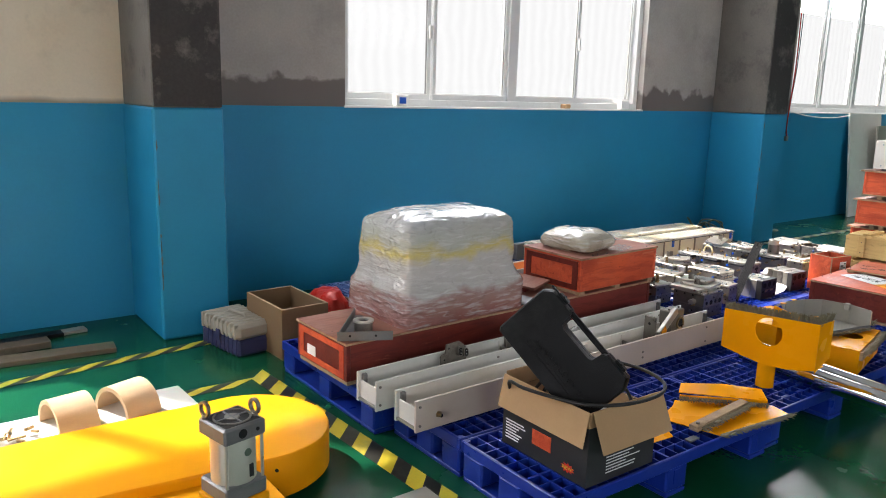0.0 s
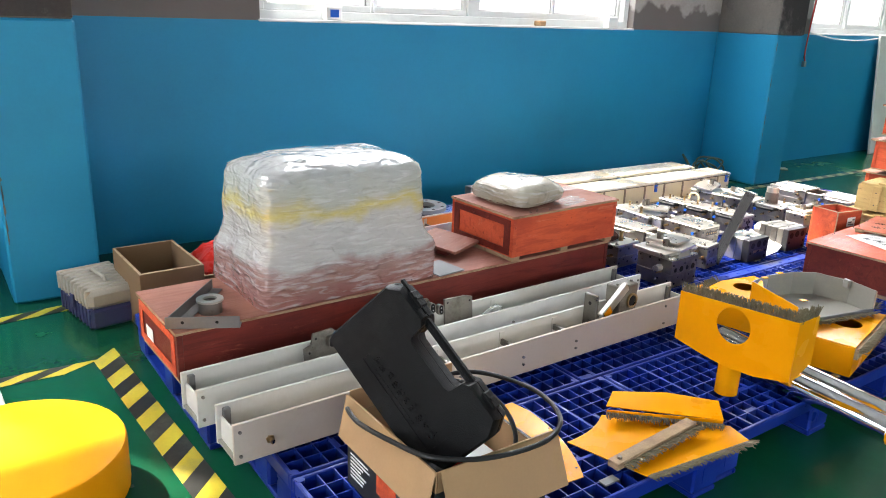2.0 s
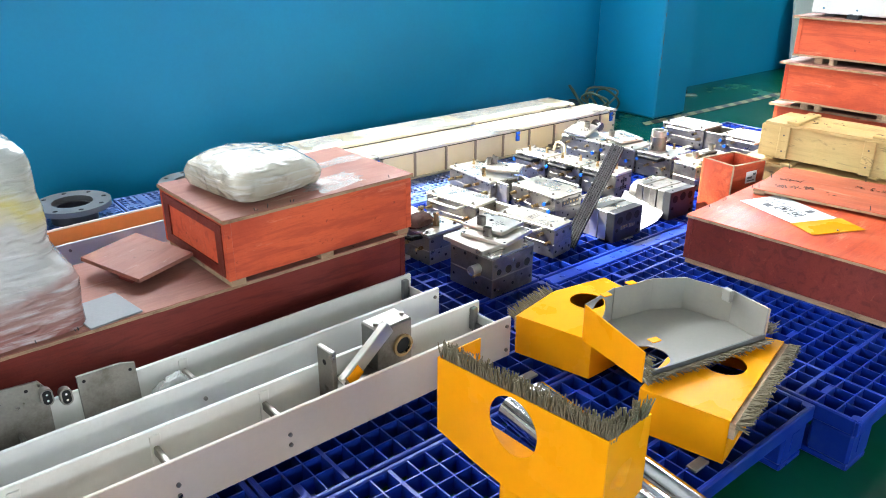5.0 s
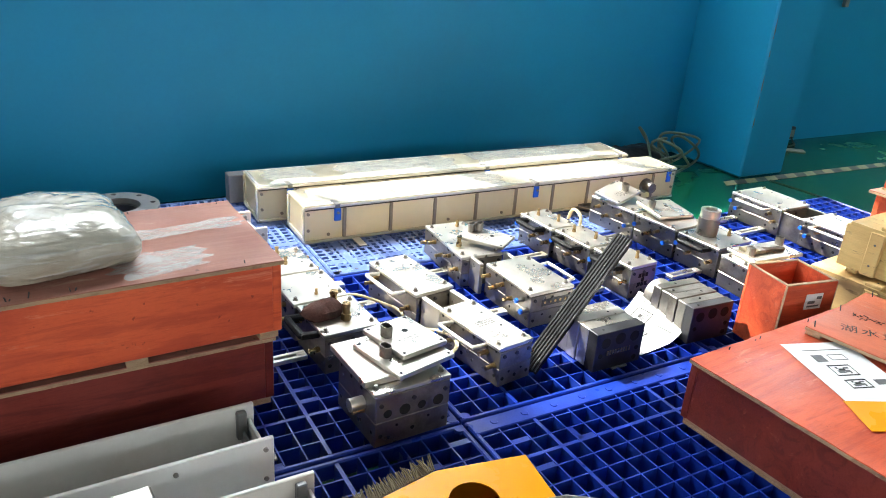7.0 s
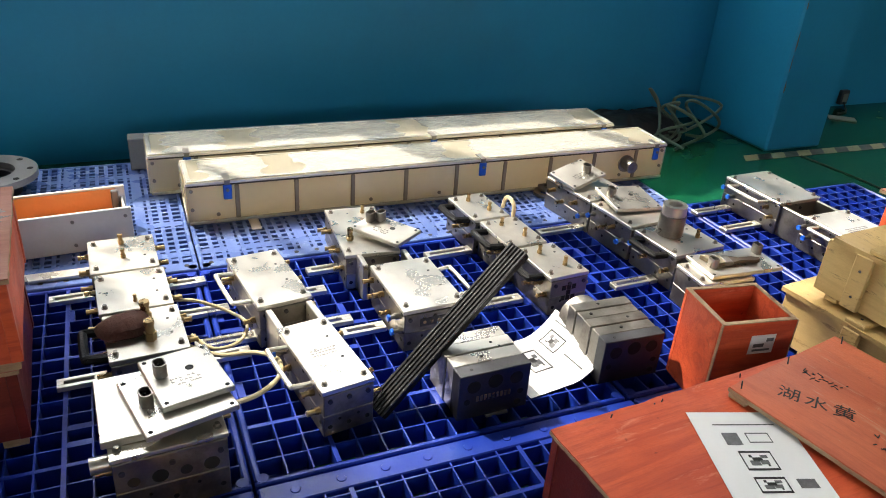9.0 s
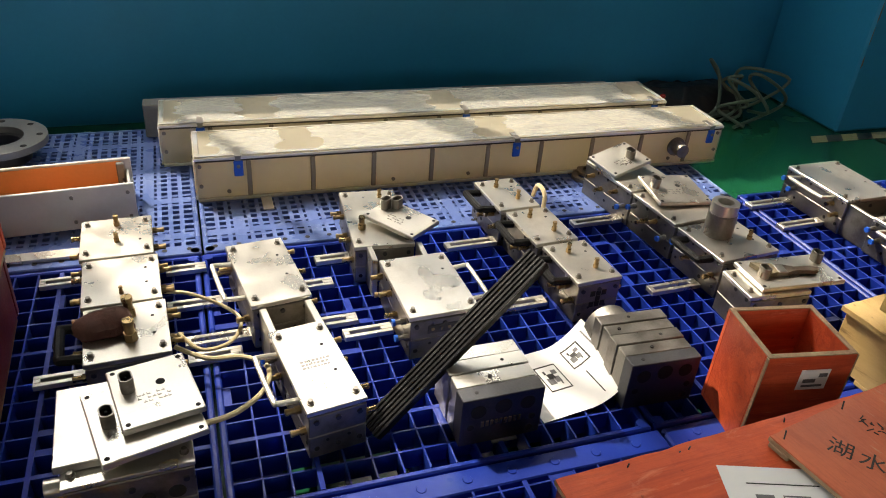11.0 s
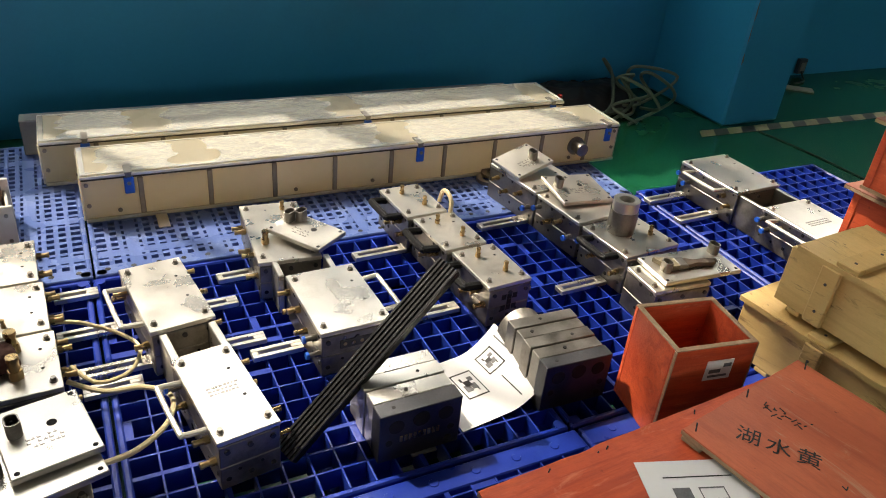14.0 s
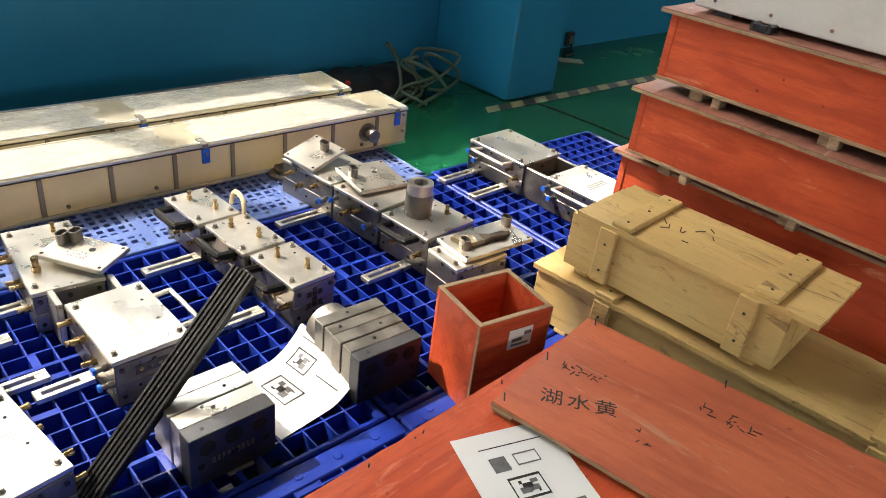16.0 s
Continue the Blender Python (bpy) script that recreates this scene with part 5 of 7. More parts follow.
def loose_plate(at, L, D, label, plugs=(), hole=True, t=0.014):
    p = thing("cover_plate", at, label, "steel plate")
    part("plate", Mesh().cbox(-L / 2, L / 2, -D / 2, D / 2, 0, t, 0.002), M_STEEL, p)
    for sx in (-1, 1):
        for sy in (-1, 1):
            part("screw_hole", Mesh().cyl((sx * (L / 2 - 0.012), sy * (D / 2 - 0.012), t), (sx * (L / 2 - 0.012), sy * (D / 2 - 0.012), t + 0.0006), 0.005, n=10), M_HOLE, p)
    if hole:
        part("bore", Mesh().cyl((0.1 * L, 0.1 * D, t), (0.1 * L, 0.1 * D, t + 0.0008), 0.009, n=14), M_HOLE, p)
    for u, v in plugs:
        x, y = u * L, v * D
        o = Mesh()
        for k in range(24):
            c, s = math.cos(2 * math.pi * k / 24), math.sin(2 * math.pi * k / 24)
            o.v += [(x + 0.013 * c, y + 0.011 * s + (0.007 if s > 0 else -0.007), z) for z in (t - 0.001, t + 0.032)] + [(x + 0.0105 * c, y + 0.0085 * s + (0.007 if s > 0 else -0.007), z) for z in (t + 0.032, t + 0.004)]
        for k in range(24):
            j = (k + 1) % 24
            o.f += [(4 * k + c, 4 * k + c + 1, 4 * j + c + 1, 4 * j + c) for c in range(3)]
        o.f.append(tuple(4 * k + 3 for k in range(24)))
        plug = part("oval_plug", o, M_STEELD, p, "oval cable plug socket")
        for q in (-0.006, 0.006):
            part("pin", Mesh().cyl((x, y + q, t + 0.004), (x, y + q, t + 0.024), 0.0028, n=8), M_HOLE, plug)
    eng = Mesh()
    for r in range(3):
        for k in range(7):
            if (k * 5 + r * 3) % 7 > 1:
                eng.box(-0.034 + k * 0.009, -0.0285 + k * 0.009 + 0.001 * ((k + r) % 3), -0.032 + r * 0.011, -0.0295 + r * 0.011, t + 0.0001, t + 0.0007)
                eng.box(-0.034 + k * 0.009 + 0.003 * (k % 2), -0.0325 + k * 0.009 + 0.003 * (k % 2), -0.0294 + r * 0.011, -0.026 + r * 0.011, t + 0.0001, t + 0.0007)
    part("engraving", eng, M_STEELD, p)
    return p


loose_plate(pose(5.270, 3.538, DECK + 0.137, 2, 0, -56), 0.193, 0.124, "loose steel cover plate with plug sockets lying across a block", ((-0.36, 0.1), (-0.24, 0.3)))
for k in range(3):
    b3 = block(pose(5.66 + 0.028 * k, 3.66 - 0.212 * k, DECK, 0, 0, 4), 0.135, 0.205, BH, LB_, ((-0.1, 0.25, 0.85), (0.15, -0.2, 0.85)), (-0.4, -0.25, 0.0, 0.42), (-0.3, 0.2), "lb", 31 + k, 0, blue=(3,))
cr = Mesh()
for u, v in ((-0.018, -0.018), (0.0, -0.018), (0.018, -0.018), (0.0, 0.0), (-0.018, 0.018), (0.0, 0.018), (0.018, 0.018)):
    cr.cbox(u - 0.0075, u + 0.0075, -0.1035, -0.1022, 0.07 + v - 0.0085, 0.07 + v + 0.0085, 0.0004)
part("stamped_mark", cr, M_HOLE, b3, "dark stamped cross mark")
block(pose(6.17, 3.735, DECK, 0, 0, 8), 0.2, 0.26, 0.13, "oily steel mould block with drilled sides", (), (-0.4, -0.2, 0.1, 0.3), (), "", 41, blue=(0,))
block(pose(6.2, 3.485, DECK, 0, 0, 6), 0.2, 0.22, 0.13, "oily steel mould block under a loose plate", (), (-0.35, -0.1, 0.15, 0.4), (0.2,), "", 42, blue=(0, 3))
block(pose(6.225, 3.255, DECK, 0, 0, 5), 0.21, 0.21, 0.13, "oily steel mould block carrying a round steel collar", ((0.3, -0.1, 0.9),), (-0.35, -0.1, 0.15, 0.4), (0.0,), "lb", 43, blue=(3,))
loose_plate(pose(6.135, 3.77, DECK + 0.155, 6, -10, 14), 0.17, 0.14, "small steel plate with a plug tilted on a block", ((0.2, -0.1),), False)
loose_plate(pose(6.215, 3.545, DECK + 0.142, 5, 2, -4), 0.19, 0.17, "stained steel cover plate with a plug on a block", ((-0.35, 0.1),))
col = thing("steel_collar", pose(6.21, 3.29, DECK + BH), "round turned steel collar standing on a mould block", "collar")
part("lower_ring", Mesh().ring((0, 0, 0), (0, 0, 0.075), 0.022, 0.044, 32), M_STEELD, col)
part("upper_ring", Mesh().ring((0, 0, 0.0755), (0, 0, 0.11), 0.024, 0.041, 32), M_STEEL, col)
block(pose(6.19, 3.03, DECK, 0, 0, -3), 0.19, 0.14, 0.13, "steel mould block beside the red box", (), (), (), "", 44)
p6 = loose_plate(pose(6.27, 3.04, DECK + 0.132, 0, 0, -3), 0.27, 0.14, "steel cover plate carrying an old paint brush", ((-0.36, -0.1), (0.42, 0.25)), False)
part("flange_disc", Mesh().cyl((-0.17, -0.03, -0.07), (-0.14, -0.03, -0.07), 0.05, n=28), M_STEELD, p6)
bru = thing("paint_brush", pose(6.245, 3.035, DECK + 0.148, 0, 0, -12), "old flat paint brush with stiff brown bristles", "brush")
part("bristles", Mesh().prism([(-0.085, -0.028), (-0.03, -0.022), (-0.03, 0.022), (-0.09, 0.03), (-0.075, 0.0)], 0, 0.014), M_BRIS, bru)
part("ferrule", Mesh().cbox(-0.031, 0.0, -0.023, 0.023, 0, 0.015, 0.003), M_STEELD, bru)
part("handle", Mesh().prism([(0, -0.02), (0.03, -0.009), (0.08, -0.013), (0.1, -0.006), (0.1, 0.006), (0.08, 0.013), (0.03, 0.009), (0, 0.02)], 0.001, 0.013), M_OLDWOOD, bru)
block(pose(6.92, 3.535, DECK, 0, 0, 2), 0.22, 0.29, BH, "grey steel mould block with long bow handle", (), (-0.4, -0.3, 0.3, 0.42), (-0.3, 0.3), "l", 51, blue=(2, 3))
br2 = thing("steel_bridge", pose(6.925, 3.335, DECK, 0, 0, 2), "open steel frame joining two mould blocks", "steel frame")
part("side_bar", Mesh().cbox(-0.1, -0.085, -0.055, 0.055, 0, 0.12, 0.002), M_STEELD, br2)
part("side_bar", Mesh().cbox(0.085, 0.1, -0.055, 0.055, 0, 0.12, 0.002), M_STEELD, br2)
part("floor_plate", Mesh().box(-0.085, 0.085, -0.055, 0.055, 0.0, 0.03), M_STEELD, br2)
block(pose(6.93, 3.13, DECK, 0, 0, 2), 0.21, 0.3, BH, "bright steel mould block with stamped marks and bow handle", (), (-0.3, 0.2, 0.35, 0.45), (-0.3, 0.3), "l", 52, blue=(2, 3))


def die(at, L, D, H, n, label, disc=False):
    """A die made of n upright ground plates bolted face to face."""
    d = thing("die_set", at, label, "die set")
    for k in range(n):
        a, b = -D / 2 + D * k / n, -D / 2 + D * (k + 1) / n - 0.0025
        # front plate gets dark steel: the shade on the front face as colour
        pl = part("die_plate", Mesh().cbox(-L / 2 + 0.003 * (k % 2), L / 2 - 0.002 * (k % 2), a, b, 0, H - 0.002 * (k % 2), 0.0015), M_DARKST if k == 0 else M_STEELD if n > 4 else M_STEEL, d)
        part("bore", Mesh().cyl((-L * 0.3 + 0.25 * L * (k % 3), (a + b) / 2, H - 0.0025), (-L * 0.3 + 0.25 * L * (k % 3), (a + b) / 2, H + 0.0006), 0.0045, n=10), M_HOLE, pl)
    for x, z, r in ((-0.3, 0.72, 0.018), (0.0, 0.76, 0.02), (0.3, 0.74, 0.018), (-0.38, 0.4, 0.008), (0.38, 0.4, 0.008), (0.36, 0.15, 0.009)):
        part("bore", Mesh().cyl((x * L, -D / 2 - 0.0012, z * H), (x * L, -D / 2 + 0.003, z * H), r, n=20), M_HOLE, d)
    sl = Mesh()
    for k in range(0 if disc else 9):
        sl.cbox(-0.05 + k * 0.011, -0.043 + k * 0.011, -D / 2 - 0.003, -D / 2, H * 0.38, H * 0.5, 0.001)
    if not disc:
        part("comb_slot", sl, M_BRASS, d, "comb of small brass pins")
    if disc:
        part("flange_disc", Mesh().cyl((-0.03, D / 2, H * 0.5), (-0.03, D / 2 + 0.04, H * 0.5), 0.062, n=32), M_STEELD, d, "round turned flange")


die(pose(5.292, 2.862, DECK, 0, 0, 1), 0.195, 0.18, BH + 0.003, 4, "bright die set of bolted steel plates with drilled front")
die(pose(5.715, 2.885, DECK, 0, 0, -2), 0.185, 0.2, BH + 0.003, 5, "dull grey die set of five plates with round flange", True)

# the stacked valve body
v0 = block(pose(4.535, 2.82, DECK, 0, 0, 3), 0.22, 0.22, 0.16, "heavy dark steel valve body with bored front", (), (-0.2,), (0.2,), "", 61, 4, 0.01)
part("side_stub", Mesh().cyl((-0.11, -0.04, 0.1), (-0.15, -0.04, 0.1), 0.018, n=18), M_STEEL, v0)
lp = thing("cover_plate", pose(4.47, 2.845, DECK + 0.161, 0, 0, 3), "small ground steel plate on the valve body", "steel plate")
part("plate", Mesh().cbox(-0.06, 0.05, -0.1, 0.11, 0, 0.018, 0.002), M_STEEL, lp)
loose_plate(pose(4.568, 2.833, DECK + 0.18, 0, 0, 14), 0.19, 0.2, "ground steel plate laid askew on the valve body", ((-0.33, 0.0),))
loose_plate(pose(4.59, 2.875, DECK + 0.196, -2, 0, 12), 0.15, 0.185, "top steel plate with plug socket laid askew", ((-0.3, 0.12),))
hs = thing("cream_hose", pose(0, 0, 0), "cream plastic hose looping between mould blocks", "hose")
part("tube", Mesh().tube([(4.65, 2.83, 0.315), (4.73, 2.85, 0.31), (4.8, 2.94, 0.28), (4.82, 3.05, 0.25), (4.77, 3.11, 0.24), (4.69, 3.13, 0.235), (4.62, 3.17, 0.25)], 0.006, 8), M_HOSE, hs)
hs = thing("cream_hose", pose(0, 0, 0), "thin cream hose linking block fittings", "hose")
part("tube", Mesh().tube([(4.6, 3.39, 0.26), (4.66, 3.37, 0.26), (4.74, 3.34, 0.23), (4.78, 3.28, 0.22), (4.75, 3.2, 0.22), (4.68, 3.17, 0.23), (4.63, 3.22, 0.25)], 0.005, 8), M_HOSE, hs)
hs = thing("cream_hose", pose(0, 0, 0), "short bent cream hose on a mould block", "hose")
part("tube", Mesh().tube([(5.735, 3.62, 0.31), (5.74, 3.61, 0.35), (5.74, 3.58, 0.36), (5.74, 3.55, 0.345), (5.735, 3.54, 0.31)], 0.007, 8), M_HOSE, hs)
lump = bulge([(0, 0.01), (0.012, 0.0), (0.03, 0.006), (0.04, 0.018), (0.046, 0.035)], 0.12, 0.085, 0.03, 20, 0.022, 36)
solid("clay_lump", lump, M_ROCK, "rust brown clay lump lying on a mould block", "lump", at=pose(4.475, 3.19, DECK + BH, 0, 0, 15))

# slotted clamp straps
def strap(x0, x1, y, rz=0.0):
    s = thing("clamp_strap", pose(x0, y, DECK + 0.001, 0, 0, rz), "slotted flat steel clamp strap on the pallet", "clamp strap", "slotted clamp straps")
    L = x1 - x0
    m = Mesh().cbox(0, L, -0.019, -0.007, 0, 0.014, 0.001).cbox(0, L, 0.007, 0.019, 0, 0.014, 0.001).cbox(L - 0.03, L, -0.007, 0.007, 0, 0.014, 0.001).cbox(0.0, 0.016, -0.007, 0.007, 0, 0.014, 0.001)
    part("bar", m, M_STEEL, s)


for x0, x1, y in ((4.6, 4.755, 3.425), (4.305, 4.42, 3.19), (4.64, 4.81, 3.262), (4.645, 4.775, 3.195), (5.03, 5.16, 3.205), (4.97, 5.08, 3.268), (4.95, 5.05, 3.45), (5.02, 5.14, 3.575), (5.43, 5.61, 3.57), (5.47, 5.62, 3.23), (5.95, 6.12, 3.21), (5.9, 6.09, 3.625), (4.6, 4.71, 3.605), (4.275, 4.395, 3.605), (6.62, 6.82, 3.62), (6.63, 6.82, 3.46)):
    strap(x0, x1, y, 2)
fb = thing("flat_bar", pose(4.12, 3.755, DECK + 0.001, 0, 0, 0.5), "flat pale steel bar lying on the pallet", "steel bar")
part("bar", Mesh().cbox(0, 0.28, -0.022, 0.022, 0, 0.012, 0.001), M_STEEL, fb)

# the leaning ribbed bar
a, b = Vector((5.015, 2.862, 0.185)), Vector((5.425, 2.962, 0.528))
d = (b - a)
rot = d.to_track_quat("X", "Z").to_matrix().to_4x4()
bar = thing("ribbed_bar", Matrix.Translation(a) @ rot @ pose(0, 0, 0, 14, 0, 0), "black ribbed aluminium profile leaning across the dies", "profile bar")
LBAR = d.length
part("core", Mesh().cbox(0, LBAR, -0.028, 0.028, -0.024, -0.003, 0.001), M_BLACK, bar)
for k in range(6):
    y = -0.025 + k * 0.01
    part("rib", Mesh().cbox(0.0005, LBAR - 0.0005, y - 0.0028, y + 0.0028, -0.0029, 0.004, 0.0008), M_ANOD, bar)

# papers
def sheet_paper(at, L, D, label, curl=0.0, pics=()):
    p = thing("printed_sheet", at, label, "paper")
    ms, n = Mesh(), 24
    def up(u):
        return curl * max(0.0, u - 0.55) ** 2 + 0.0005
    for i in range(n + 1):
        u = i / n
        ms.v += [(u * L, 0, up(u)), (u * L, D, up(u)), (u * L, D, up(u) + 0.0006), (u * L, 0, up(u) + 0.0006)]
    for i in range(n):
        ms.f += [(4 * i + c, 4 * i + (c + 1) % 4, 4 * i + 4 + (c + 1) % 4, 4 * i + 4 + c) for c in range(4)]
    ms.f += [(0, 1, 2, 3), tuple(4 * n + c for c in range(4))]
    part("sheet", ms, M_PAPER, p)
    for u0, u1, v0, v1, mt in pics:
        k = Mesh()
        for i in range(6):
            a, b = u0 + (u1 - u0) * i / 6, u0 + (u1 - u0) * (i + 1) / 6
            k.add([(a * L, v0 * D, up(a) + 0.001), (b * L, v0 * D, up(b) + 0.001), (b * L, v1 * D, up(b) + 0.001), (a * L, v1 * D, up(a) + 0.001), (a * L, v0 * D, up(a) + 0.0014), (b * L, v0 * D, up(b) + 0.0014), (b * L, v1 * D, up(b) + 0.0014), (a * L, v1 * D, up(a) + 0.0014)],
                  [(0, 1, 2, 3), (4, 5, 6, 7), (0, 1, 5, 4), (1, 2, 6, 5), (2, 3, 7, 6), (3, 0, 4, 7)])
        part("print", k, mt, p)
    return p


def picture(u0, u1, v0, v1):
    f = 0.012
    return [(u0, u1, v0, v0 + 1.5 * f, M_BLACKINK), (u0, u1, v1 - 1.5 * f, v1, M_BLACKINK), (u0, u0 + f, v0, v1, M_BLACKINK), (u1 - f, u1, v0, v1, M_BLACKINK), *[(u0 + a * (u1 - u0), u0 + b * (u1 - u0), v0 + c * (v1 - v0), v0 + d * (v1 - v0), m) for a, b, c, d, m in ((0.2, 0.5, 0.25, 0.5, M_INK), (0.32, 0.62, 0.45, 0.66, M_BLACKINK), (0.52, 0.78, 0.3, 0.52, M_INK), (0.6, 0.82, 0.62, 0.78, M_INK), (0.25, 0.34, 0.66, 0.8, M_BLACKINK), (0.7, 0.76, 0.2, 0.3, M_BLACKINK))]]


sheet_paper(pose(5.415, 2.79, DECK + 0.001, 0, 0, 8), 0.25, 0.23, "white printed sheet with photographs, curling up at the die", 0.36,
            [(0.02, 0.22, 0.5, 0.86, M_INK)] + picture(0.3, 0.55, 0.35, 0.75) + picture(0.68, 0.86, 0.55, 0.85) + [(0.75, 0.76, 0.1, 0.45, M_BLACKINK), (0.93, 0.94, 0.3, 0.9, M_INK)])
sheet_paper(pose(5.475, 2.145, 0.3815, 0, 0, -18), 0.21, 0.297, "white printed sheet with pictures lying on the red crate", 0,
            [(0.2, 0.85, 0.86, 0.868, M_BLACKINK), (0.24, 0.4, 0.66, 0.78, M_INK)] + picture(0.3, 0.62, 0.42, 0.6) + picture(0.3, 0.6, 0.22, 0.36) + [(0.48, 0.72, 0.68, 0.69, M_INK), (0.48, 0.72, 0.77, 0.78, M_INK), (0.48, 0.49, 0.68, 0.78, M_INK), (0.71, 0.72, 0.68, 0.78, M_INK), (0.7, 0.88, 0.26, 0.34, M_INK)])
yc = thing("yellow_card", pose(5.418, 2.049, 0.3815, 0, 0, -25), "small yellow painted steel plate on the red crate", "plate")
part("plate", Mesh().cbox(0, 0.23, 0, 0.125, 0.0016, 0.0036, 0.0006), M_YEL, yc)
part("bolt", Mesh().cyl((0.12, 0.015, 0.0036), (0.12, 0.015, 0.008), 0.004, n=8), M_STEELD, yc)
# handwriting on the loose board: one mark for each character
rng = random.Random(4)
for k, (cx, cy) in enumerate(((0.124, 0.572), (0.206, 0.793), (0.215, 0.76), (0.228, 0.725), (0.3, 0.5), (0.31, 0.46), (0.305, 0.42))):
    ink = Mesh()
    for q in range(6):
        u, v = rng.uniform(-0.016, 0.016), rng.uniform(-0.016, 0.016)
        e = (rng.uniform(-0.018, 0.018), 0.003) if q % 2 else (0.003, rng.uniform(-0.02, 0.02))
        ink.cyl((cx + u, cy + v, 0.0126), (cx + u + e[0], cy + v + e[1], 0.0126), 0.0013, n=5)
    part("pen_mark", ink, M_BLACKINK, sheet, "handwritten marker strokes, unreadable")
tx2 = bpy.data.curves.new("pen_word", "FONT")
tx2.body, tx2.size, tx2.extrude, tx2.space_character = "\u6e56\u6c34\u9ec4", 0.05, 0.0002, 1.25
tx2.materials.append(M_BLACKINK)
pen = new("pen_word", tx2)
pen.parent = sheet
pen.matrix_basis = pose(0.075, 0.78, 0.0125, 0, 0, -64)
for x, y in ((0.02, 0.83), (0.2, 0.835), (0.4, 0.82), (0.015, 0.4), (0.03, 0.25), (0.405, 0.5)):
    part("nail", Mesh().cyl((x, y, 0.012), (x + 0.003, y + 0.004, 0.03), 0.0016, n=6), M_DARKST, sheet)
rg = thing("steel_ring", pose(6.12, 3.955, DECK + 0.0005), "pair of flat steel rings lying on the pallet", "ring")
part("ring", Mesh().ring((0, 0, 0), (0, 0, 0.012), 0.028, 0.05), M_STEELD, rg)
part("ring", Mesh().ring((0.03, 0.02, 0.0125), (0.03, 0.02, 0.022), 0.028, 0.05), M_STEELD, rg)


# ---- yellow guards and brushes ----
def bristles(parent, a, b, length, up, spread=0.35, step=0.004, seed=0, rows=2, across=(0, 1, 0)):
    """A strip of stiff bristle tufts from a to b."""
    m = Mesh()
    a, b, up, across = Vector(a), Vector(b), Vector(up).normalized(), Vector(across).normalized()
    n = max(3, int((b - a).length / step))
    rng = random.Random(seed)
    d = (b - a).normalized()
    for k in range(n):
        for r in range(rows):
            p = a.lerp(b, (k + rng.random()) / n) + across * (r - (rows - 1) / 2) * 0.007
            tip = p + (up + d * rng.uniform(-spread, spread) + across * rng.uniform(-spread, spread)) * length * rng.uniform(0.8, 1.1)
            m.cyl(p, tip, 0.0024, 0.0012, 5)
    part("bristles", m, M_BRIS, parent, "strip of stiff grey bristles")


# standing guard: local x runs along its face, local y into it
g = thing("yellow_guard", pose(3.665, 2.07, DECK, 0, 0, -88), "yellow sheet steel guard with round hole and bristle rim", "machine guard", "yellow guards")
GW, GB, GT = 0.47, 0.15, 0.345
face = Mesh().holed([(0, GB), (0.12, GB - 0.02), (0.22, GB - 0.03), (0.34, GB - 0.022), (GW, GB + 0.01), (GW, GT + 0.035), (0, GT)], 0.235, 0.285, 0.068, 0, 0.003, pose(0, 0, 0, 90, 0, 0))
part("face_panel", face, M_YEL, g)
part("side_panel", Mesh().add([(GW, 0, GB), (GW, 0.13, GB + 0.05), (GW, 0.13, GT + 0.035), (GW, 0, GT + 0.035), (GW - 0.003, 0, GB), (GW - 0.003, 0.13, GB + 0.05), (GW - 0.003, 0.13, GT + 0.035), (GW - 0.003, 0, GT + 0.035)], [(0, 1, 2, 3), (4, 5, 6, 7), (0, 1, 5, 4), (1, 2, 6, 5), (2, 3, 7, 6), (3, 0, 4, 7)]), M_YEL, g)
part("side_panel", Mesh().box(0, 0.003, 0.0, 0.13, GB, GT), M_YEL, g)
part("floor_panel", Mesh().box(0.003, GW - 0.003, 0.0, 0.09, GB + 0.012, GB + 0.015), M_YEL, g)
part("tubular_foot", Mesh().ring((0.22, 0.045, 0.0), (0.22, 0.045, GB + 0.012), 0.037, 0.042, 32), M_YEL, g)
bristles(g, (0.0, 0.012, GT - 0.008), (GW, 0.012, GT + 0.027), 0.04, (0, 0, 1), seed=1, step=0.0028, rows=3, spread=0.28)
bristles(g, (GW - 0.01, 0.01, GT + 0.03), (GW - 0.01, 0.12, GT + 0.03), 0.04, (0, 0, 1), seed=2, across=(1, 0, 0), step=0.0028, rows=3)

# two lower guards lying on their backs
def lying_guard(at, poly, hx, hy, r, H, label, rim_):
    g = thing("yellow_guard", at, label, "machine guard", "yellow guards")
    part("top_panel", Mesh().holed(poly, hx, hy, r, H - 0.003, H), M_YEL, g)
    for (xa, ya), (xb, yb) in zip(poly, poly[1:] + poly[:1]):
        nx, ny = -(yb - ya), (xb - xa)
        q = math.hypot(nx, ny)
        nx, ny = nx / q * 0.003, ny / q * 0.003
        part("side_panel", Mesh().prism([(xa + nx, ya + ny), (xb + nx, yb + ny), (xb, yb), (xa, ya)], 0.0, H - 0.0035), M_YEL, g)
    (xa, ya), (xb, yb) = rim_
    nx, ny = (yb - ya), -(xb - xa)
    part("brush_batten", Mesh().prism([(xa, ya), (xb, yb), (xb + nx * 0.03, yb + ny * 0.03), (xa + nx * 0.03, ya + ny * 0.03)], H - 0.05, H - 0.006), M_EDGE, g, "wooden brush batten")
    bristles(g, (xa + nx * 0.03, ya + ny * 0.03, H - 0.01), (xb + nx * 0.03, yb + ny * 0.03, H - 0.01), 0.034, (nx, ny, 0.1), seed=3, across=(0, 0, 1), rows=3)
    return g


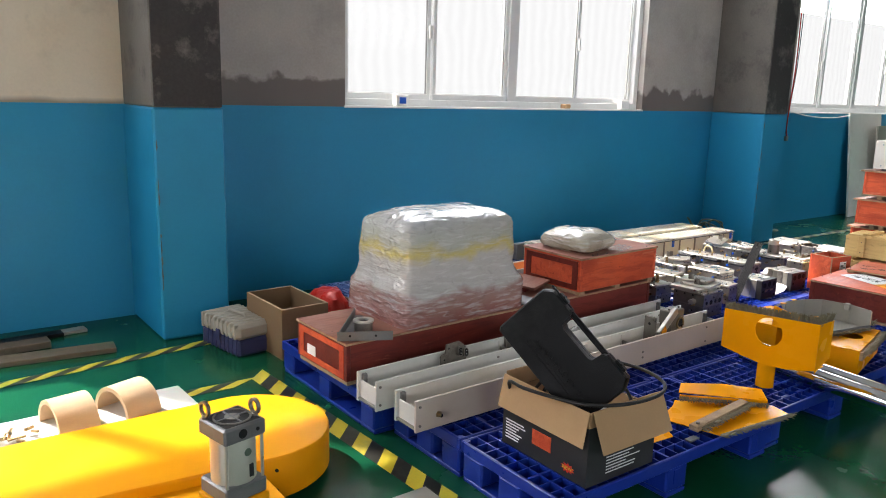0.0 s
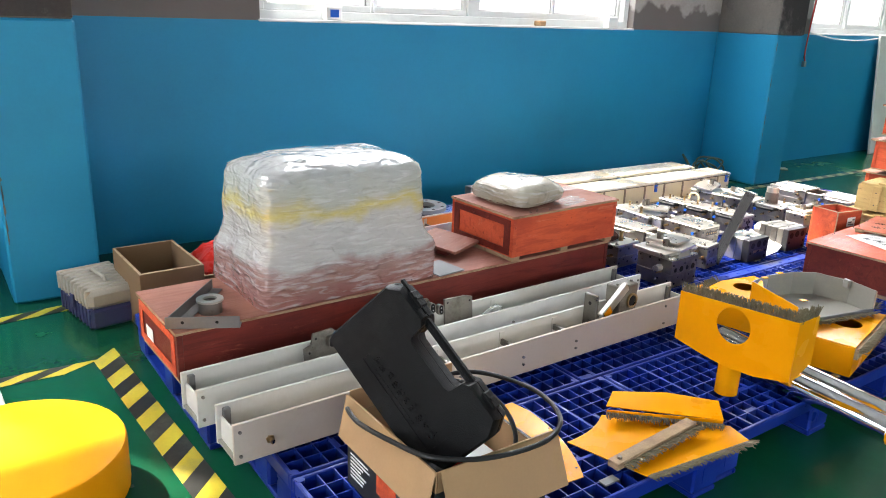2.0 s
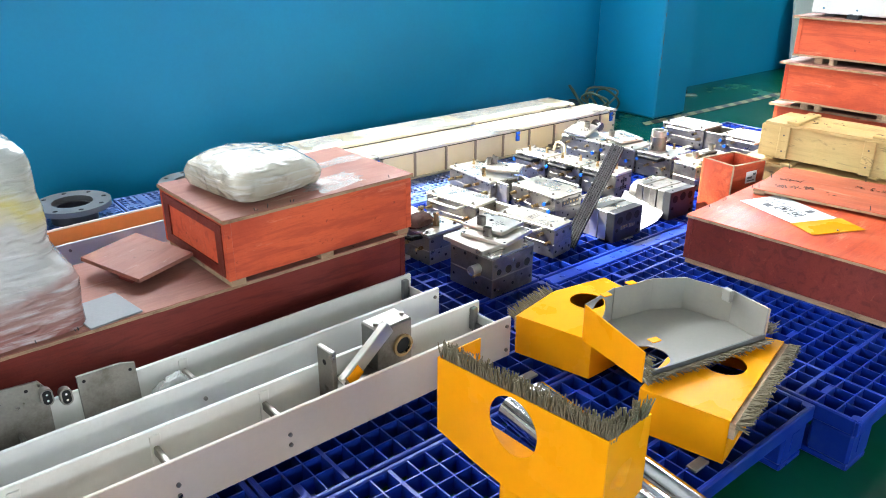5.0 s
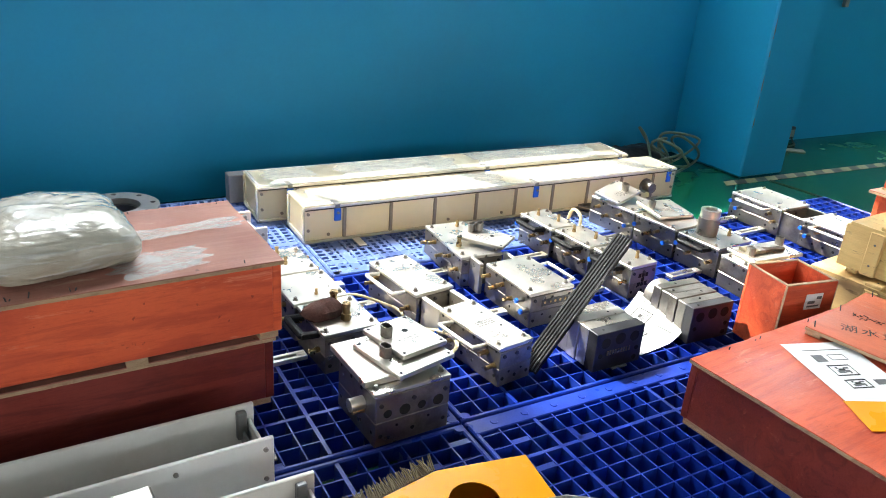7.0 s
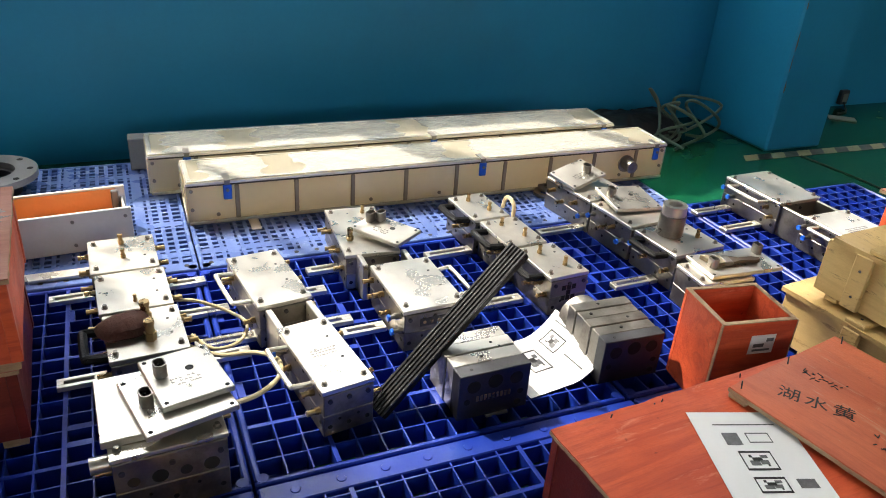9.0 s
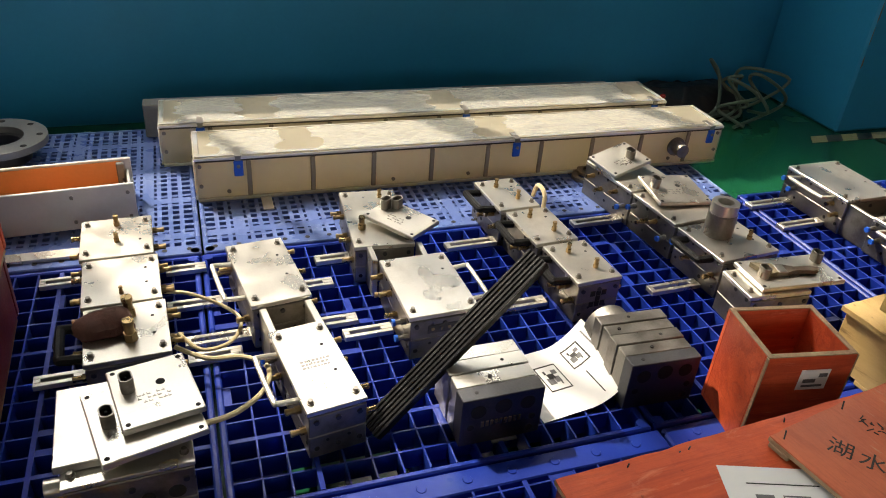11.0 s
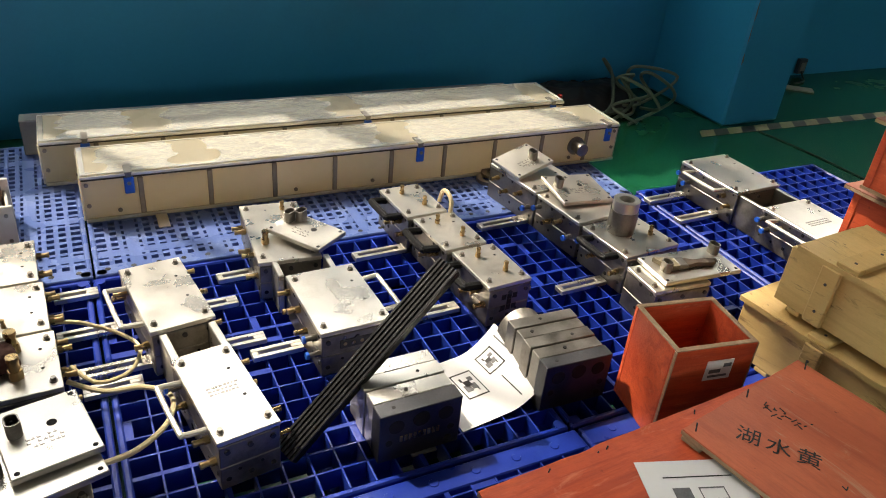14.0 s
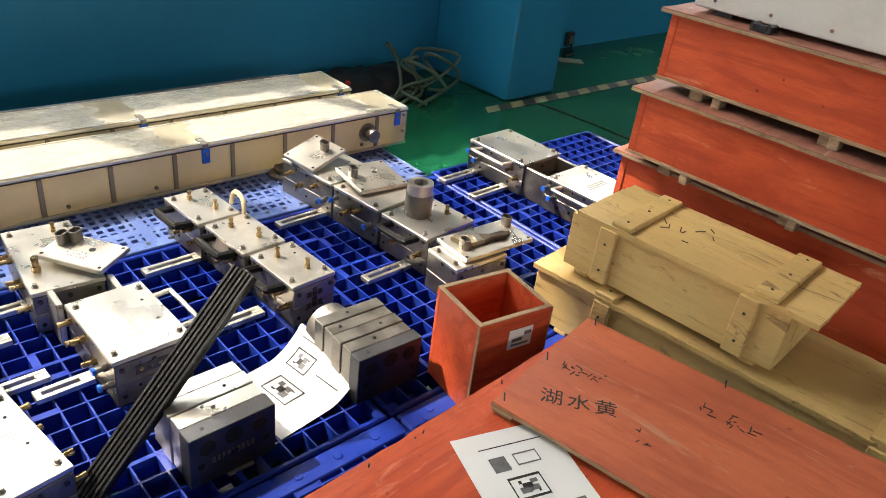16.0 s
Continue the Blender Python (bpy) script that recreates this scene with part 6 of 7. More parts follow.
lying_guard(pose(4.235, 2.385, DECK, 0, 0, 0), [(0, 0), (0.06, -0.25), (0.4, -0.25), (0.435, 0.01), (0.22, 0.045)], 0.25, -0.07, 0.055, 0.13, "yellow sheet steel guard lying flat with round hole", ((0.22, 0.045), (0.0, 0.0)))
lying_guard(pose(4.255, 1.665, DECK, 0, 0, 13.5), [(0, 0), (0.49, 0), (0.47, 0.24), (0.0, 0.235)], 0.26, 0.1, 0.06, 0.13, "yellow sheet steel guard with dark hole and bristle edge", ((0.0, 0.0), (0.49, 0.0)))

# upper open guard with grey inside
g = thing("yellow_guard", pose(4.227, 1.905, DECK + 0.1315, 0, 0, -11.5), "open yellow guard with pale grey inside resting on others", "machine guard", "yellow guards")
outl = [(0.0, 0.0), (0.455, 0.0), (0.46, 0.13), (0.4, 0.27), (0.3, 0.31), (0.15, 0.31), (0.0, 0.255)]
part("floor_panel", Mesh().holed(outl, 0.1, 0.09, 0.06, 0.0, 0.003), M_GREYIN, g)
for k in range(1, 5):
    (xa, ya), (xb, yb) = outl[k], outl[k + 1]
    q = math.hypot(xb - xa, yb - ya)
    nx, ny = -(yb - ya) / q * 0.003, (xb - xa) / q * 0.003
    part("back_wall", Mesh().prism([(xa, ya), (xb, yb), (xb + nx, yb + ny), (xa + nx, ya + ny)], 0.0035, 0.11), M_GREYIN, g, "grey inner wall")
(xa, ya), (xb, yb) = outl[5], outl[6]
part("back_wall", Mesh().holed([(0, 0.0035), (math.hypot(xb - xa, yb - ya), 0.0035), (math.hypot(xb - xa, yb - ya), 0.115), (0, 0.11)], 0.08, 0.06, 0.042, 0, 0.003, Matrix.Translation((xa, ya, 0)) @ pose(0, 0, 0, 90, 0, math.degrees(math.atan2(yb - ya, xb - xa)))), M_GREYIN, g, "grey inner wall with round hole")
part("left_wall", Mesh().add([(0, 0, 0), (0, 0.255, 0), (0, 0.255, 0.115), (0, 0.0, 0.09), (-0.003, 0, 0), (-0.003, 0.255, 0), (-0.003, 0.255, 0.115), (-0.003, 0.0, 0.09)], [(0, 1, 2, 3), (4, 5, 6, 7), (0, 1, 5, 4), (1, 2, 6, 5), (2, 3, 7, 6), (3, 0, 4, 7)]), M_YEL, g, "yellow outer wall")
part("front_strip", Mesh().cbox(0, 0.455, -0.006, 0.0, 0, 0.03, 0.001), M_GREYB, g)
for x, y in ((0.08, 0.27), (0.2, 0.3), (0.02, 0.0)):
    part("tab", Mesh().cbox(x, x + 0.03, y, y + 0.022, 0.112, 0.115, 0.0005), M_YEL, g)
part("hinge", Mesh().cbox(0.43, 0.447, 0.12, 0.15, 0.08, 0.118, 0.002), M_GREYIN, g)
part("wood_block", Mesh().cbox(0.462, 0.48, 0.01, 0.11, 0.01, 0.1, 0.003), M_PLY, g)
bristles(g, (0.0, -0.008, 0.012), (0.455, -0.008, 0.012), 0.028, (0, -1, 0.25), seed=4, across=(0, 0, 1))
bristles(g, (0.485, 0.0, 0.03), (0.485, 0.12, 0.03), 0.028, (1, 0, 0.3), seed=5, across=(0, 0, 1), rows=4)
bristles(g, (0.0, -0.004, 0.01), (0.0, -0.004, 0.085), 0.026, (0.1, -1, 0.0), seed=9, across=(1, 0, 0))

# flat plates
def curved(pts_a, pts_b, z0, z1, m):
    m.prism(list(pts_a) + list(reversed(pts_b)), z0, z1)
    return m


def arc(x0, y0, x1, y1, sag, n=10):
    dx, dy = x1 - x0, y1 - y0
    q = math.hypot(dx, dy)
    return [(x0 + dx * i / n - dy / q * sag * 4 * (i / n) * (1 - i / n), y0 + dy * i / n + dx / q * sag * 4 * (i / n) * (1 - i / n)) for i in range(n + 1)]


def flat_plate(name, poly, z, label, holes=()):
    p = thing(name, pose(0, 0, z), label, "plate", "yellow plates")
    part("plate", Mesh().prism(poly, 0, 0.003), M_YEL, p)
    for x, y in holes:
        part("hole", Mesh().cyl((x, y, 0.003), (x, y, 0.0036), 0.004, n=10), M_HOLE, p)
    return p


flat_plate("yellow_plate", [(2.66, 2.2)] + [(2.96, 2.2)] + arc(2.975, 2.17, 2.857, 1.735, 0.035)[1:] + [(2.66, 1.75)], DECK + 0.001, "flat yellow sheet steel plate with curved edge on the pallet", ((2.955, 2.0), (2.87, 1.78)))
yp = flat_plate("yellow_plate", arc(3.17, 1.965, 2.945, 1.9, 0.02) + [(3.02, 1.63), (3.475, 1.585), (3.5, 1.68)], DECK + 0.005, "flat yellow plate with bristle edge on the pallet", ((3.02, 1.68),))
bristles(yp, (3.02, 1.625, 0.005), (3.475, 1.58, 0.005), 0.028, (0, -1, 0.15), seed=6, across=(0, 0, 1))
yp2 = thing("yellow_plate", pose(3.16, 1.94, DECK + 0.055, 4, 3, -36), "narrow yellow guard strip with bristles resting on the plates", "plate", "yellow plates")
part("plate", Mesh().prism([(0, -0.0), (0.4, -0.02), (0.42, 0.1), (0.24, 0.125), (0.04, 0.1)], 0, 0.003), M_YEL, yp2)
part("flange", Mesh().box(0, 0.4, -0.021, -0.018, -0.02, 0.0), M_YEL, yp2)
bristles(yp2, (0, -0.02, -0.012), (0.4, -0.03, -0.012), 0.02, (0, -1, -0.35), seed=7, across=(0, 0, 1))
ws = thing("brush_strip", pose(2.955, 1.69, DECK + 0.012, 0, -2, 3), "wooden brush strip with bolt heads lying on a yellow plate", "brush strip")
part("batten", Mesh().cbox(0, 0.4, 0, 0.042, 0, 0.024, 0.002), M_EDGE, ws)
part("bolt", Mesh().cyl((0.03, 0.02, 0.024), (0.03, 0.02, 0.032), 0.008, n=6), M_STEELD, ws)
bristles(ws, (0.03, 0.0, 0.01), (0.4, 0.0, 0.01), 0.03, (0, -1, 0.1), seed=8, across=(0, 0, 1))

# twin chrome tubes joined by a yellow end plate, lying across the pallet
ch = thing("twin_chrome_tubes", pose(0, 0, 0), "pair of polished stainless tubes with yellow end plate and spindles", "steel tubes")
for x0, x1 in ((3.875, 3.96), (3.969, 4.054)):
    A, B = Vector((x1, 2.12, DECK + 0.047)), Vector((x0, 1.325, DECK + 0.047))
    dd = (B - A).normalized()
    part("tube", Mesh().cyl(A, B, 0.046, n=48), M_CHROME, ch)
    part("end_rim", Mesh().ring(B - dd * 0.012, B - dd * 0.001, 0.045, 0.0475, 48), M_CHROME, ch)
    cap = part("end_cap", Mesh().cyl(B, B + dd * 0.012, 0.046, n=40), M_YEL, ch, "round yellow end plate")
    part("spindle", Mesh().cyl(B + dd * 0.0125, B + dd * 0.06, 0.012, n=18).cyl(B + dd * 0.0595, B + dd * 0.09, 0.0095, n=16), M_YEL, cap, "stepped yellow spindle")
part("web", Mesh().box(3.9, 3.946, 1.314, 1.3235, DECK + 0.02, DECK + 0.074), M_YEL, ch)

# ---- carton with tool case ----
cx0, cx1, cy0, cy1, ch_ = 2.245, 2.61, 1.645, 2.095, 0.225
cb = thing("carton", pose(cx0, cy0, DECK), "open black printed cardboard box with brown flaps", "carton")
L, D = cx1 - cx0, cy1 - cy0
for n_, mm in (("front_wall", Mesh().box(0, L, 0, 0.005, 0, ch_)), ("back_wall", Mesh().box(0, L, D - 0.005, D, 0, ch_)), ("left_wall", Mesh().box(0, 0.005, 0.005, D - 0.005, 0, ch_)), ("right_wall", Mesh().box(L - 0.005, L, 0.005, D - 0.005, 0, ch_)), ("bottom", Mesh().box(0.005, L - 0.005, 0.005, D - 0.005, 0, 0.006))):
    part(n_, mm, M_CARDP, cb)
for n_, mm in (("inner_lining", Mesh().box(0.006, L - 0.006, D - 0.008, D - 0.006, 0.006, ch_)), ("inner_lining", Mesh().box(L - 0.008, L - 0.006, 0.008, D - 0.008, 0.006, ch_))):
    part(n_, mm, M_CARD, cb)
part("left_flap", Mesh().cbox(-0.004, 0, 0, D, -0.13, 0, 0.001, pose(0, 0, ch_ + 0.06, 0, 12, 0)), M_CARD, cb, "brown flap folded down outside")
part("left_upper", Mesh().box(0.0, 0.004, 0.002, D - 0.002, ch_, ch_ + 0.058), M_CARD, cb)
part("front_flap", Mesh().cbox(0.01, L + 0.02, -0.004, 0, -0.15, 0, 0.001, pose(0, 0, ch_ + 0.06, -24, 0, 0)), M_CARD, cb, "brown flap folded down outside")
part("front_upper", Mesh().box(0.006, L - 0.004, 0.001, 0.005, ch_, ch_ + 0.058), M_CARD, cb)
part("right_flap", Mesh().cbox(0, 0.004, 0.01, D, -0.12, 0, 0.001, pose(L, 0, ch_, 0, -14, 0)), M_CARD, cb)
part("back_upper", Mesh().box(0.006, L - 0.004, D - 0.005, D - 0.001, ch_, ch_ + 0.07), M_CARD, cb)
pr = Mesh()
rng = random.Random(3)
for k in range(7):
    pr.box(-0.0012, -0.0002, D - 0.03 - rng.uniform(0.05, 0.1), D - 0.02, 0.03 + k * 0.012, 0.035 + k * 0.012)
    pr.box(0.1 + 0.0 * k, 0.1 + rng.uniform(0.1, 0.2), -0.0012, -0.0002, 0.03 + k * 0.012, 0.034 + k * 0.012)
part("print", pr, M_PAPER, cb, "rows of small white print")
part("picture", Mesh().box(-0.0014, -0.0002, 0.18, 0.28, 0.06, 0.12), M_RED, cb, "red printed picture of a tool")
star = Mesh().prism([(math.cos(k * math.pi / 10) * (0.035 if k % 2 else 0.022), math.sin(k * math.pi / 10) * (0.02 if k % 2 else 0.012)) for k in range(20)], 0, 0.0014, Matrix.Translation((-0.0002, 0.09, 0.04)) @ pose(0, 0, 0, 90, 0, -90))
st = part("starburst", star, M_REDBAG, cb, "red starburst reading NEW")
tx = bpy.data.curves.new("new_word", "FONT")
tx.body, tx.size, tx.extrude, tx.align_x, tx.align_y = "NEW!", 0.02, 0.0003, "CENTER", "CENTER"
tx.materials.append(M_TAPEY)
word = new("new_word", tx)
word.parent = st
word.matrix_basis = Matrix.Translation((-0.002, 0.09, 0.04)) @ pose(0, 0, 0, 90, 0, -90)

# tool case: local x across its width, local y down its length, local z into its thickness
P1, P2, P3 = Vector((2.165, 2.067, 0.664)), Vector((2.289, 1.933, 0.852)), Vector((2.408, 1.62, 0.53))
ux = (P2 - P1).normalized()
vy = (P3 - P2)
vy = (vy - ux * vy.dot(ux)).normalized()
wz = ux.cross(vy)
frame_ = Matrix((ux, vy, wz)).transposed().to_4x4()
case = thing("tool_case", Matrix.Translation(P1) @ frame_, "black moulded plastic tool case leaning out of the carton", "tool case")
CW, CL = (P2 - P1).length, 0.465
shape = [(0.0, 0.01), (0.012, 0.0), (CW - 0.03, 0.0), (CW, 0.03), (CW, 0.125), (CW - 0.012, 0.14), (CW - 0.055, 0.145), (CW - 0.062, 0.16), (CW - 0.062, 0.3), (CW - 0.055, 0.315), (CW - 0.012, 0.32), (CW, 0.335), (CW, 0.44), (CW - 0.04, CL), (0.06, CL), (0.0, 0.36)]
def grown(poly, k):
    cx, cy = CW * 0.45, CL * 0.5
    return [(cx + (x - cx) * k, cy + (y - cy) * k) for x, y in poly]
n_ = len(shape)
half = Mesh()
lev = [(0.0, 0.965), (0.008, 0.985), (0.02, 1.0), (0.04, 1.0)]
for z, k in lev:
    half.v += [(x, y, z) for x, y in grown(shape, k)]
for j in range(len(lev) - 1):
    half.f += [(j * n_ + i, j * n_ + (i + 1) % n_, (j + 1) * n_ + (i + 1) % n_, (j + 1) * n_ + i) for i in range(n_)]
half.f += [tuple(range(n_)), tuple(range((len(lev) - 1) * n_, len(lev) * n_))]
part("front_shell", half, M_BLACK, case)
back = Mesh()
back.v = [(x, y, 0.086 - z) for x, y, z in half.v]
back.f = list(half.f)
part("back_shell", back, M_BLACK, case)
part("seam", Mesh().prism(grown(shape, 0.985), 0.039, 0.047), M_RUBBER, case)
part("handle", Mesh().cbox(CW - 0.022, CW - 0.002, 0.128, 0.332, 0.03, 0.056, 0.006), M_BLACK, case, "moulded carrying handle")
for y in (0.05, 0.365):
    part("latch", Mesh().cbox(CW - 0.004, CW + 0.009, y, y + 0.05, 0.02, 0.066, 0.004).cbox(CW + 0.005, CW + 0.012, y + 0.02, y + 0.028, 0.024, 0.062, 0.001), M_BLACK, case)
part("edge_groove", Mesh().cbox(CW - 0.004, CW + 0.004, 0.01, 0.12, 0.034, 0.052, 0.002), M_BLACK, case)
em = Mesh()
rng = random.Random(8)
em.cbox(0.055, 0.0575, 0.11, 0.4, -0.0022, 0.001, 0.0005).cbox(0.055, 0.12, 0.4, 0.4025, -0.0022, 0.001, 0.0005).cbox(0.055, 0.08, 0.108, 0.1105, -0.0022, 0.001, 0.0005)
for k in range(10):
    y = 0.125 + k * 0.026
    for s in range(4):
        a, b = rng.uniform(0.08, 0.098), rng.uniform(0, 0.018)
        em.cbox(a, a + rng.uniform(0.003, 0.014), y + b, y + b + 0.0028, -0.004, 0.001, 0.0004)
        em.cbox(a, a + 0.0028, y + b * 0.5, y + b * 0.5 + rng.uniform(0.005, 0.014), -0.004, 0.001, 0.0004)
    em.cbox(0.064, 0.07, y * 0.7 + 0.06, y * 0.7 + 0.07, -0.0018, 0.001, 0.0004)
part("embossing", em, M_BLACK, case, "raised moulded lettering, unreadable")

cable = thing("black_cable", pose(0, 0, 0), "thick black rubber cable coiled over the carton rim", "cable")
part("coil", Mesh().tube([(2.27, 2.07, 0.36), (2.21, 2.03, 0.455), (2.19, 1.93, 0.468), (2.215, 1.81, 0.47), (2.255, 1.7, 0.472), (2.345, 1.63, 0.472), (2.46, 1.6, 0.472), (2.57, 1.6, 0.478), (2.655, 1.66, 0.482), (2.69, 1.78, 0.485), (2.665, 1.9, 0.485), (2.6, 2.0, 0.48), (2.5, 2.05, 0.45), (2.4, 2.04, 0.36)], 0.0068, 10), M_RUBBER, cable)
part("coil", Mesh().tube([(2.36, 2.05, 0.38), (2.48, 2.04, 0.455), (2.57, 1.97, 0.465), (2.6, 1.85, 0.45), (2.575, 1.74, 0.4), (2.5, 1.69, 0.3)], 0.0068, 10), M_RUBBER, cable)
inb = thing("red_white_package", pose(2.42, 1.7, DECK + 0.15, 8, 18, 12), "white and red product package lying inside the carton", "package")
part("box", Mesh().cbox(-0.03, 0.13, -0.03, 0.16, 0, 0.05, 0.003), M_REDBAG, inb)
part("white_panel", Mesh().box(-0.02, 0.12, -0.02, 0.15, 0.0505, 0.052), M_PAPER, inb)
support = thing("black_tool", pose(2.44, 1.78, DECK + 0.006), "dark tool body lying at the bottom of the carton", "tool")
part("body", Mesh().cbox(-0.12, 0.12, -0.1, 0.1, 0, 0.14, 0.02), M_BLACK, support)

# ---- on the long crate ----
ang = thing("angle_frame", pose(1.985, 2.965, CRATE_TOP + 0.001, 0, 0, -27), "grey triangular steel bracket lying on the crate lid", "bracket")
part("front_leg", Mesh().cbox(-0.01, 0.25, -0.004, 0.0, 0, 0.045, 0.001).cbox(-0.01, 0.25, 0.0, 0.045, 0, 0.004, 0.001), M_GREYB, ang)
part("slant_leg", Mesh().cbox(0.0, 0.4, -0.004, 0.0, 0, 0.045, 0.001, pose(0, 0.01, 0, 0, 0, 77)).cbox(0.02, 0.4, -0.045, -0.004, 0.001, 0.005, 0.001, pose(0, 0.01, 0, 0, 0, 77)), M_GREYB, ang)
for x in (0.05, 0.17):
    part("hole", Mesh().cyl((x, -0.0046, 0.024), (x, -0.003, 0.024), 0.006, n=12), M_HOLE, ang)
cl = thing("steel_collar", pose(2.165, 3.05, CRATE_TOP + 0.001), "short turned steel flanged collar on the crate lid", "collar")
part("barrel", Mesh().ring((0, 0, 0), (0, 0, 0.045), 0.028, 0.044, 32), M_STEELD, cl)
part("flange", Mesh().ring((0, 0, 0.0455), (0, 0, 0.054), 0.026, 0.05, 32), M_STEEL, cl)
rs = thing("plywood_offcut", pose(3.34, 3.1, CRATE_TOP + 0.03, 4, -2, 22), "square red plywood offcut lying on a batten", "board")
part("board", Mesh().cbox(0, 0.22, 0, 0.26, 0, 0.014, 0.001), M_REDTOP, rs)
part("batten", Mesh().cbox(0.02, 0.2, 0.06, 0.12, -0.03, -0.0005, 0.002), M_RED_SHADED, rs)
gp = thing("steel_plate", pose(3.15, 2.945, CRATE_TOP + 0.001, 0, 0, 8), "thin grey steel plate on the crate lid", "steel plate")
part("plate", Mesh().cbox(0, 0.15, 0, 0.17, 0, 0.006, 0.001), M_GREYB, gp)

# ---- by the first column ----
tb = thing("tool_box", pose(1.9, 4.0, 0.0, 0, 0, 100), "grey ribbed plastic tool box with navy base on the floor", "tool box")
part("base", Mesh().cbox(0, 0.42, -0.24, 0.0, 0, 0.1, 0.012), M_NAVY, tb)
part("lid", Mesh().cbox(-0.006, 0.426, -0.246, 0.006, 0.101, 0.19, 0.02), M_GREYP, tb)
for k in range(9):
    part("rib", Mesh().cbox(0.02 + k * 0.045, 0.042 + k * 0.045, -0.252, 0.012, 0.104, 0.195, 0.005), M_GREYP, tb)
    part("base_rib", Mesh().cbox(0.02 + k * 0.045, 0.034 + k * 0.045, -0.246, 0.006, 0.004, 0.094, 0.003), M_NAVY, tb)
part("handle", Mesh().tube([(0.12, -0.12, 0.19), (0.13, -0.12, 0.205), (0.15, -0.12, 0.208), (0.27, -0.12, 0.208), (0.29, -0.12, 0.205), (0.3, -0.12, 0.19)], 0.009, 8), M_GREYP, tb)
part("latch", Mesh().cbox(0.19, 0.23, 0.006, 0.016, 0.06, 0.13, 0.003), M_NAVY, tb)
cd = open_box(pose(2.09, 3.83, 0.0, 0, 0, 2), 0.3, 0.47, 0.3, 0.012, M_FIBRE, M_EDGE, "open brown fibreboard box with clutter inside", name="fibreboard_box")
ctr = bulge([(0, 0.02), (0.03, 0.0), (0.06, 0.02), (0.08, 0.05)], 0.2, 0.16, 0.05, 30, 0.02, 40)
solid("paper_wad", ctr, M_PAPER, "crumpled pale packing inside the fibreboard box", "packing", at=pose(2.22, 4.0, 0.013))
cd2 = open_box(pose(2.42, 3.95, 0.0, 0, 0, 0), 0.3, 0.4, 0.2, 0.012, M_FIBRE, M_EDGE, "lower brown box holding a red plastic bag", name="fibreboard_box")
solid("red_plastic_bag", bulge([(0, 0.03), (0.03, 0.0), (0.09, 0.0), (0.14, 0.03), (0.17, 0.07), (0.185, 0.1)], 0.25, 0.27, 0.08, 40, 0.03, 64), M_REDBAG, "crumpled red plastic bag in a box", "bag", at=pose(2.57, 4.2, 0.09))

# floor planks and scraps by the wall
def plank(x, y, z, L, D, H, rz, material, label):
    solid("plank", Mesh().cbox(0, L, 0, D, 0, H, 0.003), material, label, "plank", at=pose(x, y, z, 0, 0, rz))
plank(0.25, 4.58, 0.0, 1.1, 0.13, 0.03, -6, M_OLDWOOD, "weathered wooden plank on the floor by the wall")
plank(0.3, 4.72, 0.0, 0.75, 0.12, 0.04, 2, M_OLDWOOD, "grey brown wooden plank on the floor by the wall")
plank(0.2, 4.87, 0.0, 0.95, 0.09, 0.025, 3, M_BLACK, "dark bar on the floor by the wall")
plank(1.05, 4.93, 0.0, 0.24, 0.08, 0.02, 6, M_GREYIN, "short grey board scrap on the floor")

# ---- yellow machine, cylinder and arches ----
ym = thing("yellow_machine_arm", pose(0, 0, 0), "thick warm yellow painted machine arm with round end", "machine arm")
out = [(-0.9, 3.0), (0.6, 3.04)] + [(1.44 + 0.325 * math.cos(a), 2.725 + 0.32 * math.sin(a)) for a in [math.radians(100 - 10 * i) for i in range(20)]] + [(0.5, 2.5), (-0.9, 2.6)]
n_ = len(out)
bodym = Mesh()
for z, k in ((0.03, 0.99), (0.035, 1.0), (0.188, 1.0), (0.197, 0.994), (0.2, 0.985)):
    bodym.v += [(1.0 + (x - 1.0) * k, 2.75 + (y - 2.75) * k, z) for x, y in out]
for j in range(4):
    bodym.f += [(j * n_ + i, j * n_ + (i + 1) % n_, (j + 1) * n_ + (i + 1) % n_, (j + 1) * n_ + i) for i in range(n_)]
bodym.f += [tuple(range(n_)), tuple(range(4 * n_, 5 * n_))]
part("body", bodym, M_YELM, ym)
part("lower_deck", Mesh().cbox(0.2, 1.36, 2.02, 2.47, 0.14, 0.16, 0.003), M_YELM, ym, "lower yellow ledge")
part("ledge_skirt", Mesh().cbox(0.2, 1.34, 2.04, 2.46, 0.0, 0.1395, 0.003), M_YELM, ym)
part("foot_block", Mesh().box(-0.85, 1.3, 2.6, 2.95, 0.0, 0.03), M_GREYB, ym)
for z in (0.07, 0.15):
    part("hole", Mesh().cyl((1.42, 2.399, z), (1.42, 2.408, z), 0.006, n=12), M_HOLE, ym)
solid("floor_slab", Mesh().cbox(1.2, 1.95, 1.55, 2.2, 0.0, 0.02, 0.003), M_GREYIN, "pale grey flat panel on the floor under the yellow arm", "panel")

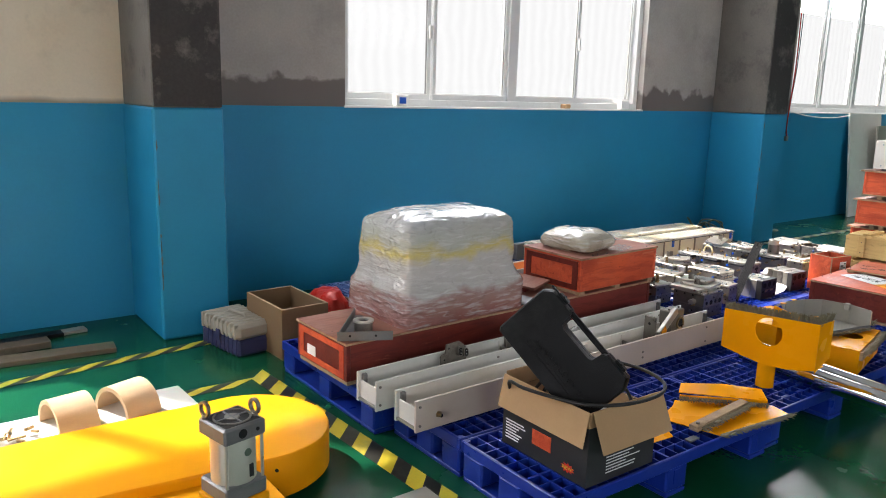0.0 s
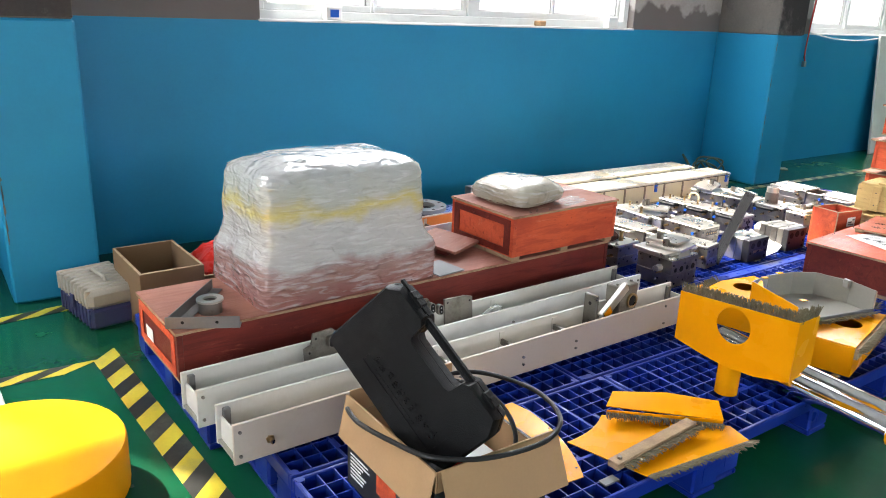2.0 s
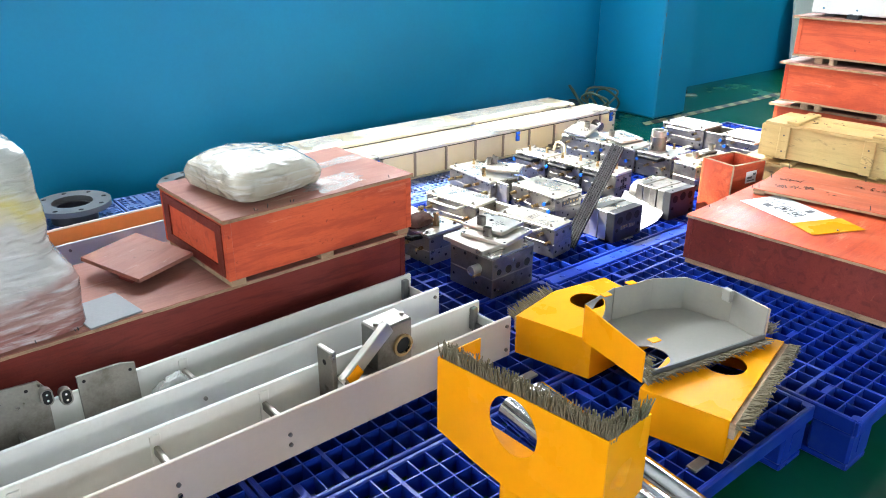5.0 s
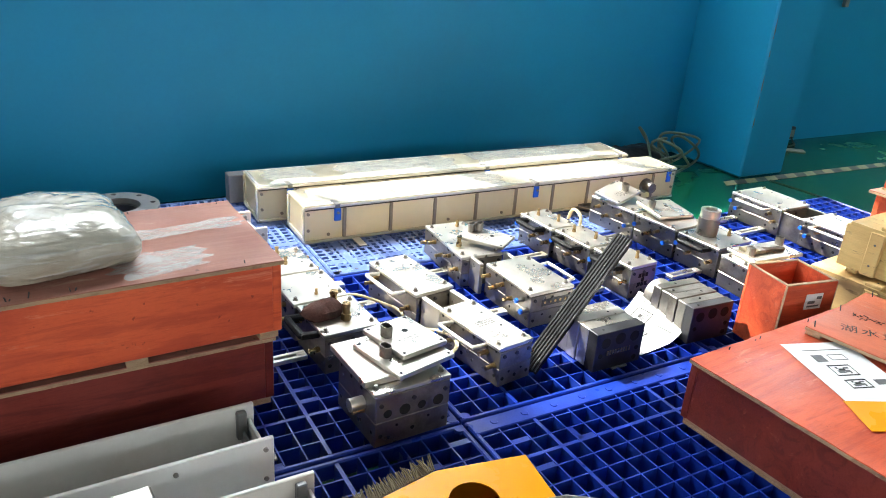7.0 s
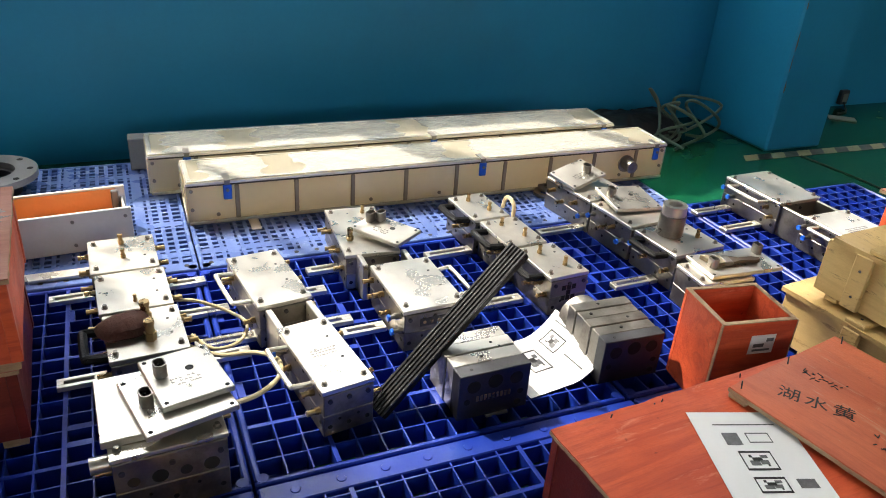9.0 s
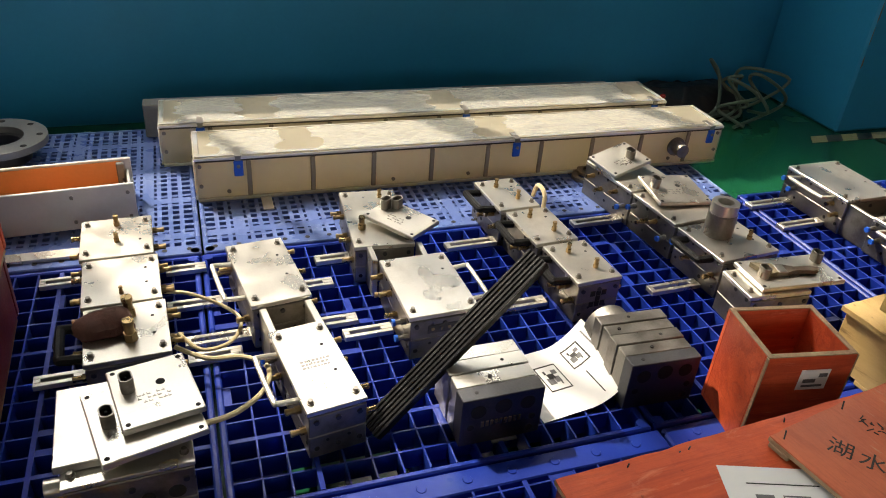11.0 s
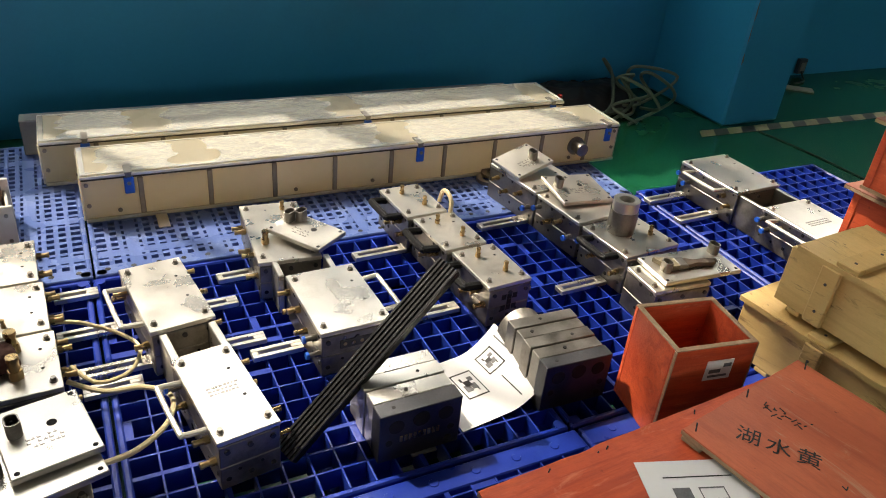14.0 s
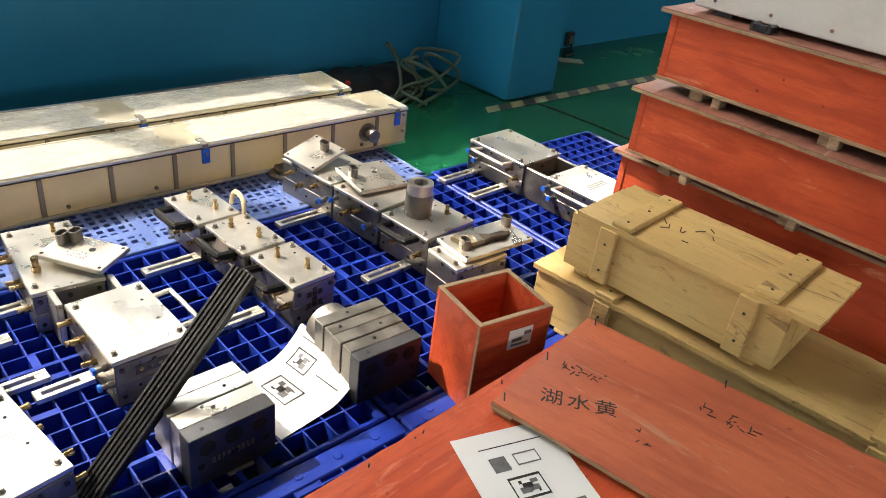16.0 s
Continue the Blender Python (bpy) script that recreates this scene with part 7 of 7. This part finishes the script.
cy = thing("pneumatic_cylinder", pose(1.115, 2.02, 0.16, 0, 0, 12), "upright aluminium pneumatic cylinder with dark square end caps and eye bolts", "cylinder")
part("pedestal", Mesh().cbox(-0.075, 0.075, -0.075, 0.075, 0, 0.185, 0.004), M_YELM, cy, "yellow mounting block")
part("base_cap", Mesh().cbox(-0.07, 0.07, -0.07, 0.07, 0.1855, 0.235, 0.006), M_GREYB, cy)
part("barrel", Mesh().cyl((0, 0, 0.235), (0, 0, 0.37), 0.066, n=40), M_ALU, cy)
top = part("top_cap", Mesh().cbox(-0.07, 0.07, -0.07, 0.07, 0.37, 0.42, 0.006), M_GREYB, cy)
part("cap_face", Mesh().cbox(-0.058, 0.058, -0.058, 0.058, 0.4195, 0.4207, 0.0005), M_RUBBER, top, "dark recessed cap face")
part("cap_recess", Mesh().ring((0, 0, 0.4205), (0, 0, 0.424), 0.05, 0.056, 32).cyl((0, 0, 0.42), (0, 0, 0.424), 0.022, n=24), M_STEELD, top)
for k in range(4):
    a = math.radians(45 + 90 * k)
    part("cap_pocket", Mesh().cyl((0.036 * math.cos(a) * 1.0, 0.036 * math.sin(a), 0.4195), (0.036 * math.cos(a), 0.036 * math.sin(a), 0.4206), 0.016, n=14), M_HOLE, top)
part("cap_rib", Mesh().cbox(-0.056, 0.056, -0.003, 0.003, 0.4208, 0.4245, 0.001).cbox(-0.003, 0.003, -0.056, -0.0035, 0.4208, 0.4245, 0.001).cbox(-0.003, 0.003, 0.0035, 0.056, 0.4208, 0.4245, 0.001), M_GREYB, top)
part("tie_rod", Mesh().cyl((-0.06, -0.06, 0.235), (-0.06, -0.06, 0.37), 0.005, n=10), M_STEEL, cy)
part("tie_rod", Mesh().cyl((0.06, -0.06, 0.235), (0.06, -0.06, 0.37), 0.005, n=10), M_STEEL, cy)
part("port", Mesh().cyl((-0.01, -0.0715, 0.395), (-0.01, -0.066, 0.395), 0.014, n=16), M_HOLE, top)
part("port", Mesh().cyl((0.04, -0.0715, 0.395), (0.04, -0.066, 0.395), 0.006, n=12), M_HOLE, top)
for x, y in ((-0.058, 0.05), (0.058, -0.03)):
    part("eye_bolt", Mesh().ring((x - 0.005, y, 0.448), (x + 0.005, y, 0.448), 0.017, 0.025, 24).cyl((x, y, 0.418), (x, y, 0.426), 0.01, n=12), M_STEELD, cy, "steel lifting eye")
part("maker_label", Mesh().box(0.012, 0.026, -0.0665, -0.0625, 0.25, 0.29), M_BLACKINK, cy, "dark narrow label")
part("round_sticker", Mesh().cyl((0.008, -0.0662, 0.33), (0.008, -0.0632, 0.33), 0.012, n=20), M_GHOSE, cy, "small green round sticker")

def arch(at, label):
    a = thing("plywood_arch", at, label, "arch", "plywood arches")
    part("shell", Mesh().ring((0, 0, 0), (0, 0.17, 0), 0.112, 0.132, 36, pose(0, 0, 0, 0, 180, 0), 0.5), M_PLY, a)
    return a
arch(pose(0.835, 3.495, 0.031, 0, 0, -80), "bent pale plywood half ring standing on a white board")
arch(pose(1.097, 3.51, 0.031, 0, 0, -70), "bent pale plywood half ring standing on a white board")
solid("white_board", Mesh().cbox(0, 1.4, 0, 0.46, 0, 0.03, 0.003), M_OFFW, "white board lying on the floor under plywood arches", "board", at=pose(0.08, 3.2, 0, 0, 0, 2))
scr = Mesh()
rng = random.Random(12)
for k in range(26):
    x, y = rng.uniform(0.55, 0.78), rng.uniform(3.35, 3.5)
    scr.cbox(-0.02, 0.02, -0.006, 0.006, 0, 0.01, 0.001, pose(x, y, 0.045 + rng.random() * 0.02, rng.uniform(-20, 20), rng.uniform(-20, 20), rng.uniform(0, 180)))
solid("metal_scraps", scr, M_BRASS, "small heap of rusty metal scraps on the white board", "scraps", kind="stuff")

# ---- flanges, hoses, panels ----
def flange(x, y, z, label):
    f = thing("pipe_flange", (x, y, z), label, "flange", "pipe flanges")
    part("hub", Mesh().ring((0, 0, 0), (0, 0, 0.06), 0.075, 0.1, 36), M_DARKST, f)
    part("disc", Mesh().ring((0, 0, 0.0605), (0, 0, 0.085), 0.088, 0.164, 44), M_GREYB, f)
    for k in range(8):
        a = 2 * math.pi * k / 8
        part("bolt_hole", Mesh().cyl((0.138 * math.cos(a), 0.138 * math.sin(a), 0.085), (0.138 * math.cos(a), 0.138 * math.sin(a), 0.0857), 0.011, n=12), M_HOLE, f)
flange(4.06, 4.48, DECK, "grey steel pipe flange lying flat on the pallet")
flange(3.5, 4.5, DECK, "grey steel pipe flange lying flat on the pallet")
rng = random.Random(21)
for k in range(5):
    h = thing("loose_hose", pose(0, 0, 0), "dull green and clear hoses tangled against the wall", "hose", "tangled hoses")
    x, y = 7.4 + rng.uniform(0, 0.3), 4.66 + rng.uniform(0, 0.25)
    pts = [(x - 0.25, y - 0.05, 0.01)]
    for q in range(6):
        pts.append((x + rng.uniform(-0.16, 0.16), min(5.12, y + rng.uniform(-0.1, 0.12)), (0.02, 0.13, 0.24, 0.18, 0.06, 0.012)[q] + rng.uniform(0, 0.03)))
    part("tube", Mesh().tube(pts, 0.009, 8), M_GHOSE, h)
solid("rubber_sheet", bulge([(0, 0.0), (0.05, 0.0), (0.1, 0.04), (0.13, 0.1)], 0.7, 0.3, 0.08, 60, 0.04, 64), M_RUBBER, "dark heap of rubber sheet against the wall", "heap", at=pose(7.25, 4.98, 0))
solid("red_tag", Mesh().cbox(0, 0.03, 0, 0.02, 0, 0.12, 0.006), M_REDBAG, "small red bottle by the hoses", "bottle", at=pose(7.06, 4.88, 0))
for k, (x, y, w, h, rz) in enumerate(((11.0, 5.0, 0.9, 1.42, 0), (11.5, 4.86, 0.8, 1.25, -4), (11.9, 4.7, 1.0, 1.3, 3))):
    solid("leaning_panel", Mesh().cbox(0, w, -0.03, 0.0, 0, h, 0.004), M_GREYIN if k else M_OFFW, "pale grey flat panel leaning against the wall", "panel", "leaning panels", at=pose(x, y, 0, -6, 0, rz))
wire = thing("hanging_wire", pose(0, 0, 0), "red and white wires hanging from the window by the column", "wire")
part("red_wire", Mesh().tube([(9.5, 5.14, 2.6), (9.5, 5.13, 2.0), (9.48, 5.14, 1.5), (9.45, 5.13, 1.2), (9.46, 5.12, 1.12)], 0.008, 8), M_REDBAG, wire)
part("black_wire", Mesh().tube([(9.55, 5.14, 2.6), (9.53, 5.13, 2.0), (9.49, 5.14, 1.5), (9.44, 5.13, 1.15)], 0.005, 8), M_RUBBER, wire)
part("white_wire", Mesh().tube([(9.5, 5.14, 1.42), (10.0, 5.12, 1.36), (10.6, 5.12, 1.35), (11.2, 5.12, 1.4)], 0.006, 8), M_WHITE, wire)
part("plug", Mesh().cbox(9.43, 9.47, 5.1, 5.14, 1.06, 1.12, 0.006), M_STEELD, wire)
for x, l_, mt, lb in ((3.72, 0.13, M_PAPER, "white paper carton with blue print on the window sill"), (5.62, 0.09, M_CARD, "small brown box on the window sill"), (6.42, 0.14, M_PAPER, "crumpled white paper on the window sill")):
    si = thing("sill_packet", pose(x, 5.19, SILL + 0.005, 0, 0, 8), lb, "packet")
    part("packet", Mesh().cbox(0, l_, 0, 0.06, 0, 0.09 if l_ > 0.1 else 0.04, 0.006), mt, si)
    if x < 4:
        part("blue_print", Mesh().box(0.03, 0.1, -0.0015, -0.0003, 0.02, 0.07), M_BLUEFIT, si)

sk = thing("wall_outlet", pose(9.2, 5.178, 0.02), "small dark outlet box with cable at the wall foot", "outlet")
part("box", Mesh().cbox(0, 0.07, -0.035, 0.0, 0, 0.1, 0.004), M_DARKST, sk)
part("cover", Mesh().cbox(0.012, 0.058, -0.041, -0.0352, 0.02, 0.08, 0.003), M_STEELD, sk)
part("cable", Mesh().tube([(0.03, -0.038, 0.02), (0.02, -0.07, -0.01), (-0.05, -0.14, -0.012), (-0.16, -0.16, -0.012)], 0.006, 8), M_RUBBER, sk)
solid("scrap_plate", Mesh().board(0, 0.17, 0, 0.08, 0, 0.008, 2.0), M_GREYIN, "grey sheet scrap lying on the floor by the column", "plate", at=pose(8.9, 4.95, 0.001, 0, 0, -38))
fw = thing("floor_wire", pose(0, 0, 0), "thin black wire lying across the green floor", "wire")
part("wire", Mesh().tube([(8.1, 4.42, 0.004), (8.12, 4.3, 0.004), (8.15, 4.05, 0.004), (8.16, 3.82, 0.004), (8.2, 3.5, 0.004)], 0.0035, 8), M_RUBBER, fw)

# ---- floor tape ----
def tape(name, x0, y0, x1, y1, w, label, yellow=M_TAPEY, s=0.09):
    """Hazard tape: yellow and black slanted pieces butted end to end."""
    t = thing(name, pose(x0, y0, 0.0012, 0, 0, math.degrees(math.atan2(y1 - y0, x1 - x0))), label, "floor tape", kind="structure")
    L, p, k = math.hypot(x1 - x0, y1 - y0), 0.098, 0
    meshes = [Mesh().prism([(0, -w / 2), (p, -w / 2), (p + s, w / 2), (s, w / 2)], 0, 0.0008).data("stripe", mm) for mm in (yellow, M_TAPEK)]
    while (k + 1) * p < L:
        part("stripe", meshes[k % 2], None, t, "", pose(k * p, 0, 0))
        k += 1


LTP = "worn yellow and black hazard tape on the floor"
tape("tape_1", 1.89, 3.66, 1.995, 1.8, 0.11, LTP, s=-0.1)
tape("tape_2", 1.86, 3.63, 1.2, 3.655, 0.085, LTP, s=0.15)
tape("tape_3", 2.05, 4.39, -0.6, 4.12, 0.085, LTP, s=0.15)
tape("tape_4", 7.7, 4.47, 11.0, 4.4, 0.075, LTP, M_TAPEF, 0.05)
